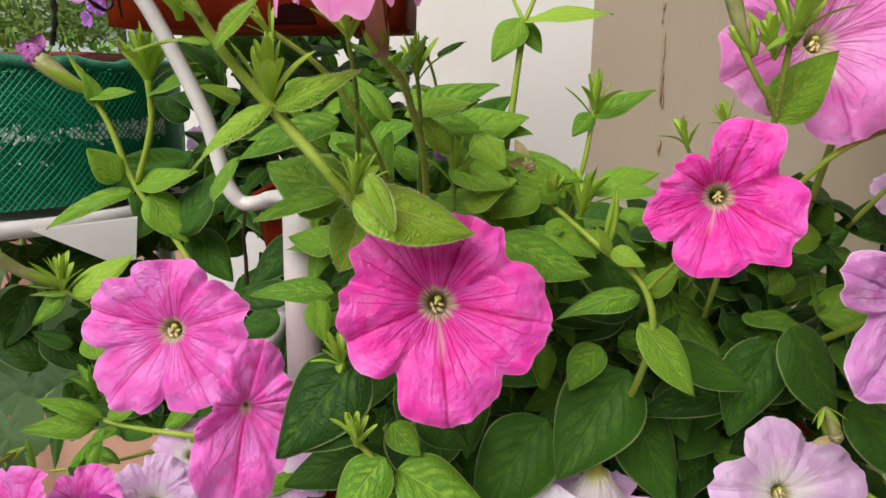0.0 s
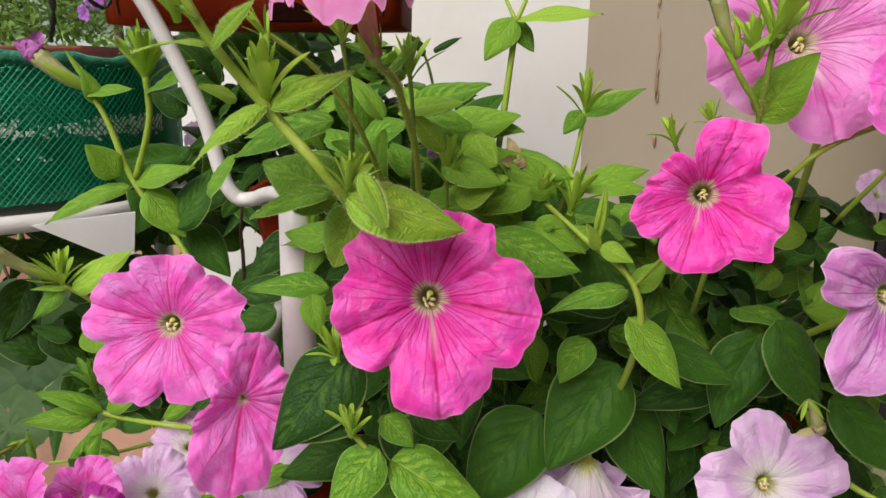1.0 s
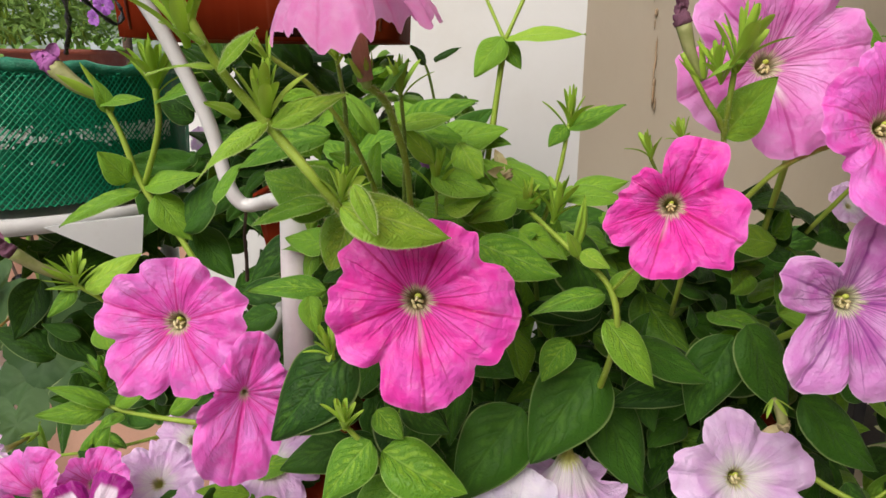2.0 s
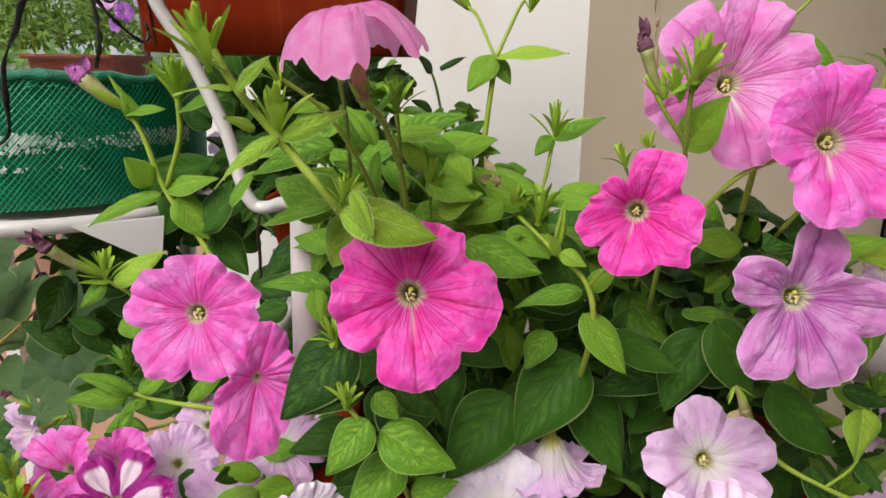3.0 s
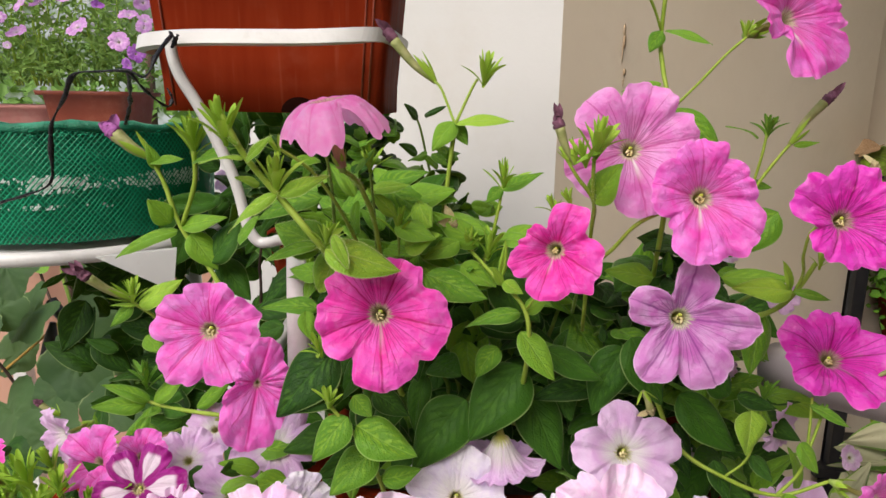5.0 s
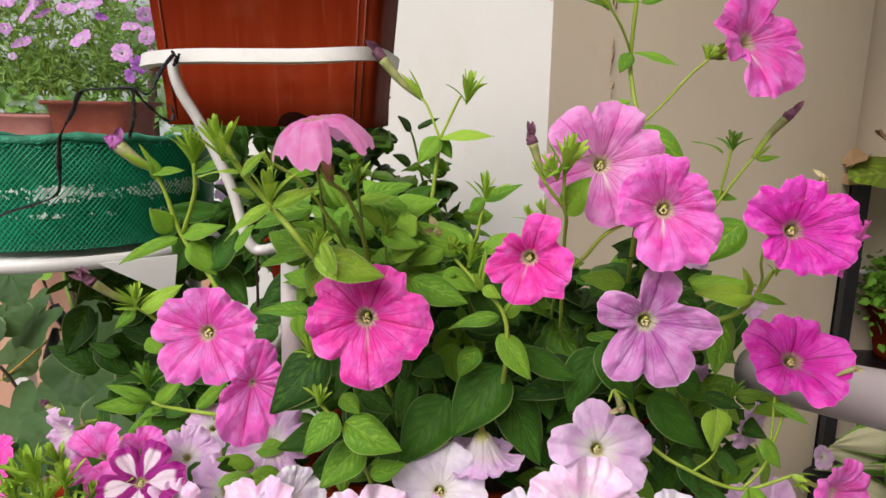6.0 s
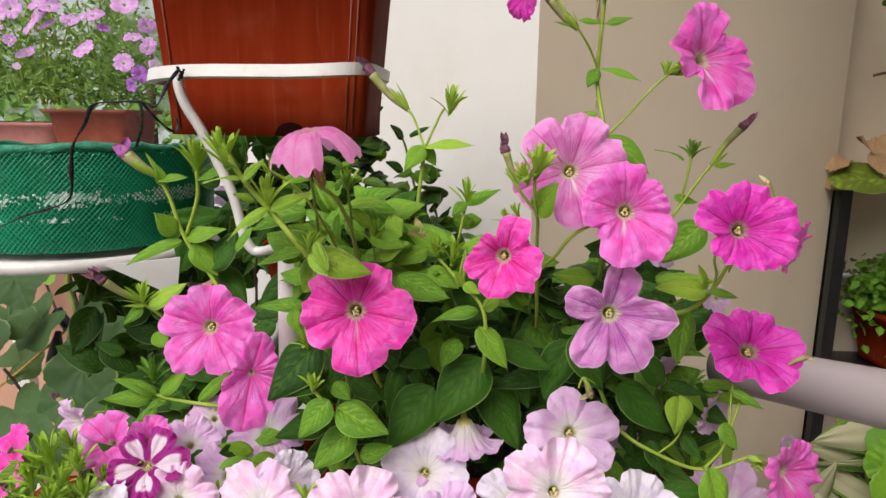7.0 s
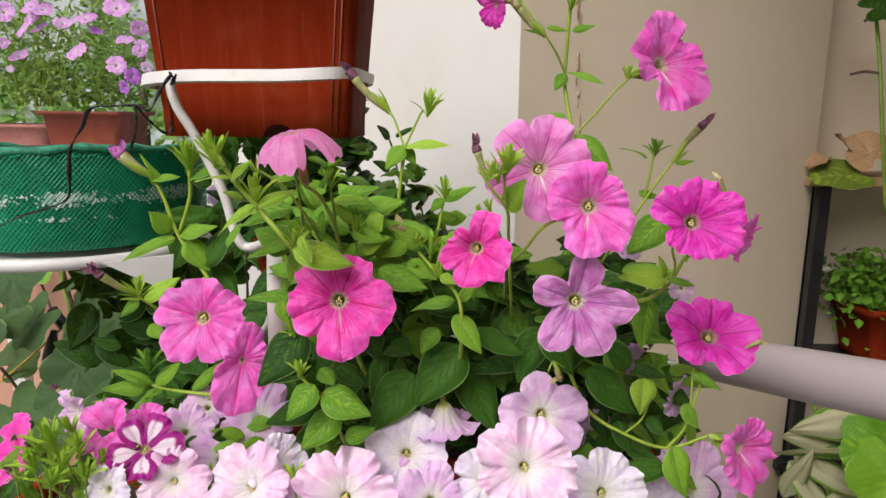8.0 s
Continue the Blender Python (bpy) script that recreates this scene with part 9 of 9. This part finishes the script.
cream = leaf(hosta, (0.7121, 0.9760, 0.7967), (0.8464, 0.9260, 0.7310), (0.0228, -0.7473, 0.6641), 0.31, 1, 'm')
cream.data = cream_shape(cream.data)
leaf(hosta, (0.7089, 0.9800, 0.7778), (0.7881, 0.9300, 0.6715), (0.0228, -0.7473, 0.6641), 0.40, 1, 'm')
cream = leaf(hosta, (0.7069, 0.9760, 0.7799), (0.7857, 0.9260, 0.6740), (0.0228, -0.7473, 0.6641), 0.34, 1, 'm')
cream.data = cream_shape(cream.data)
leaf(hosta, (0.8855, 0.9800, 0.7331), (0.7439, 0.9300, 0.7140), (0.0228, -0.7473, 0.6641), 0.40, 1, 'm')
cream = leaf(hosta, (0.8828, 0.9760, 0.7354), (0.7417, 0.9260, 0.7165), (0.0228, -0.7473, 0.6641), 0.34, 1, 'm')
cream.data = cream_shape(cream.data)
leaf(hosta, (0.7035, 0.9800, 0.7043), (0.7220, 0.9300, 0.8211), (0.0228, -0.7473, 0.6641), 0.30, 1, 'm')
cream = leaf(hosta, (0.7015, 0.9760, 0.7067), (0.7199, 0.9260, 0.8232), (0.0228, -0.7473, 0.6641), 0.26, 1, 'm')
cream.data = cream_shape(cream.data)
big_leaf(hosta, (0.8117, 0.9000, 0.8448), (-0.0807, -0.6692, 0.7387), 200, 0.13, 71, LEAF)
big_leaf(hosta, (0.8046, 0.8500, 0.8164), (-0.0746, -0.8174, 0.5712), 250, 0.14, 72, LEAF)
white_pot = trough((0.93, 1.08, 0.0), (0.30, 0.28, 0.56), "white glazed square pot for the variegated plant", ENAMEL, 8, 0.2, 0.012, 0, "flower_pot")
for i in range(7):
    stem(hosta, [(0.88 + 0.02 * i, 1.02, 0.48), (0.80 + 0.03 * i, 1.0, 0.7), (0.72 + 0.05 * i, 0.96, 0.93)], 0.004, 0.003, 0, STEM)
shelf_vine = thing("vine_shoot", (1.0500, 1.3600, 1.2620), "thin vine with a yellow-green leaf and dried leaves", "vine")
big_leaf(shelf_vine, (0.9256, 1.3300, 1.2681), (-0.0943, -0.4634, 0.8811), 190, 0.13, 81, LEAF_OLIVE)
big_leaf(shelf_vine, (0.9963, 1.3600, 1.3160), (-0.3699, -0.6867, 0.6257), 120, 0.12, 82, DEAD, 3, 0.3, 0.5)
big_leaf(shelf_vine, (0.9748, 1.4000, 1.3199), (0.3192, -0.4552, 0.8312), 60, 0.11, 83, DEAD, 3, 0.3, 0.6)
big_leaf(shelf_vine, (0.8825, 1.3700, 1.2891), (-0.2985, -0.3513, 0.8874), 60, 0.08, 84, DEAD, 3, 0.3, 0.6)
bm = bmesh.new()
sweep(bm, spline([(1.0123, 1.3000, 1.1872), (0.9847, 1.3000, 1.3426), (0.9733, 1.3200, 1.4820), (0.9644, 1.3500, 1.6103)], 6), 0.004, 7)
own(part('stem', bm, STEM_DARK, None), shelf_vine)
bm = bmesh.new()
sweep(bm, spline([(0.9733, 1.3200, 1.4820), (0.9459, 1.3300, 1.4858), (0.9216, 1.3400, 1.4804)], 6), 0.003, 7)
own(part('stem', bm, BARK, None), shelf_vine)
bm = bmesh.new()
sweep(bm, spline([(0.9652, 1.3500, 1.6046), (0.9438, 1.3500, 1.5897)], 6), 0.003, 7)
own(part('stem', bm, BARK, None), shelf_vine)
big_leaf(shelf_vine, (0.9641, 1.3300, 1.6130), (-0.0836, -0.7293, 0.6791), 10, 0.09, 85, LEAF_OLD_SHADE)
rng = random.Random(88)
for i in range(22):
    at = Vector((rng.uniform(-1.08, -0.66), rng.uniform(1.46, 1.62), rng.uniform(1.50, 1.78)))
    flower(far, at, (rng.gauss(0, 0.4), -0.8, 0.5 + rng.gauss(0, 0.3)), rng.uniform(0.017, 0.026), FARPINK, 330 + i, heart=False, fine=False, calyx=False)
# emissive backdrop strip: the haze and daylight of the distance glow from its colour
back = Nodes("glowing_haze")
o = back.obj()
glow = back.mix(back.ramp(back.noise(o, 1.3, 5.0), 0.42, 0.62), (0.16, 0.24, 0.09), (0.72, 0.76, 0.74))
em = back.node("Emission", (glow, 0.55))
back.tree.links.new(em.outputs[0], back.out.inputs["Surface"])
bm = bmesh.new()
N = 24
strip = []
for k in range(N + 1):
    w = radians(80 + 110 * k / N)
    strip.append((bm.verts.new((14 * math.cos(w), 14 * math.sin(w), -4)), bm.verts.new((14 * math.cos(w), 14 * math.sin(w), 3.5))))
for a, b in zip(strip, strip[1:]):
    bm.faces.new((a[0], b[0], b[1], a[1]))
tagged(part("backdrop", bm, back.mat, None), "self-glowing strip that stands for the hazy garden and sky in the distance", "backdrop", kind="structure")
wood = thing("far_trees", (-3.0, 9.0, 0.0), "blurred green trees beyond the balcony", "trees", kind="stuff")
for k in range(5):
    bm = bmesh.new()
    sweep(bm, spline([(-7 + 2.4 * k, 9.5, -3), (-6.9 + 2.4 * k, 9.4, 0), (-6.8 + 2.4 * k, 9.3, 2.2)], 5), lambda t: 0.14 - 0.09 * t, 9)
    own(part("trunk", bm, BARK, None), wood)
scatter("foliage", wood, LEAF_FAR, 5000, lambda r: Vector((r.uniform(-9, 3.4), 9.3 + r.gauss(0, 0.7), r.uniform(-1.5, 1.2) + 0.8 * math.sin(r.uniform(0, 3)) )), (0.10, 0.26), 99, 0.6)
